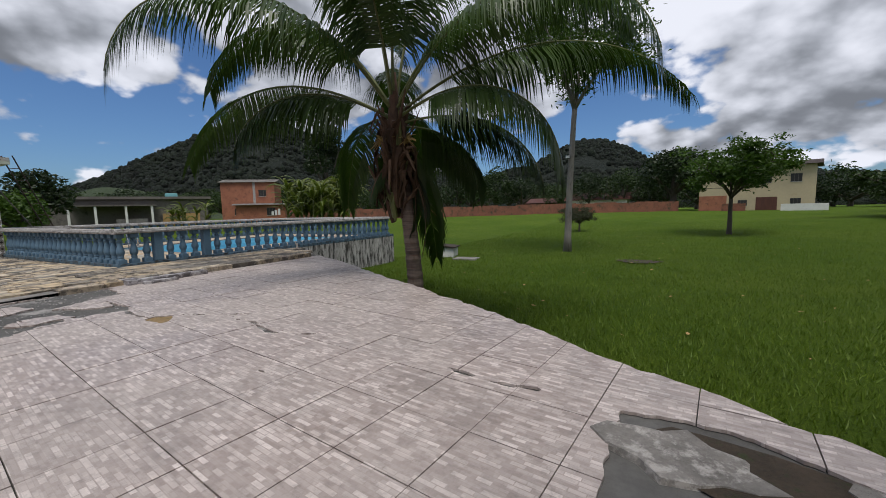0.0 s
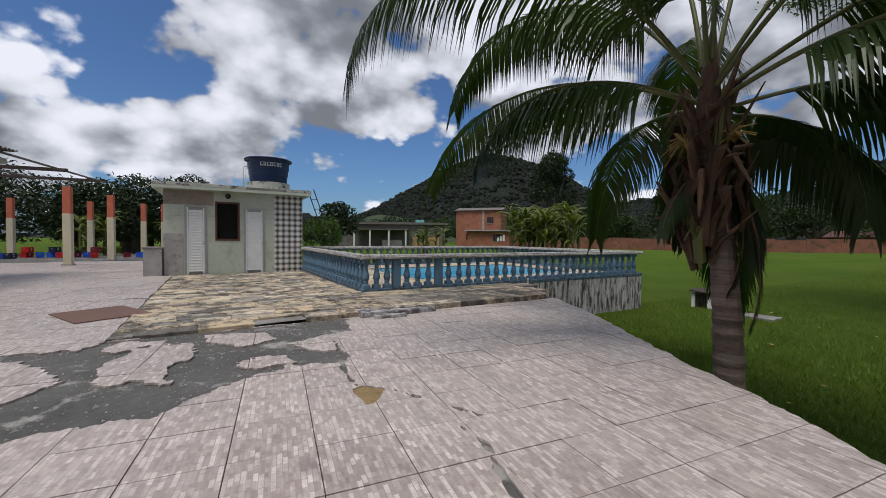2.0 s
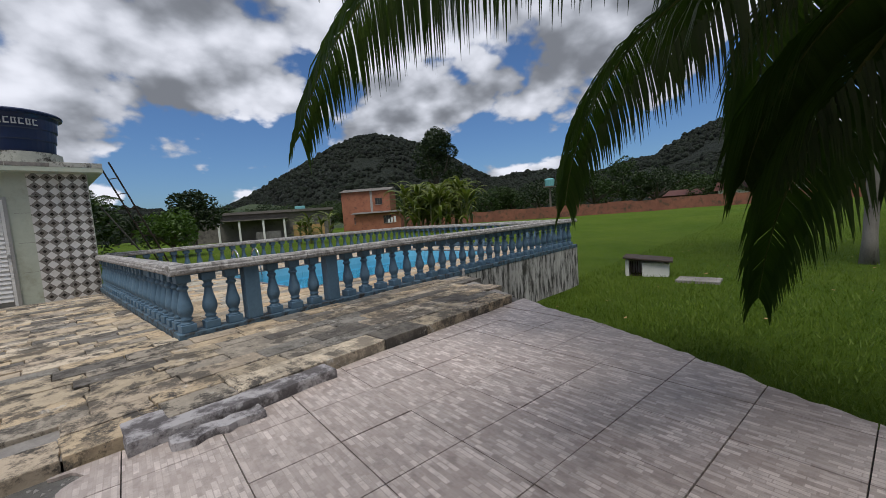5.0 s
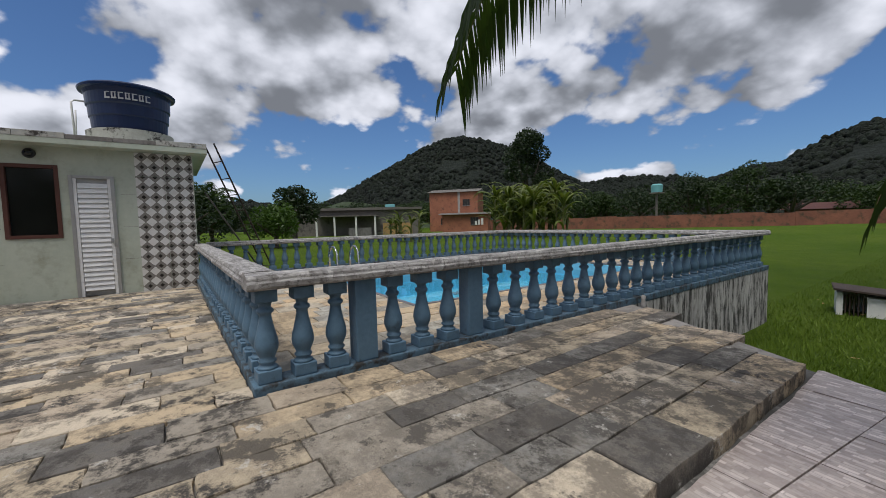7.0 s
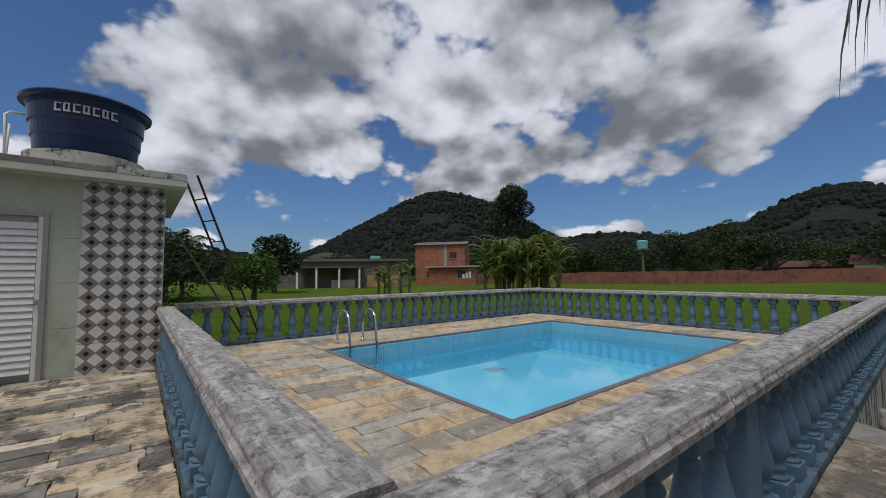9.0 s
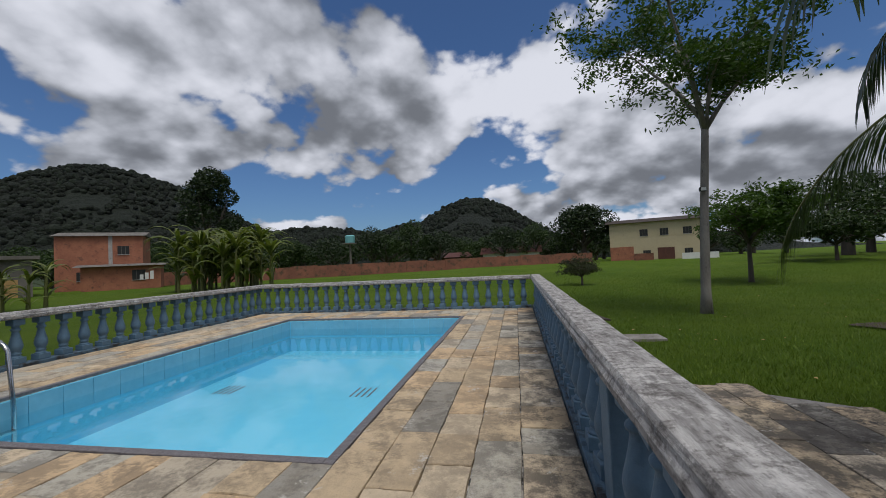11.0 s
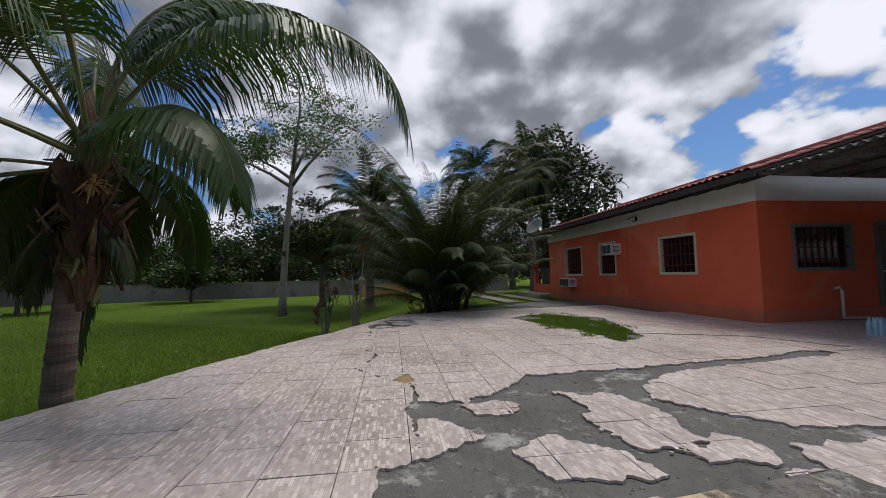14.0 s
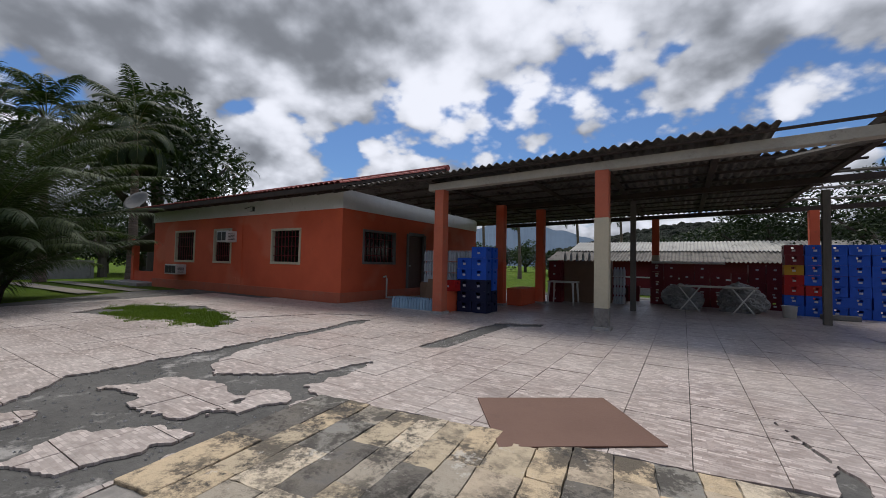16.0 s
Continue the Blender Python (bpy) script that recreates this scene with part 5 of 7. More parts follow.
def car_port_things():
    for row in range(3):
        for i in range(3):
            bottle_pack(0.05 + 0.56 * i + 0.0, -1.5 - 0.3 * 0, 0.56 + 0.31 * row + (-0.0), "bottle")
    # what the packs stand on
    pal = thing("cardboard_stack", "tall stack of goods wrapped in brown cardboard", "cardboard")
    pal.matrix_basis = CF
    part("carton", box_bm((-0.2, -1.95, TZ), (1.5, -1.3, 0.56), 0.01), "cardboard", pal)
    sheet = box_bm((-0.1, 0, 0), (0.85, 0.015, 0.78), 0.004)
    lean = thing("cardboard_sheet", "brown cardboard sheet leaning on the bottle packs", "cardboard", CF @ pose(0.15, -0.75, TZ + 0.02, 18, 0, 0))
    part("panel", sheet, "cardboard", lean)
    for i in range(3):
        bottle_pack(0.25 + 0.56 * i, -0.35, TZ, "bottle_blue", 6, 4)
    bx = thing("polystyrene_box", "grey-white box on top of the bottle packs", "box", CF @ pose(-0.1, -2.0, TZ))
    part("body", box_bm((-0.25, -0.35, 0.0), (0.25, 0.0, 1.7), 0.01), "grey_wall", bx)
    # cardboard wall with the white table
    cb = thing("cardboard_stack", "big brown cardboard-wrapped stack behind the white table", "cardboard", CF @ pose(-2.2, -5.9, TZ))
    part("carton", box_bm((-0.75, -0.5, 0), (0.75, 0.4, 1.38), 0.012), "cardboard", cb)
    for i in range(8):
        crate_x = -0.7 + i * 0.2
        share("bottle", BOTTLES["bottle"], cb, pose(crate_x, 0.1, 1.38))
    for i in range(4):
        bottle_pack(-3.2, -6.1, TZ + 0.3 * i, "bottle", 4, 3)
    t = thing("plastic_table", "white plastic garden table", "table", CF @ pose(-1.75, -4.6, TZ))
    part("tabletop", box_bm((-0.42, -0.35, 0.68), (0.42, 0.35, 0.72), 0.012), "plastic_white", t)
    for sx in (-1, 1):
        for sy in (-1, 1):
            part("leg", add_tube(bmesh.new(), [(sx * 0.4, sy * 0.33, 0), (sx * 0.36, sy * 0.29, 0.68)], [0.022, 0.035], 8), "plastic_white", t)
    f = thing("folding_table", "long folding table with white crossed legs", "table", CF @ pose(-5.75, -4.9, TZ))
    part("tabletop", box_bm((-0.85, -0.35, 0.70), (0.85, 0.35, 0.735), 0.008), "beam", f)
    for x in (-0.6, 0.6):
        for s in (-1, 1):
            part("leg", add_tube(bmesh.new(), [(x - s * 0.25, -s * 0.05, 0), (x + s * 0.25, s * 0.05, 0.7)], 0.018, 6), "plastic_white", f)
    for x, w, h, y in ((-5.0, 0.9, 0.75, -5.9), (-6.4, 1.0, 0.85, -5.8)):
        bm = bmesh.new()
        bmesh.ops.create_icosphere(bm, subdivisions=5, radius=0.5)
        for v in bm.verts:
            k = 1 + 0.30 * fbm(v.co.x + x, v.co.y, 2.2, v.co.z * 2) - 0.16 * abs(fbm(v.co.x + x, v.co.y, 6.5, v.co.z * 6.5)) - 0.07 * abs(fbm(v.co.x + x, v.co.y, 15, v.co.z * 15))
            v.co = Vector((v.co.x * w * 1.2 * k, v.co.y * 0.9 * k, max(v.co.z, -0.35) * h * 1.2 * k + 0.35 * h))
            v.co.z = max(v.co.z, 0)
        tagged(part("plastic_sheet", bm, "sheet", None), "crumpled grey plastic sheeting heaped on the floor", "plastic sheet").matrix_basis = CF @ pose(x, y, TZ)
    bk = thing("bucket", "white plastic bucket by the crates", "bucket", CF @ pose(-7.3, -5.1, TZ))
    part("pail", add_lathe(bmesh.new(), [(0.13, 0), (0.16, 0.3), (0.17, 0.31), (0.15, 0.31), (0.12, 0.03)], 18), "plastic_white", bk, smooth=True)
    pl = thing("concrete_block", "flat grey block lying in front of the crates", "block", CF @ pose(-8.3, -5.4, TZ))
    part("body", box_bm((-0.35, -0.12, 0), (0.35, 0.12, 0.12), 0.015), "grey_wall", pl)
    tube = thing("white_tube", "white pipe lying across the red crates", "pipe", CF)
    part("pipe", add_tube(bmesh.new(), [(-4.1, -6.85, 1.30), (-6.1, -6.85, 1.30)], 0.04, 8), "plastic_white", tube)


car_port_things()


def yard_block():
    b = thing("low_wall", "low grey cement wall with reddish stain beside the pool house", "wall", pose(-6.75, -4.25, -0.12))
    part("body", box_bm((-0.6, -0.22, 0), (0.15, 0.24, 0.85), 0.015), "cement", b)
    part("cap", box_bm((-0.62, -0.24, 0.85), (0.17, 0.26, 0.9), 0.01), "edge", b)

    y = part("pavement_yard", box_bm((-25.0, -17.0, -1.6), (-15.45, -4.6, -0.115), 0.02), "concrete")
    structure(y, "worn concrete yard beyond the terrace", "yard")


yard_block()


def low_shed():
    b = thing("low_shed", "low red-walled shed with pale corrugated roof behind the car port", "shed", CF)
    part("wall", box_bm((-16, -16.0, -0.5), (1.5, -15.8, 1.5)), "crate_red", b, "dark red wall")
    part("rail", box_bm((-16, -15.79, 0.55), (1.5, -15.76, 0.62)), "plastic_white", b)
    part("sill", box_bm((-16, -15.79, -0.5), (1.5, -15.6, 0.0)), "cement", b)
    corrugated(b, -16.5, 2.0, -15.2, 1.45, -17.6, 2.05, "fibre")
    corrugated(b, -16.5, 1.2, -17.4, 2.08, -20.0, 2.75, "fibre_pale")
    part("back_wall", box_bm((-16, -19.9, -0.5), (1.2, -19.7, 2.55)), "grey_house", b)


low_shed()


def brown_board():
    b = thing("brown_board", "flat brown fibre board lying on the tiles", "board", pose(-0.065, -4.165, TZ + 0.004, 0, 0, 27.6))
    part("panel", box_bm((-0.57, -0.465, 0), (0.575, 0.465, 0.012), 0.004), "brown_mat", b)


brown_board()


# ---- plants ----
def add_frond(verts, faces, rverts, rfaces, base, az, el, length, droop, leaflet, pairs, rng, width=0.035, hang=0.75, fold=0.9, r0=0.035):
    """One feather leaf: an arching stalk and two rows of narrow drooping leaflets."""
    a = radians(az)
    side0 = Vector((math.cos(a), -math.sin(a), 0))
    fwd = Vector((math.sin(a), math.cos(a), 0))
    p = Vector(base)
    n = 26
    pts, dirs = [p.copy()], []
    for i in range(n):
        t = i / n
        ang = radians(el) - droop * (t ** 1.5)
        d = fwd * math.cos(ang) + Vector((0, 0, 1)) * math.sin(ang)
        p = p + d * (length / n)
        pts.append(p.copy())
        dirs.append(d)
    dirs.append(dirs[-1])
    seg = 5
    o0 = len(rverts)
    for i, q in enumerate(pts):
        d = dirs[i]
        u = side0
        w = d.cross(u).normalized()
        r = r0 * (1 - 0.9 * i / n) + 0.003
        for k in range(seg):
            b = 2 * math.pi * k / seg
            rverts.append(q + (u * math.cos(b) + w * math.sin(b)) * r)
    for i in range(n):
        for k in range(seg):
            rfaces.append((o0 + i * seg + k, o0 + i * seg + (k + 1) % seg, o0 + (i + 1) * seg + (k + 1) % seg, o0 + (i + 1) * seg + k))
    down = Vector((0, 0, -1))
    for s in (-1, 1):
        for j in range(pairs):
            t = 0.2 + 0.8 * (j + rng.random() * 0.6) / pairs
            f = t * n
            i = min(int(f), n - 1)
            q = pts[i].lerp(pts[i + 1], f - i)
            d = dirs[i]
            L = leaflet * (0.55 + 0.75 * math.sin(math.pi * min(t * 0.92 + 0.12, 1))) * rng.uniform(0.85, 1.1)
            v = (side0 * s * fold + d * (0.4 + 0.5 * t) + Vector((0, 0, 0.28 - 0.25 * hang))).normalized()
            nm = d.cross(side0 * s).normalized()
            w = width * rng.uniform(0.8, 1.2)
            o = len(verts)
            c = q.copy()
            h = hang * rng.uniform(0.75, 1.25)
            for k in range(4):
                wk = w * (0.55, 1.0, 0.75, 0.06)[k]
                cr = v.cross(nm).normalized() * wk * 0.5
                verts.append(c - cr), verts.append(c + cr)
                v = (v + down * h * (0.25 + 0.3 * k)).normalized()
                c = c + v * (L / 3)
            for k in range(3):
                faces.append((o + 2 * k, o + 2 * k + 1, o + 2 * k + 3, o + 2 * k + 2))


def palm_tree(name, label, pos, trunk_h, r0, r1, lean, fronds, leaflet, pairs, seed, leafmat="palm", boots=10, hang=0.75, width=0.035, trunkmat="palm_trunk", crown_z=0.45, boot_lo=-0.35):
    rng = random.Random(seed)
    b = thing(name, label, "palm tree", pose(*pos))
    bm = bmesh.new()
    rings, seg = int(trunk_h / 0.075), 16
    prof = []
    for i in range(rings + 1):
        t = i / rings
        c = Vector((lean[0] * t * t, lean[1] * t * t, trunk_h * t))
        r = r0 + (r1 - r0) * min(1, t * 1.6) + (0.05 * max(0, 1 - t * 8)) + (0.012 if i % 2 else 0.0) * rng.uniform(0.4, 1.2)
        prof.append([bm.verts.new(c + Vector((math.cos(a) * r * (1 + 0.03 * math.sin(3 * a + i)), math.sin(a) * r, 0))) for a in (2 * math.pi * k / seg for k in range(seg))])
    for p, q in zip(prof, prof[1:]):
        for k in range(seg):
            bm.faces.new((p[k], p[(k + 1) % seg], q[(k + 1) % seg], q[k]))
    bm.faces.new(prof[0][::-1]), bm.faces.new(prof[-1])
    part("trunk", bm, trunkmat, b, "ringed palm trunk")
    top = Vector((lean[0], lean[1], trunk_h))
    for i in range(boots):
        a = 2.4 * i
        bm = bmesh.new()
        z = rng.uniform(boot_lo, 0.3)
        r = r1 + 0.005
        s = Vector((math.cos(a), math.sin(a), 0))
        side = Vector((-math.sin(a), math.cos(a), 0)) * rng.uniform(-0.16, 0.16)
        w = rng.uniform(0.02, 0.052)
        up = rng.uniform(0.25, 0.6)
        out = rng.choice((0.06, 0.1, 0.16, 0.3))
        tipz = rng.choice((-0.35, -0.1, 0.5, 0.9, 1.1))
        add_tube(bm, [top + s * (r * 0.6) + Vector((0, 0, z - 0.25)), top + s * (r + 0.02) + Vector((0, 0, z)), top + s * (r + 0.03 + out * 0.5) + side * 0.5 + Vector((0, 0, z + up * 0.5)), top + s * (r + 0.04 + out) + side + Vector((0, 0, z + up * tipz))], [w * 1.2, w * 1.25, w * 0.8, w * 0.25], 6)
        if i % 5 == 2:
            part("stalk_base", bm, "rachis", b, "yellow-green cut leaf stalk")
        else:
            part("sheath", bm, "boot", b, "dry brown leaf sheath")
    for az_, el_, ln, dr in fronds:
        v, f, rv, rf = [], [], [], []
        a = radians(az_)
        lift = 0.2 + crown_z * max(el_, 0) / 60.0
        base = top + Vector((math.sin(a) * r1 * 0.7, math.cos(a) * r1 * 0.7, lift))
        add_frond(v, f, rv, rf, base, az_, el_, ln, dr, leaflet, pairs, rng, width, hang, r0=0.027 if ln > 3 else 0.022)
        fr = pydata("frond", v, f, leafmat, b)
        pydata("stalk", rv, rf, "rachis", fr, "yellow-green leaf stalk", smooth=True)
    return b


COCO = ((-53, 17, 5.0, 1.66), (-101, 57.5, 5.05, 2.29), (-97, 28.5, 5.7, 1.59), (-19, -14, 4.9, 1.0), (-34, 51, 4.9, 2.42), (-157, 48, 4.8, 2.36), (-140, 24, 2.9, 1.8), (142, 83, 3.7, 1.63),
        (94, 22, 3.7, 2.1), (74, 10, 3.0, 1.6), (67, 34, 5.3, 1.5), (30, 5, 2.3, 1.74), (-30, 0, 2.9, 1.2), (-22, 24, 4.4, 1.9), (25, 80, 4.2, 1.2), (-70, 80, 4.4, 1.4), (64, 60, 5.0, 2.1), (168, 74, 3.6, 1.7), (100, 46, 5.0, 2.2))
COCO_PALM = palm_tree("coconut_palm", "coconut palm with ringed trunk and drooping fronds on the lawn edge", (5.72, 2.28, -1.14), 3.39, 0.155, 0.125, (-0.16, -0.32), COCO, 0.84, 136, 11, boots=84, hang=1.5, width=0.032, boot_lo=-1.2)


def crown_base():
    """Flower spray and broad dry sheaths hanging round the palm's crown base."""
    rng = random.Random(8)
    top = Vector((-0.16, -0.32, 3.39))
    part("crown_shaft", add_tube(bmesh.new(), [top + Vector((0, 0, -0.1)), top + Vector((0.01, 0, 0.3)), top + Vector((0.0, 0.02, 0.7)), top + Vector((0.02, 0.02, 1.15))], [0.13, 0.125, 0.085, 0.03], 12), "boot", COCO_PALM, "brown fibrous crown shaft", smooth=True)
    for n, az in enumerate((232, 80)):
        a = radians(az)
        o = Vector((math.sin(a), math.cos(a), 0))
        p = top + o * 0.2 + Vector((0, 0, -0.02))
        bm = bmesh.new()
        add_tube(bm, [top + o * 0.1 + Vector((0, 0, -0.3)), p, p + o * 0.1 + Vector((0, 0, 0.1))], [0.03, 0.026, 0.018], 6)
        for k in range(26):
            d = (o * rng.uniform(0.1, 0.9) + Vector((rng.gauss(0, 0.6), rng.gauss(0, 0.6), rng.uniform(-1.1, 0.7)))).normalized()
            q = p + d * rng.uniform(0.16, 0.3)
            add_tube(bm, [p, p.lerp(q, 0.5) + Vector((0, 0, 0.02)), q + Vector((0, 0, -0.04))], [0.009, 0.008, 0.005], 4)
        part("flower_spray", bm, "flower", COCO_PALM, "yellow-orange palm flower spray")
    for k in range(22):
        a = 2.4 * k
        o, sd = Vector((math.cos(a), math.sin(a), 0)), Vector((-math.sin(a), math.cos(a), 0))
        z = rng.uniform(-1.0, 0.1)
        w, ln = rng.uniform(0.06, 0.13), rng.uniform(0.3, 0.6)
        bm = bmesh.new()
        rows = []
        for q in range(6):
            t = q / 5
            c = top + o * (0.13 + 0.22 * math.sin(1.9 * t)) + sd * (0.1 * t * rng.uniform(-1, 1)) + Vector((0, 0, z + 0.25 * math.sin(2.6 * t) - ln * t * t))
            ww = w * (0.6 + 0.6 * math.sin(2.2 * t)) * (1 - 0.75 * t * t)
            rows.append([bm.verts.new(c + sd * ww * u + o * (0.03 * u * u)) for u in (-1, 0, 1)])
        for r0, r1 in zip(rows, rows[1:]):
            for u in (0, 1):
                bm.faces.new((r0[u], r0[u + 1], r1[u + 1], r1[u]))
        bmesh.ops.solidify(bm, geom=bm.faces[:], thickness=0.008)
        part("dry_sheath", bm, "boot", COCO_PALM, "broad dry brown sheath")


crown_base()


def dead_skirt():
    rng = random.Random(5)
    b = thing("palm_skirt", "withered leaves hanging under the palm crown", "palm leaves")
    for a, el, ln, lf in ((62, -66, 1.8, 0.3), (75, -72, 1.4, 0.26), (200, -40, 0.9, 0.3), (300, -45, 1.0, 0.3), (20, -50, 1.2, 0.34)):
        v, f, rv, rf = [], [], [], []
        add_frond(v, f, rv, rf, (5.6 + 0.12 * math.sin(radians(a)), 2.02 + 0.12 * math.cos(radians(a)), 1.95), a, el, ln, 0.75, lf, 34, rng, 0.03, 1.2, 0.6, 0.022)
        leaf = pydata("withered_leaf", v, f, "palm_dark", b)
        pydata("stalk", rv, rf, "boot", leaf)


dead_skirt()


def add_leaf(v, f, c, size, rng):
    d = Vector((rng.gauss(0, 1), rng.gauss(0, 1), rng.gauss(-0.1, 0.6))).normalized()
    u = d.cross(Vector((rng.gauss(0, 1), rng.gauss(0, 1), rng.gauss(0, 1)))).normalized()
    w = size * 0.42
    o = len(v)
    s = size * rng.uniform(0.7, 1.3)
    v.extend((c - d * s * 0.5, c + u * w * 0.5, c + d * s * 0.5 + Vector((0, 0, -0.1 * s)), c - u * w * 0.5))
    f.append((o, o + 1, o + 2, o + 3))


def broad_tree(name, label, pos, trunk_h, r, crown, n_limbs, clumps, leaves, leaf, seed, leafmat="leaf", barkmat="bark", spread=0.7, up=0.7, lean=(0, 0), flat=0.6, gap=1.0, group=""):
    """Tapered trunk, forked limbs and leaf clumps at the twig ends. crown: half width, half height."""
    rng = random.Random(seed)
    b = thing(name, label, "tree", pose(*pos), group)
    top = Vector((lean[0], lean[1], trunk_h))
    bm = bmesh.new()
    n = 7
    add_tube(bm, [Vector((lean[0] * (i / n) ** 1.5 + 0.04 * r * rng.uniform(-1, 1), lean[1] * (i / n) ** 1.5, -0.25 + (trunk_h + 0.25) * i / n)) for i in range(n + 1)], [r * (1.35 - 0.35 * min(1, i * 1.2)) * (1 - 0.35 * i / n) for i in range(n + 1)], 12)
    part("trunk", bm, barkmat, b, smooth=True)
    ends = []
    for i in range(n_limbs):
        bm = bmesh.new()
        a = 2 * math.pi * (i + rng.uniform(-0.25, 0.25)) / n_limbs
        reach = crown[0] * rng.uniform(0.45, 0.95)
        rise = crown[1] * rng.uniform(0.6, 1.9) * up
        s = top + Vector((0, 0, -trunk_h * rng.uniform(0.0, 0.12)))
        e = s + Vector((math.cos(a) * reach, math.sin(a) * reach, rise))
        mid = s.lerp(e, 0.5) + Vector((rng.uniform(-0.1, 0.1) * reach, rng.uniform(-0.1, 0.1) * reach, 0.12 * rise))
        add_tube(bm, [s, s.lerp(mid, 0.5) + Vector((0, 0, 0.05 * rise)), mid, e], [r * 0.55, r * 0.42, r * 0.28, r * 0.08], 7)
        for k in range(7):
            q0 = mid.lerp(e, rng.uniform(-0.5, 0.9))
            q1 = q0 + Vector((rng.gauss(0, 1), rng.gauss(0, 1), rng.uniform(0.0, 0.9))) * crown[0] * 0.30
            add_tube(bm, [q0, q0.lerp(q1, 0.5) + Vector((0, 0, 0.04)), q1], [r * 0.18, r * 0.12, r * 0.03], 5)
            ends.append(q1)
        ends.append(e)
        part("limb", bm, barkmat, b, smooth=True)
    v, f = [], []
    for i in range(clumps):
        c = rng.choice(ends) + Vector((rng.gauss(0, 1), rng.gauss(0, 1), rng.gauss(0, flat))) * crown[0] * 0.10 * gap
        cr = crown[0] * rng.uniform(0.05, 0.10)
        for k in range(leaves):
            add_leaf(v, f, c + Vector((rng.gauss(0, 1) * cr, rng.gauss(0, 1) * cr, rng.gauss(0, 1) * cr * flat)), leaf, rng)
    pydata("crown", v, f, leafmat, b)
    return b


def dense_tree(name, label, pos, width, height, seed, leafmat="leaf_dark", leaves=3000, leaf=0.5, trunk=True, group="", lobes=9):
    """A full round-headed tree seen from afar: lobes of small leaves round a trunk."""
    rng = random.Random(seed)
    b = thing(name, label, "tree", pose(*pos), group)
    bm = bmesh.new()
    add_tube(bm, [(0, 0, -0.5), (0.1, 0, height * 0.25), (0, 0.1, height * 0.6)], [width * 0.05, width * 0.04, width * 0.015], 8)
    for i in range(5):
        a = i * 1.26
        add_tube(bm, [(0, 0, height * 0.25), (math.cos(a) * width * 0.2, math.sin(a) * width * 0.2, height * 0.45), (math.cos(a) * width * 0.35, math.sin(a) * width * 0.35, height * 0.62)], [width * 0.025, width * 0.018, width * 0.005], 6)
    part("trunk", bm, "bark_dark", b)
    v, f = [], []
    L = []
    for i in range(lobes):
        a = 2.4 * i + rng.uniform(-0.4, 0.4)
        rr = width * 0.33 * math.sqrt((i + 0.5) / lobes)
        L.append((math.cos(a) * rr, math.sin(a) * rr, height * (0.83 - 0.42 * (i / lobes) ** 1.3) * rng.uniform(0.88, 1.06), width * rng.uniform(0.15, 0.24)))
    for i in range(leaves):
        x, y, z, r = L[rng.randrange(lobes)]
        d = Vector((rng.gauss(0, 1), rng.gauss(0, 1), rng.gauss(0, 1))).normalized() * r * rng.uniform(0.72, 1.12)
        add_leaf(v, f, Vector((x + d.x, y + d.y, max(z + d.z * 0.85, height * 0.14))), leaf * rng.uniform(0.7, 1.4), rng)
    pydata("crown", v, f, leafmat, b)
    return b


def gz(x, y):
    return ground_z(x, y) + 0.0


def lawn_trees():
    t = broad_tree("tall_tree", "tall slender pale-barked tree with thin crown on the lawn", (6.05, 15.4, gz(6, 15.4)), 6.9, 0.17, (3.8, 4.3), 5, 300, 46, 0.2, 21, lean=(0.3, -0.15), up=0.95, flat=0.5, gap=1.2)
    lb = thing("tree_lamp", "small floodlight strapped to the tall tree trunk", "lamp", pose(6.08, 15.2, 3.3))
    part("housing", box_bm((-0.1, -0.12, -0.06), (0.1, 0.02, 0.08), 0.01), "black", lb)
    part("lens", box_bm((-0.085, -0.13, -0.045), (0.085, -0.12, 0.065)), "plastic_white", lb)
    broad_tree("lawn_tree", "small leafy tree with short dark trunk on the lawn", (14.2, 28.1, gz(14.2, 28.1)), 2.6, 0.16, (3.6, 1.8), 8, 240, 44, 0.26, 22, barkmat="bark_dark", up=0.8)
    broad_tree("grey_bush", "low grey-green bush with twiggy branches on the lawn", (4.25, 30.6, gz(4.25, 30.6)), 0.7, 0.10, (1.45, 0.9), 9, 130, 40, 0.13, 23, leafmat="leaf_bush", barkmat="bark_dark", flat=0.7, gap=1.5)
    broad_tree("tall_tree", "tall pale tree with wide airy crown near the garden wall", (24.9, 2.4, -1.0), 8.6, 0.21, (5.6, 3.4), 6, 230, 46, 0.2, 24, lean=(0.2, -0.5), up=0.85, flat=0.4, gap=1.2)
    part("lens", box_bm((24.6, 2.2, 2.4), (24.8, 2.4, 2.7), 0.02), "black", tagged(thing("tree_lamp", "dark lamp box strapped to a pale trunk", "lamp"), group="tree lamps"))
    broad_tree("lawn_tree", "dark spreading tree before the grey garden wall", (31.2, 0.4, -0.95), 3.4, 0.26, (6.0, 2.2), 9, 260, 46, 0.32, 25, leafmat="leaf_mid", barkmat="bark_dark", flat=0.4)
    k = 0
    for x, y, w, h in ((36, 22, 7, 5.5), (40, 30, 8, 6.5), (46, 14, 7, 5), (34, 36, 7, 6), (47, 38, 8, 7), (30, 44, 7, 6)):
        k += 1
        broad_tree("orchard_tree", "leafy green orchard tree at the end of the lawn", (x, y, gz(x, y) - 0.1), h * 0.3, 0.18, (w * 0.6, h * 0.34), 8, 170, 40, 0.42, 40 + k, leafmat="leaf_mid", barkmat="bark_dark", group="orchard trees")


lawn_trees()


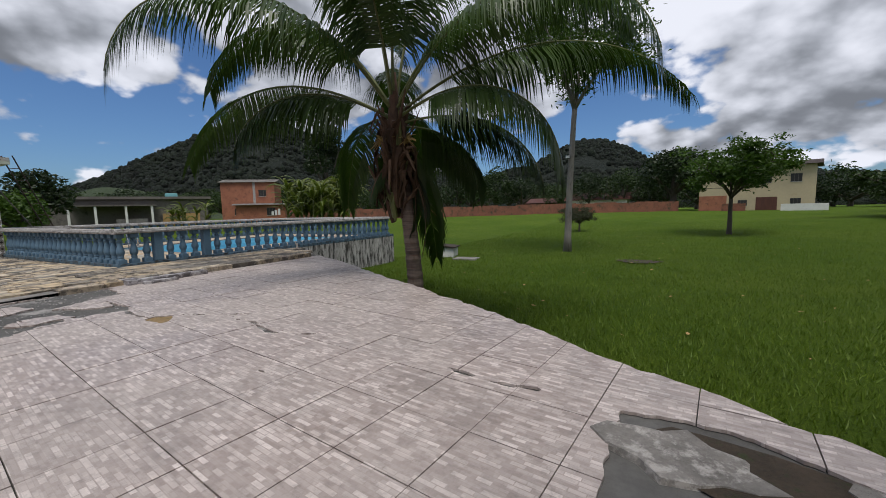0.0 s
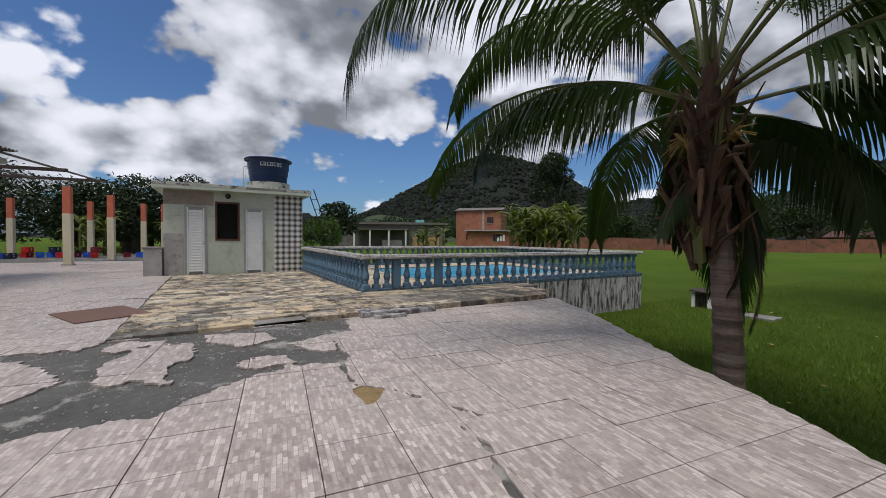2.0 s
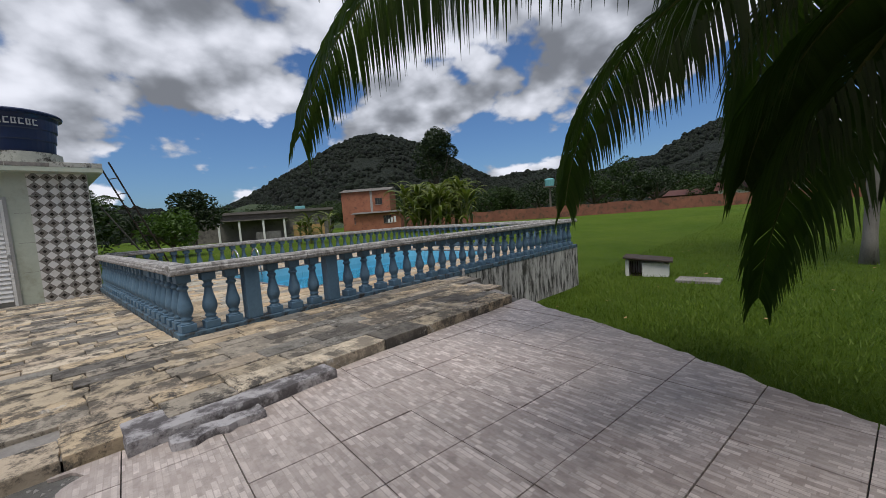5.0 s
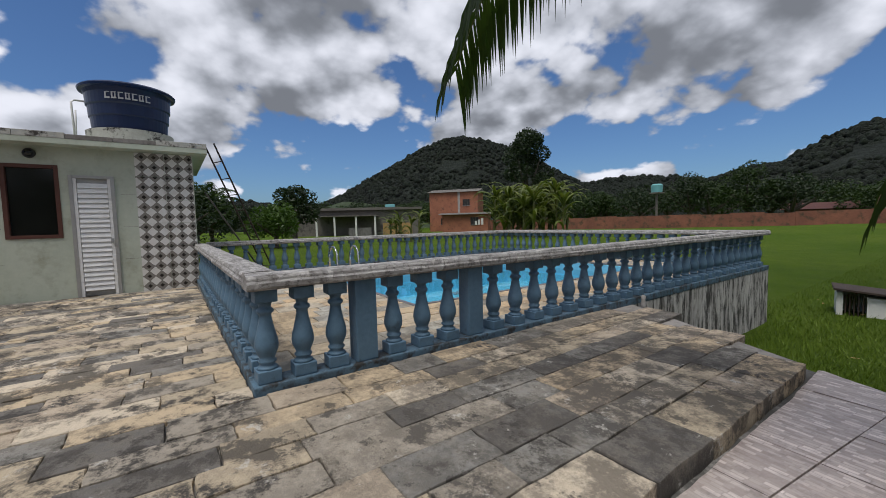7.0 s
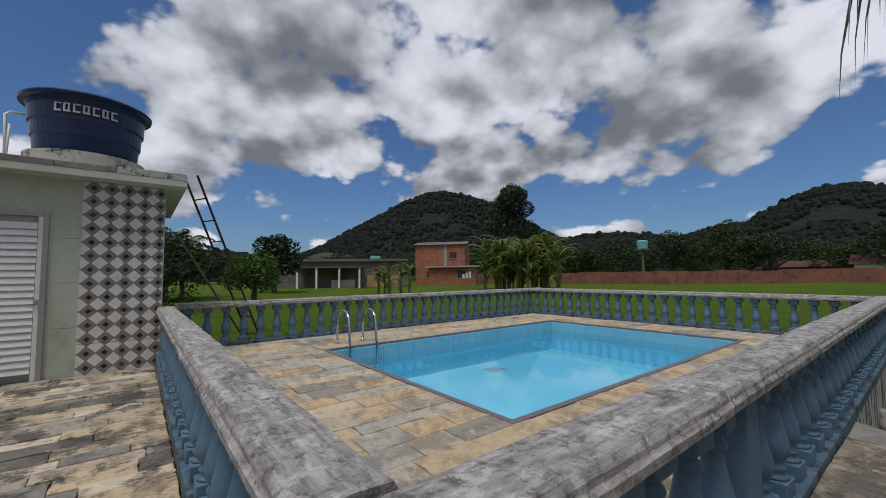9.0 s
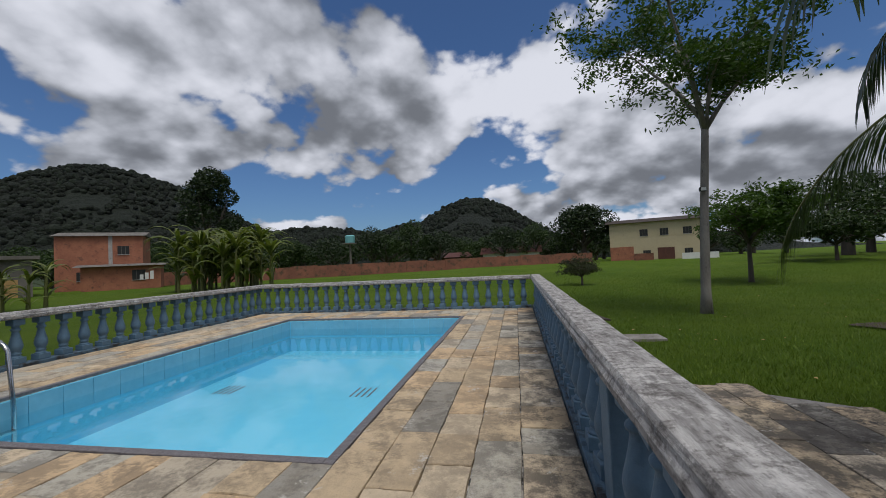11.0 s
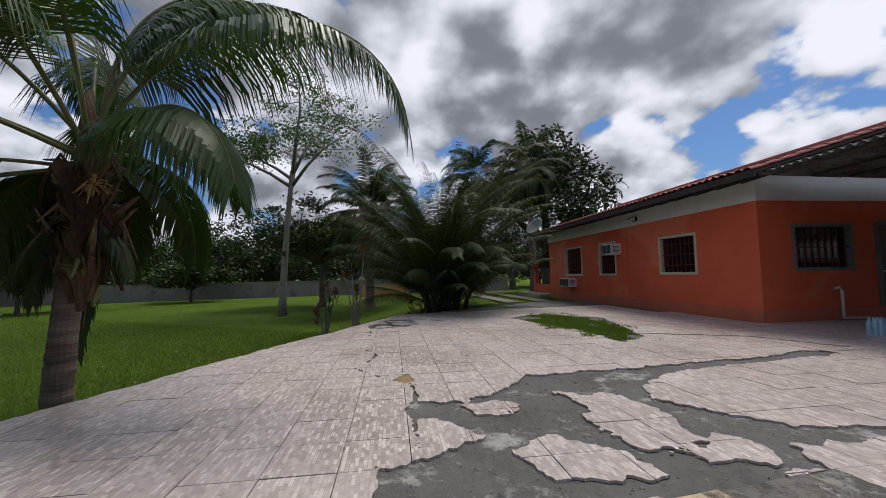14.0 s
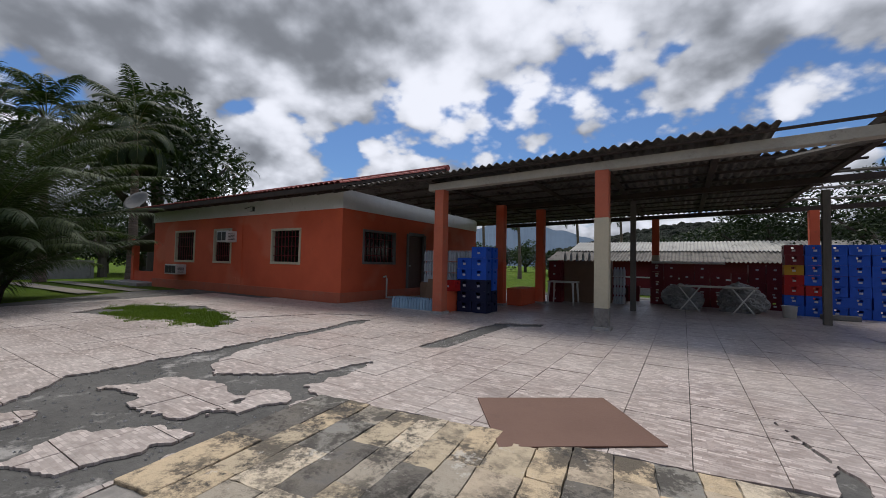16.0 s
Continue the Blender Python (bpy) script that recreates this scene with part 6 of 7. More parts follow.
def bushy_palm():
    """Many-stemmed feather palm whose arching leaves start at the ground."""
    rng = random.Random(32)
    b = thing("bushy_palm", "huge bushy palm with arching feathery fronds down to the ground", "palm tree", pose(14.6, -4.7, -0.3))
    for i in range(16):
        a = 2.4 * i
        r = 0.10 + 0.045 * i
        part("stem", add_tube(bmesh.new(), [(math.cos(a) * r, math.sin(a) * r, -0.2), (math.cos(a) * r * 1.2, math.sin(a) * r * 1.2, 0.5), (math.cos(a) * r * 1.7, math.sin(a) * r * 1.7, 1.1)], [0.09, 0.07, 0.035], 7), "darkwood", b)
    n = 118
    for i in range(n):
        t = i / (n - 1)
        el = 26 + 60 * t ** 0.55 + rng.uniform(-7, 7)
        ln = 3.0 + 4.6 * t ** 0.7 * rng.uniform(0.7, 1.05)
        a = 137.5 * i + rng.uniform(-25, 25)
        rr = rng.uniform(0.1, 0.75)
        v, f, rv, rf = [], [], [], []
        base = (math.sin(radians(a)) * rr, math.cos(radians(a)) * rr, rng.uniform(0.0, 0.9))
        add_frond(v, f, rv, rf, base, a, el, ln, rng.uniform(0.7, 1.7) if el > 42 else rng.uniform(0.5, 1.2), rng.uniform(0.46, 0.62), 70, rng, 0.026, rng.uniform(0.4, 1.5), rng.uniform(0.65, 0.95), r0=0.02)
        fr = pydata("frond", v, f, "palm_olive" if i % 3 else "palm_dark", b)
        pydata("stalk", rv, rf, "stalk_dark", fr, "dark olive leaf stalk", smooth=True)


def garden_palms():
    rng = random.Random(31)

    def spread(n, lo, hi, l0, l1, d0, d1):
        return [(137.5 * i + rng.uniform(-12, 12), lo + (hi - lo) * i / (n - 1), rng.uniform(l0, l1), rng.uniform(d0, d1)) for i in range(n)]
    bushy_palm()
    palm_tree("dark_palm", "dark feathery palm behind the garden", (23.5, -2.6, -1.0), 5.4, 0.28, 0.2, (0.1, 0), spread(46, -30, 80, 3.0, 4.2, 1.2, 2.0), 0.6, 46, 33, "palm_dark", 22, hang=0.6, width=0.06)
    palm_tree("coconut_palm", "tall coconut palm behind the house", (27.4, -11.0, -0.4), 8.4, 0.24, 0.17, (0.3, 0), spread(30, -35, 80, 2.8, 3.8, 1.2, 2.2), 0.65, 36, 34, "palm_dark", 8, width=0.07)
    palm_tree("coconut_palm", "tall coconut palm with dry skirt beside the house", (24.2, -13.6, -0.4), 8.3, 0.26, 0.18, (-0.2, 0.2), spread(34, -60, 80, 2.6, 3.6, 1.2, 2.2), 0.65, 36, 35, "palm_dark", 14, width=0.07)
    palm_tree("coconut_palm", "distant palm showing over the roof", (33, -26.5, -0.4), 9.5, 0.22, 0.16, (0.2, 0), spread(16, -10, 80, 2.2, 2.8, 1.4, 2.2), 0.5, 18, 36, "palm_dark", 4, width=0.07)
    for i, (x, y, h) in enumerate(((9.5, -44, 7), (15, -48, 8.5), (4, -52, 8), (-1, -60, 9))):
        palm_tree("coconut_palm", "distant slender palm seen under the car port roof", (x, y, -0.4), h, 0.22, 0.15, (0.3, 0), spread(14, -20, 75, 2.2, 3.0, 1.4, 2.2), 0.5, 14, 50 + i, "palm_dark", 3, width=0.09)
    dense_tree("mango_tree", "dense dark mango tree behind the palms", (29.8, -18.0, -0.4), 12.5, 13.5, 37, "leaf_dark", 9500, 0.42, lobes=14)
    # red cordyline
    for n, (x, y, h) in enumerate(((12.2, -1.35, 3.3), (14.0, -0.4, 1.9), (12.9, -3.4, 0.9))):
        b = thing("cordyline", "slender cordyline with red and green leaf tufts on the terrace edge", "plant", pose(x, y, gz(x, y)), "cordylines")
        r = random.Random(60 + n)
        for s in range(5):
            a = s * 1.3 + n
            tip = Vector((math.cos(a) * 0.32, math.sin(a) * 0.32, h * (0.55 + 0.12 * s)))
            part("stem", add_tube(bmesh.new(), [(0.03 * s, 0, -0.1), tip * 0.5 + Vector((0, 0, 0.1)), tip], [0.03, 0.025, 0.016], 6), "bark", b)
            v, f = [], []
            for k in range(46):
                q = tip + Vector((0, 0, -0.5 * r.random() * (1 if k % 2 else 0.3)))
                d = Vector((r.gauss(0, 1), r.gauss(0, 1), r.uniform(0.1, 1.3))).normalized()
                u = d.cross(Vector((0, 0, 1))).normalized() * 0.025
                o = len(v)
                v.extend((q, q + d * 0.18 + u, q + d * 0.36 + Vector((0, 0, -0.07)), q + d * 0.18 - u))
                f.append((o, o + 1, o + 2, o + 3))
            pydata("leaf_tuft", v, f, "croton" if s != 2 else "leaf_mid", b)


garden_palms()


def banana_clump(pos, n, h, seed, label):
    rng = random.Random(seed)
    b = thing("banana_clump", label, "banana plants", pose(*pos))
    v, f = [], []
    for i in range(n):
        x, y = rng.gauss(0, h * 0.42), rng.gauss(0, h * 0.3)
        ph = h * rng.uniform(0.45, 0.7)
        part("stem", add_tube(bmesh.new(), [(x, y, -0.3), (x + 0.1, y, ph)], [0.13, 0.07], 7), "rachis", b)
        for k in range(15):
            a = rng.uniform(0, 6.28)
            L = h * rng.uniform(0.42, 0.66)
            fwd = Vector((math.cos(a), math.sin(a), 0))
            sd = Vector((-math.sin(a), math.cos(a), 0))
            ang = rng.uniform(0.9, 1.5)
            p = Vector((x + 0.1, y, ph * (1.0 if k < 9 else rng.uniform(0.15, 0.7))))
            rows = []
            for s in range(7):
                w = 0.17 * math.sin(math.pi * min(0.12 + s / 6.4, 1)) * h / 5 * rng.uniform(0.75, 1.1)
                rows.append((p - sd * w + Vector((0, 0, -w * 0.4)), p.copy(), p + sd * w + Vector((0, 0, -w * 0.4))))
                p = p + (fwd * math.cos(ang) + Vector((0, 0, 1)) * math.sin(ang)) * L / 6
                ang -= 0.30 + 0.06 * s
            for r0, r1 in zip(rows, rows[1:]):
                for c in (0, 1):
                    o = len(v)
                    v.extend((r0[c], r0[c + 1], r1[c + 1], r1[c]))
                    f.append((o, o + 1, o + 2, o + 3))
    pydata("leaves", v, f, "banana", b)


def tree_belt():
    rng = random.Random(77)
    x, y = bearing(-41, 44)
    banana_clump((x, y, gz(x, y)), 34, 6.4, 71, "big clump of yellow-green banana plants behind the pool")
    x, y = bearing(-59, 36)
    banana_clump((x, y, gz(x, y)), 6, 3.2, 72, "small banana plants in front of the brick houses")
    x, y = bearing(-41.8, 92)
    dense_tree("tall_dark_tree", "tall dark tree standing above the others", (x, y, -0.3), 12.5, 25.5, 73, "leaf_dark", 9000, 0.6, lobes=14)
    x, y = bearing(9, 84)
    dense_tree("round_dark_tree", "broad dark tree beside the yellow house", (x, y, -0.3), 13.5, 12, 74, "leaf_dark", 8000, 0.6, lobes=14)
    spec = []
    for k in range(70):
        a = -108 + k * 2.0 + rng.uniform(-0.8, 0.8)
        if -70 < a < -48:
            spec.append((a, rng.uniform(90, 110), rng.uniform(9, 12), rng.uniform(6, 9)))
            continue
        if 12 < a < 24:
            spec.append((a, rng.uniform(105, 120), rng.uniform(9, 12), rng.uniform(5, 7)))
            continue
        if -87 < a < -70:
            spec.append((a, rng.uniform(95, 115), rng.uniform(8, 11), rng.uniform(5, 7)))
            continue
        if a < -76:
            spec.append((a, rng.uniform(34, 60), rng.uniform(6, 9), rng.uniform(3.6, 6.2)))
            continue
        spec.append((a, rng.uniform(88, 112), rng.uniform(8, 13), rng.uniform(5.5, 9.5) + (2.5 if -26 < a < -12 else 0)))
    for a, d, w, h in spec:
        x, y = bearing(a, d)
        dense_tree("belt_tree", "mid-green tree in the belt of trees behind the brick wall", (x, y, gz(x, y) - 0.3), w, h, rng.randrange(9999), rng.choice(("leaf_dark", "leaf_mid", "leaf_mid")), 2600, 0.5, group="belt of trees", lobes=8)
    for k in range(52):                    # beyond the garden wall and behind the house
        a = 36 + k * 1.75 + rng.uniform(-1, 1)
        d = rng.uniform(60, 78)
        x, y = bearing(a, d)
        dense_tree("belt_tree", "dark tree beyond the grey garden wall", (x, y, gz(x, y) - 0.3), rng.uniform(8, 14), rng.uniform(6.5, 10.5), rng.randrange(9999), rng.choice(("leaf_dark", "leaf_mid")), 2800, 0.5, group="trees beyond the wall", lobes=8)
    for k in range(26):
        a = 128 + k * 4.0 + rng.uniform(-1, 1)
        d = rng.uniform(58, 85)
        x, y = bearing(a, d)
        dense_tree("belt_tree", "green tree behind the car port", (x, y, gz(x, y) - 0.5), rng.uniform(7, 11), rng.uniform(4.0, 7.0), rng.randrange(9999), rng.choice(("leaf_dark", "leaf_mid")), 2600, 0.42, group="trees behind the car port", lobes=8)
    for x, y, w, h in ((-14, -28, 9, 7.5), (-19, -24, 9, 7), (-9, -31, 8, 7), (-24, -15, 8, 5.5), (-28, -8, 9, 6), (-27, -1, 8, 5)):
        dense_tree("yard_tree", "dark leafy tree at the back of the yard", (x, y, gz(x, y) - 0.3), w, h, rng.randrange(9999), "leaf_dark", 7000, 0.24, group="yard trees", lobes=12)
    # mid trees left of the houses
    x, y = bearing(-78, 33)
    dense_tree("garden_tree", "bright green rounded tree behind the pool house", (x, y, -0.7), 4.8, 3.6, 91, "leaf", 3200, 0.3)
    x, y = bearing(-75.5, 46)
    dense_tree("garden_tree", "dark rounded tree behind the balustrade", (x, y, -0.6), 6.0, 6.4, 92, "leaf_dark", 3600, 0.4)
    x, y = bearing(-86, 40)
    palm_tree("coconut_palm", "palm behind the pool house", (x, y, -0.6), 3.3, 0.2, 0.15, (0.1, 0), [(137.5 * i, -20 + 5 * i, 3.3, 1.8) for i in range(20)], 0.6, 40, 93, "palm_dark", 4, width=0.07)


tree_belt()


# ---- neighbours ----
def brick_wall():
    b = structure(thing("wall_brick_boundary", "long low red brick boundary wall at the end of the lawn", "wall"))
    pts = [bearing(-47, 66), bearing(-26, 62), bearing(-8, 70), bearing(10, 80)]
    for (x0, y0), (x1, y1) in zip(pts, pts[1:]):
        L = math.hypot(x1 - x0, y1 - y0)
        a = math.degrees(math.atan2(y1 - y0, x1 - x0))
        n = int(L / 3.2)
        for i in range(n):
            xa, xb = L * i / n, L * (i + 1) / n
            xm, ym = x0 + (x1 - x0) * (i + 0.5) / n, y0 + (y1 - y0) * (i + 0.5) / n
            bm = box_bm((xa, -0.08, -1.0), (xb - 0.02, 0.08, 1.75 + 0.08 * math.sin(i * 2.7)))
            add_box(bm, (xa - 0.12, -0.13, -1.0), (xa + 0.12, 0.13, 1.8))
            part("wall_panel", bm, "brick_wall", b).matrix_basis = pose(x0, y0, gz(xm, ym) + 0.05, 0, 0, a)
    g = structure(thing("wall_grey_garden", "weathered grey rendered garden wall with dark coping", "wall"))
    for i in range(16):
        y = -24 + i * 4.6
        bm = box_bm((-0.1, 0.0, -0.6), (0.1, 4.57, 1.9))
        add_box(bm, (-0.16, -0.15, -0.6), (0.16, 0.15, 1.95))
        add_box(bm, (-0.18, 0.15, 1.9), (0.18, 4.42, 1.98))
        part("wall_panel", bm, "grey_wall", g).matrix_basis = pose(52.0, y, -1.3)
    part("ochre_panel", box_bm((44, -8.4, -1.6), (44.3, -3.2, 0.1)), "ochre", g, "ochre painted low wall")


brick_wall()


def far_window(parent, x, z, w, h, y, frame="black"):
    f = part("window", box_bm((x, y - 0.02, z), (x + w, y + 0.03, z + h)), "black", parent, "dark window")
    part("sill", box_bm((x - 0.05, y, z - 0.07), (x + w + 0.05, y + 0.08, z)), "cement", f)
    for i in range(2):
        xx = x + w * (i + 1) / 3
        part("mullion", box_bm((xx - 0.02, y + 0.03, z), (xx + 0.02, y + 0.05, z + h)), "grey_wood", f)


def far_house(name, label, br, dist, face, z, w, d, h, wallmat, roofmat, windows, slope=0.3, over=0.5, flat=False, top=0.0):
    x, y = bearing(br, dist)
    b = thing(name, label, "house", pose(x, y, z, 0, 0, face))
    part("house_body", box_bm((0, -d, -1.5), (w, 0, h)), wallmat, b)
    if flat:
        part("roof", box_bm((-over, -d - over, h), (w + over, over, h + 0.35)), roofmat, b)
    else:
        bm = bmesh.new()
        vs = [bm.verts.new(p) for p in ((-over, over, h), (w + over, over, h), (w + over, -d - over, h), (-over, -d - over, h), (-over, -d / 2, h + slope), (w + over, -d / 2, h + slope))]
        for q in ((0, 1, 5, 4), (2, 3, 4, 5), (0, 4, 3), (1, 2, 5), (0, 3, 2, 1)):
            bm.faces.new([vs[i] for i in q])
        part("roof", bm, roofmat, b)
    for wx, wz, ww, wh in windows:
        far_window(b, wx, wz, ww, wh, 0.0)
    return b


def neighbours():
    # local +y is the side that faces the terrace
    b = far_house("brick_house", "unplastered two-storey red brick house with sloping roof", -56.0, 66, 180 + 34, 0.2, 8.6, 6, 6.4, "brick", "fibre", ((1.4, 4.0, 1.2, 1.1), (5.6, 0.8, 1.0, 1.1)), 0.7, 0.35)
    b.matrix_basis = pose(*bearing(-48.6, 65), 0.0, 0, 0, 180 + 40)
    part("pillar", box_bm((3.1, -0.02, -1), (3.5, 0.05, 6.4)), "cement", b)
    ext = far_house("brick_shed", "low brick lean-to with tin roof and washing beside the brick house", -47, 60, 180 + 40, -0.2, 7.5, 3, 2.6, "brick", "fibre", ((1.5, 0.9, 1.3, 1.2),), 0.3, 0.6)
    for i in range(3):
        part("washing", box_bm((0.6 + 0.5 * i, 0.8, 0.9), (0.95 + 0.5 * i, 0.84, 1.9 - 0.2 * i), 0.01), "plastic_white", ext)
    w = far_house("grey_house", "low grey unpainted house with porch and flat roof", -57.5, 57, 180 + 62, -0.2, 19.0, 7, 3.5, "grey_house", "grey_house", ((3.0, 0.9, 1.4, 1.5),), flat=True)
    part("porch_roof", box_bm((6.0, 0.0, 2.55), (14.8, 2.6, 2.7)), "fibre", w)
    for x in (6.3, 9.0, 12.0, 14.5):
        part("porch_post", box_bm((x, 2.3, -1), (x + 0.25, 2.5, 2.6)), "white", w)
    part("porch_wall", box_bm((7.0, 2.2, -1), (10.2, 2.35, 0.9)), "grey_wall", w)
    part("ochre_panel", box_bm((1.0, 0.0, -1), (5.4, 0.03, 1.5)), "ochre", w, "ochre painted wall panel")
    part("roof_tank", box_bm((3.5, -3.5, 3.75), (5.0, -2.0, 4.4), 0.1), "teal", w, "teal roof tank")
    y = far_house("yellow_house", "two-storey pale yellow house with low red-brown roof", 22.9, 79, 180 - 16, -0.4, 14.5, 8, 6.9, "yellow_house", "darkwood",
                  [(1.5, 4.4, 1.3, 1.2), (5.0, 4.4, 1.3, 1.2), (8.2, 4.4, 1.3, 1.2), (7.9, 0.9, 1.2, 0.9), (1.5, 0.9, 1.2, 1.0)], 0.9, 0.7)
    part("doorway", box_bm((4.2, -0.01, -1), (6.8, 0.04, 2.2)), "brownwood", y, "recessed brown doorway")
    part("gate_wall", box_bm((7.6, 4, -1.2), (10.6, 4.2, 1.3)), "brick_wall", y)
    part("gate_wall", box_bm((-1.5, 4, -1.2), (3.5, 4.2, 1.1)), "white", y)
    part("end_wall", box_bm((10.6, 0.005, -1), (14.5, 0.03, 2.6)), "brick", y, "unpainted lower wall")
    l = far_house("low_house", "long low house with red clay roof behind the brick wall", 3.0, 92, 180 - 2, -0.2, 13, 6, 2.5, "white", "brownwood", ((1, 0.8, 1.2, 1.0),), 1.7, 0.6)
    far_house("low_house", "small far house with white wall among the trees", -7, 96, 180 + 4, -0.2, 9, 5, 2.2, "brownwood", "brownwood", (), 1.2, 0.6)
    x, yy = bearing(-24.4, 68)
    p = thing("raised_tank", "small teal tank on a tall post above the brick wall", "water tank", pose(x, yy, gz(x, yy)))
    part("post", add_tube(bmesh.new(), [(0, 0, -0.5), (0, 0, 5.3)], 0.18, 8), "grey_wood", p)
    part("platform", box_bm((-0.8, -0.8, 5.2), (0.8, 0.8, 5.4)), "grey_wood", p)
    part("tank", add_lathe(bmesh.new(), [(0.75, 5.4), (0.85, 6.5), (0.6, 6.7)], 16), "teal", p)


neighbours()


# ---- things on the lawn ----
def lawn_things():
    b = thing("pump_box", "low white rendered pump box with dark barred opening on the lawn", "pump box", pose(1.2, 11.85, gz(1.2, 11.8), 0, 0, 12))
    W, D = 1.15, 0.8
    for lo, hi in (((-W / 2, -D / 2, -0.1), (-W / 2 + 0.1, D / 2, 0.5)), ((-W / 2 + 0.1, D / 2 - 0.08, -0.1), (W / 2, D / 2, 0.45)), ((W / 2 - 0.1, -D / 2, -0.1), (W / 2, D / 2 - 0.08, 0.4)), ((-0.12, -D / 2, -0.1), (W / 2 - 0.1, -D / 2 + 0.08, 0.42))):
        part("wall", box_bm(lo, hi), "white", b)
    part("lid", box_bm((-W / 2 - 0.06, -D / 2 - 0.1, 0.0), (W / 2 + 0.1, D / 2 + 0.06, 0.045), 0.008), "darkwood", b, "dark sloping lid").matrix_basis = pose(0, 0, 0.50, 0, 5.5, 0)
    for i in range(5):
        x = -W / 2 + 0.13 + i * 0.065
        part("bar", box_bm((x, -D / 2 + 0.02, -0.05), (x + 0.02, -D / 2 + 0.04, 0.46)), "darkwood", b)
    s = thing("concrete_slab", "flat grey concrete cover slab lying in the grass", "slab", pose(2.65, 11.15, gz(2.65, 11.15), 0, 0, 2))
    part("body", box_bm((-0.5, -0.33, -0.05), (0.5, 0.33, 0.07), 0.015), "edge", s)
    p = structure(pydata("trim_bare_patch", [(9.2 + 0.75 * (1 + 0.2 * math.sin(3 * a)) * math.cos(a), 12.45 + 0.5 * math.sin(a), gz(9.2, 12.4) + 0.035) for a in (2 * math.pi * i / 20 for i in range(20))], [tuple(range(20))], "soil"), "bare dirt patch in the lawn", "dirt")
    rng = random.Random(4)
    for i in range(11):
        bd = thing("loose_board", "white board lying in a loose heap on the lawn", "board", pose(21.0 + rng.uniform(-1.1, 1.1), 15.9 + rng.uniform(-0.6, 0.6), gz(21, 16) + 0.06 + 0.03 * i, rng.uniform(-4, 4), rng.uniform(-5, 5), rng.uniform(-60, 10)), "white boards")
        part("panel", box_bm((-rng.uniform(1.0, 2.0), -0.17, 0), (rng.uniform(1.0, 2.0), 0.17, 0.03), 0.004), "board_white", bd)
    for i in range(5):
        bd = thing("sheet_heap", "grey sheets heaped under the orchard trees", "sheets", pose(30 + rng.uniform(-1.5, 1.5), 21 + rng.uniform(-1, 1), gz(30, 21) + 0.1 + 0.05 * i, rng.uniform(-6, 6), rng.uniform(-8, 8), rng.uniform(0, 90)), "grey sheets")
        part("panel", box_bm((-1.2, -0.5, 0), (1.2, 0.5, 0.04), 0.004), "sheet", bd)
    # fallen leaves and white bits
    v, f = [], []
    for i in range(160):
        x, y = rng.uniform(-1, 16), rng.uniform(2, 26)
        if y < edge_y(min(x, 12)) + 0.6 or (x < 0.6 and y < 10.2):
            continue
        z = gz(x, y) + 0.07
        a, s = rng.uniform(0, 6.28), rng.uniform(0.03, 0.07)
        o = len(v)
        for k in range(4):
            v.append((x + s * math.cos(a + k * 1.57) * (1 if k % 2 else 0.5), y + s * math.sin(a + k * 1.57) * (1 if k % 2 else 0.5), z + rng.uniform(0, 0.02)))
        f.append((o, o + 1, o + 2, o + 3))
    tagged(pydata("fallen_leaves", v, f, "ochre"), "scattered dry fallen leaves on the lawn", "leaves", kind="stuff")


lawn_things()


def tufts(name, label, spots, n, h, seed):
    rng = random.Random(seed)
    v, f = [], []
    for i in range(n):
        x, y, z = spots(rng)
        a = rng.uniform(0, 6.28)
        hh = h * rng.uniform(0.5, 1.3)
        w = 0.006 + 0.05 * h * rng.uniform(0.5, 1)
        lx, ly = rng.gauss(0, 0.45) * hh, rng.gauss(0, 0.45) * hh
        o = len(v)
        v.extend(((x - w * math.cos(a), y - w * math.sin(a), z - 0.01), (x + w * math.cos(a), y + w * math.sin(a), z - 0.01), (x + lx, y + ly, z + hh)))
        f.append((o, o + 1, o + 2))
    tagged(pydata(name, v, f, "blade"), label, "grass", kind="stuff")


def lawn_spot(rng):
    while True:
        d = 1.2 + 44 * rng.random() ** 2.0
        x = rng.uniform(-0.5, 14 + 0.8 * d)
        y = edge_y(min(x, 12)) + d - 1.1
        if y > edge_y(min(x, 12.2)) + 0.02 and not (x < 0.12 and y < 9.85):
            return x, y, gz(x, y) + 0.02


def patch_spot(rng):
    while True:
        u, w = rng.uniform(-1, 1), rng.uniform(-1, 1)
        x, y = 8.4 + 2.3 * u + 0.3 * w, -6.25 - 0.55 * u + 0.9 * w
        if u * u + w * w + 1.3 * fbm(x, y, 1.3, 4.0) + 0.7 * fbm(x, y, 4.5, 2.0) + 0.55 * rng.random() < 0.9:
            return x, y, SLAB


tufts("grass_tufts", "thick short green grass blades of the lawn", lawn_spot, 190000, 0.075, 8)
tufts("weed_patch", "patch of green weeds growing through the broken terrace", patch_spot, 17000, 0.06, 9)


def drive():
    v, f = [], []
    for j in range(2):
        for i in range(25):
            t = i / 24
            x, y = 15.5 + 22 * t, -8.0 - 1.5 * j - 3.5 * t + 0.5 * math.sin(3 * t)
            for s in (-0.35, 0.35):
                v.append((x, y + s, gz(x, y + s) + 0.05))
            if i:
                o = j * 50 + i * 2
                f.append((o - 2, o, o + 1, o - 1))
    structure(pydata("road", v, f, "dirt_road"), "two pale wheel tracks of the drive through grass", "drive")


drive()


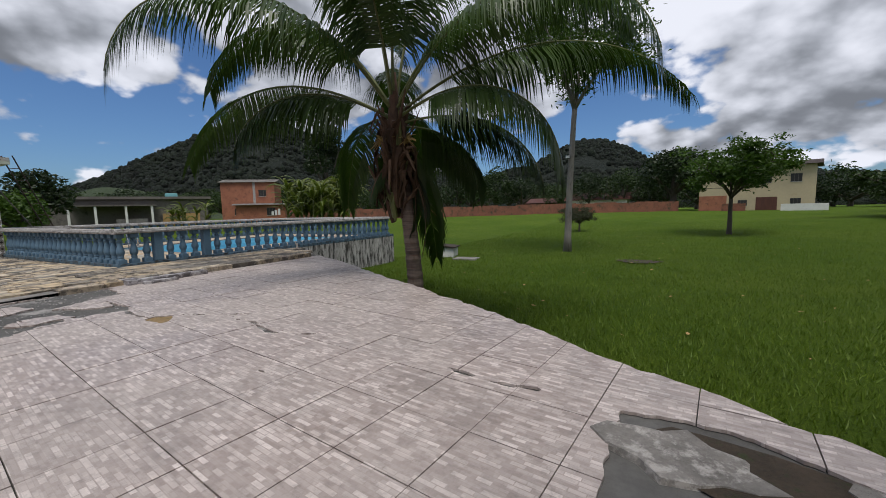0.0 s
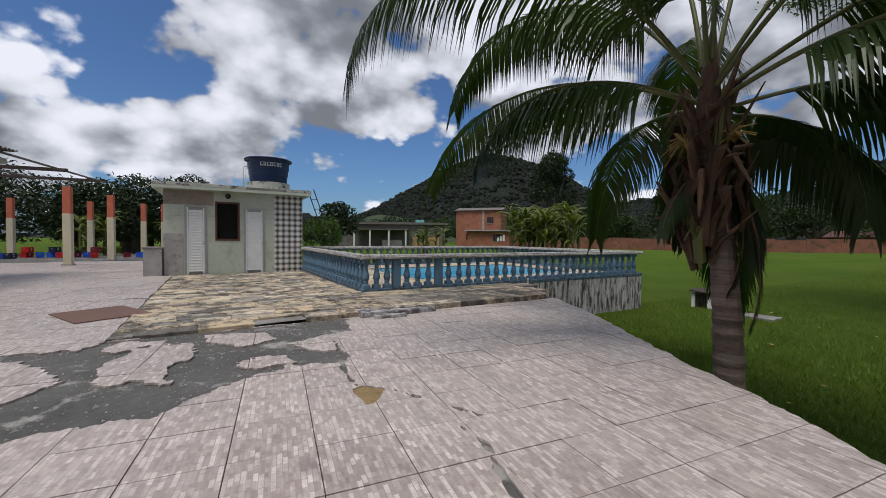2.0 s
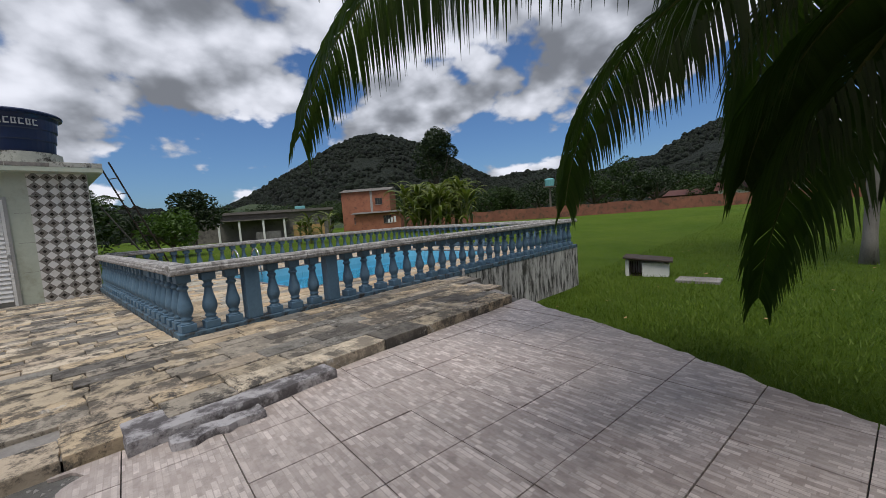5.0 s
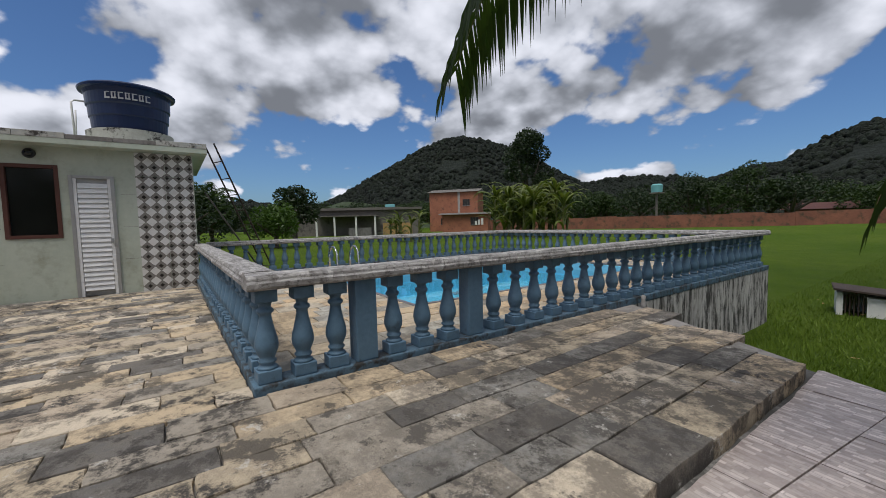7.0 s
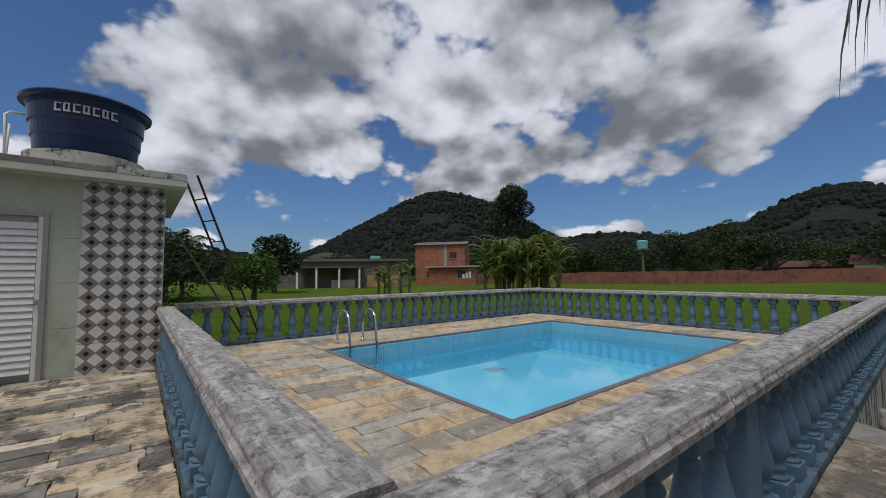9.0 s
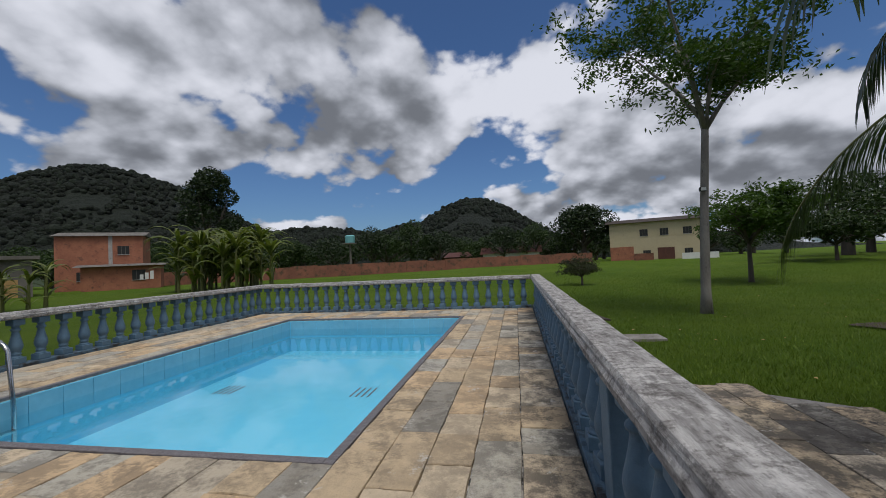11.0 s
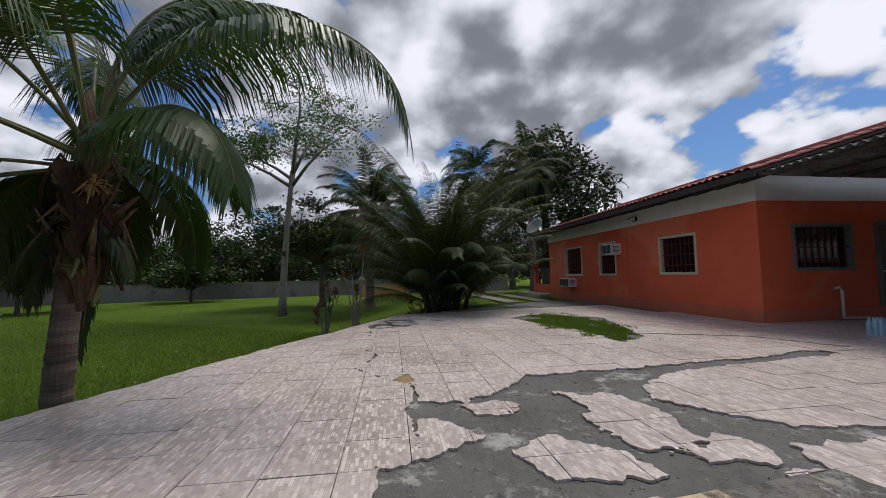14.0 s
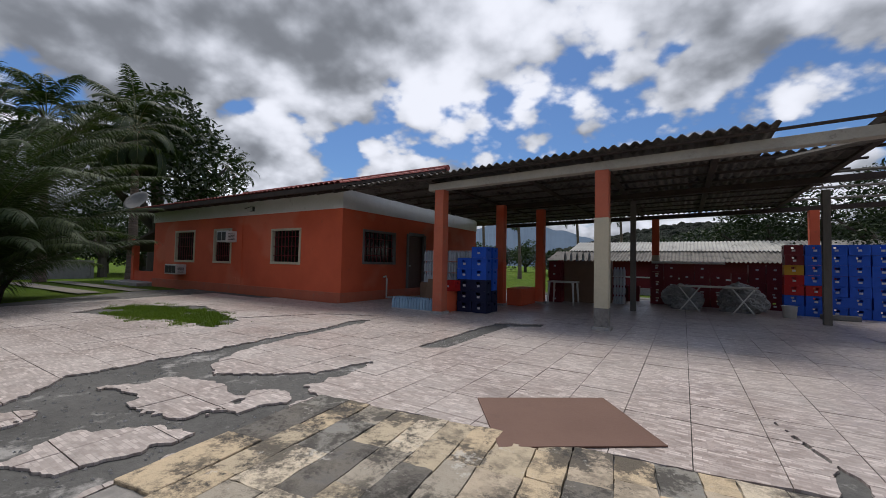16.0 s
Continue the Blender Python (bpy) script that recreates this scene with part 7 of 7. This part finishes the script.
def yard_growth():
    """Dark thicket behind the open yard."""
    for i, (x, y, w, h) in enumerate(((-27, -15, 7, 5.5), (-28.5, -11, 6.5, 5.0), (-27.5, -7.5, 6, 5.2), (-28, -4.2, 6, 5.6), (-31, -19, 8, 6.5))):
        dense_tree("thicket_tree", "dark leafy tree in the thicket behind the yard", (x, y, gz(x, y)), w, h + 1.0, 140 + i, "leaf_dark", 5200, 0.22, lobes=12)
    x, y = -24.2, -8.0
    banana_clump((x, y, gz(x, y)), 4, 3.4, 151, "young banana plants at the back of the yard")


yard_growth()


# ---- paving: tiles and flags, piece by piece ----
def inside(poly, x, y):
    c = False
    n = len(poly)
    for i in range(n):
        x0, y0 = poly[i]
        x1, y1 = poly[i - 1]
        if (y0 > y) != (y1 > y) and x < (x1 - x0) * (y - y0) / (y1 - y0) + x0:
            c = not c
    return c


def dist_poly(poly, x, y):
    best = 1e9
    n = len(poly)
    for i in range(n):
        ax, ay = poly[i - 1]
        bx, by = poly[i]
        dx, dy = bx - ax, by - ay
        t = max(0, min(1, ((x - ax) * dx + (y - ay) * dy) / (dx * dx + dy * dy + 1e-9)))
        best = min(best, math.hypot(x - ax - t * dx, y - ay - t * dy))
    return best if inside(poly, x, y) else -best


BARE = [(1.97, -0.9), (2.75, -1.15), (3.0, -1.9), (3.35, -1.8), (3.6, -1.4), (3.98, -1.55), (3.9, -2.25), (4.5, -2.95), (4.5, -3.6), (4.42, -4.6), (4.35, -6.3), (4.4, -7.7), (4.15, -7.7), (4.1, -6.3), (4.1, -4.7), (3.9, -4.2), (3.4, -3.75), (2.85, -4.1), (2.45, -4.25), (2.28, -4.95), (2.15, -4.9), (2.25, -3.9), (1.97, -3.75)]
ISLES = ([(2.35, -2.1), (2.2, -2.75), (2.5, -2.8), (2.95, -2.4), (2.75, -2.0)], [(2.45, -2.85), (2.5, -3.4), (3.1, -3.6), (3.6, -3.5), (3.85, -3.0), (3.2, -3.0), (3.15, -2.85)], [(3.4, -2.05), (3.75, -2.0), (3.8, -2.35), (3.5, -2.5)], [(2.3, -3.2), (2.1, -3.6), (2.35, -3.75), (2.6, -3.55)])
STRIP = [(2.15, -5.9), (1.82, -8.75), (0.85, -9.15), (0.9, -8.75), (1.45, -8.5), (1.75, -6.1)]
HOLE = [(4.72, -1.71), (4.66, -1.6), (4.83, -1.44), (4.95, -1.53), (5.07, -1.68), (4.91, -1.71)]
WEEDS = [(10.1, -5.2), (10.7, -6.5), (9.1, -7.7), (6.2, -6.4), (5.8, -5.5), (7.7, -5.6)]
CORNER = [(9.44, -1.55), (9.75, -1.5), (10.05, -1.58), (10.3, -1.74), (11.0, -2.1), (10.9, -2.75), (9.9, -2.8), (9.37, -2.35), (9.42, -1.97)]
CRACKS = (([(3.0, -1.40), (3.48, -1.47), (4.23, -1.62), (4.67, -1.64)], 0.022), ([(5.62, -1.27), (5.91, -1.25), (6.38, -1.41), (6.61, -1.38), (6.85, -1.27)], 0.014),
          ([(8.29, -1.43), (8.67, -1.51), (8.96, -1.5)], 0.022), ([(7.0, -2.02), (7.2, -2.08)], 0.02), ([(4.9, -1.4), (5.6, -1.05)], 0.012), ([(-1.72, -4.1), (-1.62, -3.75)], 0.06), ([(-1.6, -4.9), (-1.72, -4.15)], 0.02),
          ([(6.6, -6.6), (5.6, -8.0), (4.4, -8.3)], 0.05), ([(11.0, -2.9), (10.2, -3.5)], 0.04))


def dist_line(pts, x, y):
    best = 1e9
    for (ax, ay), (bx, by) in zip(pts, pts[1:]):
        dx, dy = bx - ax, by - ay
        t = max(0, min(1, ((x - ax) * dx + (y - ay) * dy) / (dx * dx + dy * dy + 1e-9)))
        best = min(best, math.hypot(x - ax - t * dx, y - ay - t * dy))
    return best


def worn(x, y):
    """Above zero where the tile is gone."""
    w = 0.09 * fbm(x, y, 2.4, 2.0) + 0.06 * fbm(x, y, 7.0, 7.0) + 0.03 * fbm(x, y, 22.0, 3.0)
    g = dist_poly(BARE, x, y)
    for p in ISLES:
        g = min(g, -dist_poly(p, x, y))
    g = max(g, dist_poly(WEEDS, x, y) - 0.1) + w
    for p in (STRIP, HOLE, CORNER):
        g = max(g, dist_poly(p, x, y) + 0.3 * w)
    for p, width in CRACKS:
        g = max(g, width - dist_line(p, x, y) + 0.3 * w)
    g = max(g, y - edge_y(x) + (0.0 if x < 12.4 else 9))
    g = max(g, (x - 12.4) * 0.9 + (y + 2.6) * 0.33)
    g = max(g, min(1.955 + 0.02 * fbm(y, 0, 1.3) - x, y + 3.76 + 0.04 * fbm(x, 4, 1.7)))
    return g


PITCH, GAP = 0.468, 0.0065
CT, SN = math.cos(radians(TURN)), math.sin(radians(TURN))
TO = (3.17, 1.94)


def tile_xy(i, j, u=0.0, v=0.0):
    a, b = (i + u) * PITCH, (j + v) * PITCH
    return TO[0] + a * CT - b * SN, TO[1] + a * SN + b * CT


def whole_tile():
    bm = box_bm((0, 0, -0.018), (PITCH - GAP, PITCH - GAP, 0.0))
    bm.faces.ensure_lookup_table()
    me = bpy.data.meshes.new("tile")
    bm.to_mesh(me)
    bm.free()
    me.materials.append(M["tile"])
    return me


def broken_tile(i, j, K=14):
    """What is left of a tile at a broken edge, its outline following the break."""
    g = [[worn(*tile_xy(i, j, a / K * (1 - GAP / PITCH), b / K * (1 - GAP / PITCH))) for a in range(K + 1)] for b in range(K + 1)]
    s = (PITCH - GAP) / K
    verts, faces, key = [], [], {}

    def vert(k, p):
        if k not in key:
            key[k] = len(verts)
            verts.append((p[0], p[1], 0.0))
        return key[k]
    rim = {}
    for b in range(K):
        for a in range(K):
            cs = [(a, b), (a + 1, b), (a + 1, b + 1), (a, b + 1)]
            poly = []
            for q in range(4):
                c, d = cs[q], cs[(q + 1) % 4]
                gc, gd = g[c[1]][c[0]], g[d[1]][d[0]]
                if gc <= 0:
                    poly.append(vert(c, (c[0] * s, c[1] * s)))
                if (gc <= 0) != (gd <= 0):
                    t = gc / (gc - gd)
                    poly.append(vert((min(c, d), max(c, d)), ((c[0] + (d[0] - c[0]) * t) * s, (c[1] + (d[1] - c[1]) * t) * s)))
            if len(poly) >= 3:
                faces.append(tuple(poly))
    if not faces:
        return None
    for f in faces:
        for p, q in zip(f, f[1:] + f[:1]):
            if (q, p) in rim:
                del rim[(q, p)]
            else:
                rim[(p, q)] = 1
    n = len(verts)
    verts += [(x, y, -0.018) for x, y, z in verts]
    for p, q in list(rim):
        faces.append((q, p, n + p, n + q))
    return verts, faces


def lay_tiles():
    tile = whole_tile()
    near, far = [], []
    broken = []
    for i in range(-42, 26):
        for j in range(-46, 6):
            x, y = tile_xy(i, j, 0.5, 0.5)
            if x < -15.5 or y < -17.5 or (x > 6.9 and y < -10.0) or (x < -6.8 and y > -4.1):
                continue
            corner = [worn(*tile_xy(i, j, a, b)) for a in (0, 0.5, 1) for b in (0, 0.5, 1)]
            if min(corner) > 0.16:
                continue
            if max(corner) < -0.16:
                (near if (2.0 < x < 8.6 and -4.4 < y < 3.6) or (-1.9 < x < 2 and -6.3 < y < -3.7) else far).append((i, j))
            else:
                broken.append((i, j))
    near.sort(key=lambda k: (tile_xy(*k)[0] - 3.5) ** 2 + (tile_xy(*k)[1] + 1) ** 2)
    far += near[290:]
    for i, j in near[:290]:
        x, y = tile_xy(i, j)
        share("tile", tile, FLOOR, pose(x, y, TZ + RNG.uniform(-0.002, 0.002), RNG.uniform(-0.25, 0.25), RNG.uniform(-0.25, 0.25), TURN))
    v, f = [], []
    for i, j in far:
        x, y = tile_xy(i, j)
        dz = RNG.uniform(-0.002, 0.002)
        o = len(v)
        e = PITCH - GAP
        for z in (TZ + dz - 0.018, TZ + dz):
            for a, b in ((0, 0), (e, 0), (e, e), (0, e)):
                v.append((x + a * CT - b * SN, y + a * SN + b * CT, z))
        f.extend(((o + 4, o + 5, o + 6, o + 7), (o, o + 1, o + 5, o + 4), (o + 1, o + 2, o + 6, o + 5), (o + 2, o + 3, o + 7, o + 6), (o + 3, o, o + 4, o + 7)))
    pydata("tiles", v, f, "tile", FLOOR, kind="stuff")
    for i, j in broken:
        r = broken_tile(i, j)
        if r is None:
            continue
        ob = pydata("tile", r[0], r[1], "tile", FLOOR)
        x, y = tile_xy(i, j)
        ob.matrix_basis = pose(x, y, TZ + RNG.uniform(-0.002, 0.003), 0, 0, TURN)


lay_tiles()


def flag_bm(w, l, t, rng):
    """A split flag, about w by l, with uneven edges and a slightly wavy top; built round its centre."""
    bm = bmesh.new()
    k = 4
    ring = []
    for (ax, ay), (bx, by) in (((-1, -1), (1, -1)), ((1, -1), (1, 1)), ((1, 1), (-1, 1)), ((-1, 1), (-1, -1))):
        for i in range(k):
            s = i / k
            x, y = (ax + (bx - ax) * s) * w / 2, (ay + (by - ay) * s) * l / 2
            ring.append((x + rng.uniform(-0.006, 0.006), y + rng.uniform(-0.006, 0.006)))
    top = [bm.verts.new((x * 0.985, y * 0.985, rng.uniform(-0.003, 0.002))) for x, y in ring]
    mid = [bm.verts.new((x, y, -0.006)) for x, y in ring]
    low = [bm.verts.new((x, y, -t)) for x, y in ring]
    c = bm.verts.new((0, 0, rng.uniform(-0.002, 0.003)))
    n = len(ring)
    for i in range(n):
        q = (i + 1) % n
        bm.faces.new((top[i], top[q], c))
        bm.faces.new((mid[i], mid[q], top[q], top[i]))
        bm.faces.new((low[i], low[q], mid[q], mid[i]))
    return bm


def flag_floor_z(x, y):
    return max(0.012 * min(x, 0.0) + 0.022 * min(y, 0.0), -0.088)


def lay_flags():
    rng = random.Random(12)
    cells = []

    def courses(x0, x1, y0, y1, lo=0.2, hi=0.34):
        x = x0
        while x < x1 - 0.05:
            w = rng.uniform(lo, hi)
            if x1 - x - w < 0.16:
                w = x1 - x
            y, l = y0, rng.uniform(0.14, 0.6)
            while y < y1 - 0.02:
                a, b = max(y, y0), min(y + l, y1)
                if y1 - b < 0.12:
                    b = y1
                    l = b - y
                if b - a > 0.06:
                    cells.append((x, a, x + w, b))
                y += l
                l = rng.uniform(0.34, 0.7)
            x += w
    courses(-6.68, 0.0, -3.74, 0.0, 0.17, 0.25)
    courses(0.0, 1.93, -3.74, 4.6, 0.18, 0.27)
    outside = len(cells)
    courses(DX0 + 0.27, PX0 - 0.075, 0.23, 9.44)
    courses(PX1 + 0.075, -0.22, 0.23, 9.44, 0.26, 0.36)
    courses(PX0 - 0.075, PX1 + 0.075, 0.23, PY0 - 0.075)
    courses(PX0 - 0.075, PX1 + 0.075, PY1 + 0.075, 9.44)
    kept = []
    for n, (x0, y0, x1, y1) in enumerate(cells):
        cx, cy = (x0 + x1) / 2, (y0 + y1) / 2
        if n < outside:
            if max(y0 - edge_y(cx), cy - edge_y(cx), y1 - edge_y(x1) - 0.08) > -0.02:
                continue
            if cx > 1.5 and -2.3 < cy < -0.9 and fbm(cx, cy, 2.3, 9.0) > 0.1:
                continue
        kept.append((n, cx, cy, x1 - x0, y1 - y0))
    pool_of = {}
    joined = ([], [])
    near = sorted(kept, key=lambda k: (k[1] - 0.3) ** 2 + (k[2] - 0.2) ** 2 * 0.7)
    for idx, (n, cx, cy, w, l) in enumerate(near):
        z = (flag_floor_z(cx, cy) if n < outside else 0.0) + rng.uniform(-0.004, 0.004)
        m = pose(cx, cy, z, rng.uniform(-0.3, 0.3), rng.uniform(-0.3, 0.3), rng.uniform(-0.4, 0.4))
        bm = flag_bm(w - 0.006, l - 0.006, 0.05 if n >= outside else 0.11, rng)
        if idx < 295:
            ob = part("flagstone", bm, "stone" if n < outside else "deck_stone", FLOOR if n < outside else DECK)
            ob.matrix_basis = m
        else:
            bm.verts.index_update()
            joined[n >= outside].append(([m @ v.co for v in bm.verts], [[v.index for v in f.verts] for f in bm.faces]))
            bm.free()
    for group, mat, owner in ((joined[0], "stone_far", FLOOR), (joined[1], "deck_far", DECK)):
        v, f = [], []
        for vs, fs in group:
            o = len(v)
            v.extend(vs)
            f.extend([[i + o for i in q] for q in fs])
        pydata("flagstones", v, f, mat, owner, kind="stuff")
    # bed under the outside flags
    pydata("bedding", [(-6.7, -3.72, -0.108), (1.9, -3.72, -0.108), (1.9, 3.4, -0.03), (0.0, 4.45, -0.03), (0.0, 0.0, -0.03), (-6.7, 0.0, -0.108), (1.9, 0.0, -0.03)], [(0, 1, 6, 4, 5), (6, 2, 3, 4)], "edge", FLOOR, "dark mortar bed")


lay_flags()


def loose_kerb():
    """Two broken kerb slabs lying on the step between flags and tiles."""
    for x, y, w, l, r, t in ((1.93, -0.08, 0.36, 1.28, -1.5, 0.075), (2.2, -0.30, 0.12, 0.5, -3, 0.045)):
        b = thing("kerb_slab", "broken lichen-stained kerb slab lying on the tiles", "slab", pose(x, y, TZ, 0, 0, r), "kerb slabs")
        bm = bmesh.new()
        k = 9
        rng = random.Random(int(l * 100))
        left = [(-w / 2 + rng.uniform(-0.02, 0.02), -l / 2 + l * i / k) for i in range(k + 1)]
        right = [(w / 2 + rng.uniform(-0.03, 0.02), -l / 2 + l * i / k) for i in range(k + 1)]
        out = left + right[::-1]
        up = [bm.verts.new((px * 0.97, py * 0.99, t + rng.uniform(-0.006, 0.006))) for px, py in out]
        md = [bm.verts.new((px, py, t - 0.02)) for px, py in out]
        dn = [bm.verts.new((px, py, 0)) for px, py in out]
        n = len(out)
        for i in range(k):
            bm.faces.new((up[i], up[n - 1 - i], up[n - 2 - i], up[i + 1]))
        for i in range(n):
            q = (i + 1) % n
            bm.faces.new((up[i], up[q], md[q], md[i])), bm.faces.new((md[i], md[q], dn[q], dn[i]))
        bmesh.ops.recalc_face_normals(bm, faces=bm.faces)
        part("body", bm, "kerb", b)


loose_kerb()


FRAG = (1.23, -1.50, -0.062)


def tile_fragment():
    b = thing("tile_fragment", "broken white tile fragment lying on the stone paving", "tile", pose(FRAG[0], FRAG[1], FRAG[2], 2, -2, 6))
    bm = bmesh.new()
    out = ((-0.09, -0.2), (0.08, -0.17), (0.1, 0.18), (-0.02, 0.24), (-0.08, 0.1))
    up = [bm.verts.new((x, y, 0.014)) for x, y in out]
    dn = [bm.verts.new((x * 1.02, y * 1.02, 0.0)) for x, y in out]
    bm.faces.new(up)
    for i in range(5):
        bm.faces.new((dn[i], dn[(i + 1) % 5], up[(i + 1) % 5], up[i]))
    part("body", bm, "white", b)


tile_fragment()


def hole_fill():
    v = [(4.88 + 0.3 * math.cos(a) * (1 + 0.15 * math.sin(3 * a)), -1.6 + 0.24 * math.sin(a), SLAB + 0.012) for a in (2 * math.pi * i / 18 for i in range(18))]
    structure(pydata("trim_hole_fill", v, [tuple(range(18))], "sand"), "sandy dirt filling a hole in the terrace", "dirt")


hole_fill()


def broken_corner():
    rng = random.Random(44)
    v = [(10.2 + 0.75 * math.cos(a) * (1 + 0.2 * math.sin(4 * a)), -2.0 + 0.3 * math.sin(a) - 0.28 * math.cos(a), SLAB + 0.01) for a in (2 * math.pi * i / 22 for i in range(22))]
    structure(pydata("trim_dirt", v, [tuple(range(22))], "soil"), "dirt and weeds in the broken terrace corner", "dirt")
    for x, y, w, r in ((10.05, -2.3, 0.28, 20), (10.5, -2.35, 0.24, 70), (9.72, -1.85, 0.30, -15), (10.45, -1.86, 0.2, 35), (9.95, -2.62, 0.22, 5)):
        b = thing("broken_slab", "broken piece of concrete screed lying in the terrace corner", "slab", pose(x, y, SLAB, rng.uniform(-3, 3), rng.uniform(-3, 3), r), "broken slabs")
        bm = bmesh.new()
        n = 15
        rad = [w * rng.uniform(0.62, 1.2) for i in range(n)]
        up = [bm.verts.new((rad[i] * math.cos(6.283 * i / n) * 1.25, rad[i] * math.sin(6.283 * i / n) * 0.8, 0.022 + rng.uniform(-0.005, 0.005))) for i in range(n)]
        dn = [bm.verts.new((v_.co.x * 1.04, v_.co.y * 1.04, -0.01)) for v_ in up]
        bm.faces.new(up)
        for i in range(n):
            bm.faces.new((dn[i], dn[(i + 1) % n], up[(i + 1) % n], up[i]))
        part("body", bm, "old_screed", b)


broken_corner()


def rubble():
    """Crumbs of mortar and tile along the breaks."""
    rng = random.Random(19)
    v, f = [], []
    for i in range(5000):
        x, y = rng.uniform(0.3, 5.2), rng.uniform(-7.5, -0.8)
        g = worn(x, y)
        if not (0.0 < g < 0.5) or rng.random() > 0.75:
            continue
        s = rng.uniform(0.004, 0.016) * (2.2 if rng.random() < 0.05 else 1)
        o = len(v)
        for dx, dy, dz in ((-1, -0.6, 0), (1, -0.7, 0), (0.1, 1, 0), (0, 0, 0.8)):
            v.append((x + dx * s * rng.uniform(0.6, 1.2), y + dy * s * rng.uniform(0.6, 1.2), SLAB + 0.004 + dz * s))
        f.extend(((o, o + 1, o + 3), (o + 1, o + 2, o + 3), (o + 2, o, o + 3)))
    tagged(pydata("rubble", v, f, "cement"), "crumbs of broken tile and mortar on the concrete", "rubble", kind="stuff")


rubble()
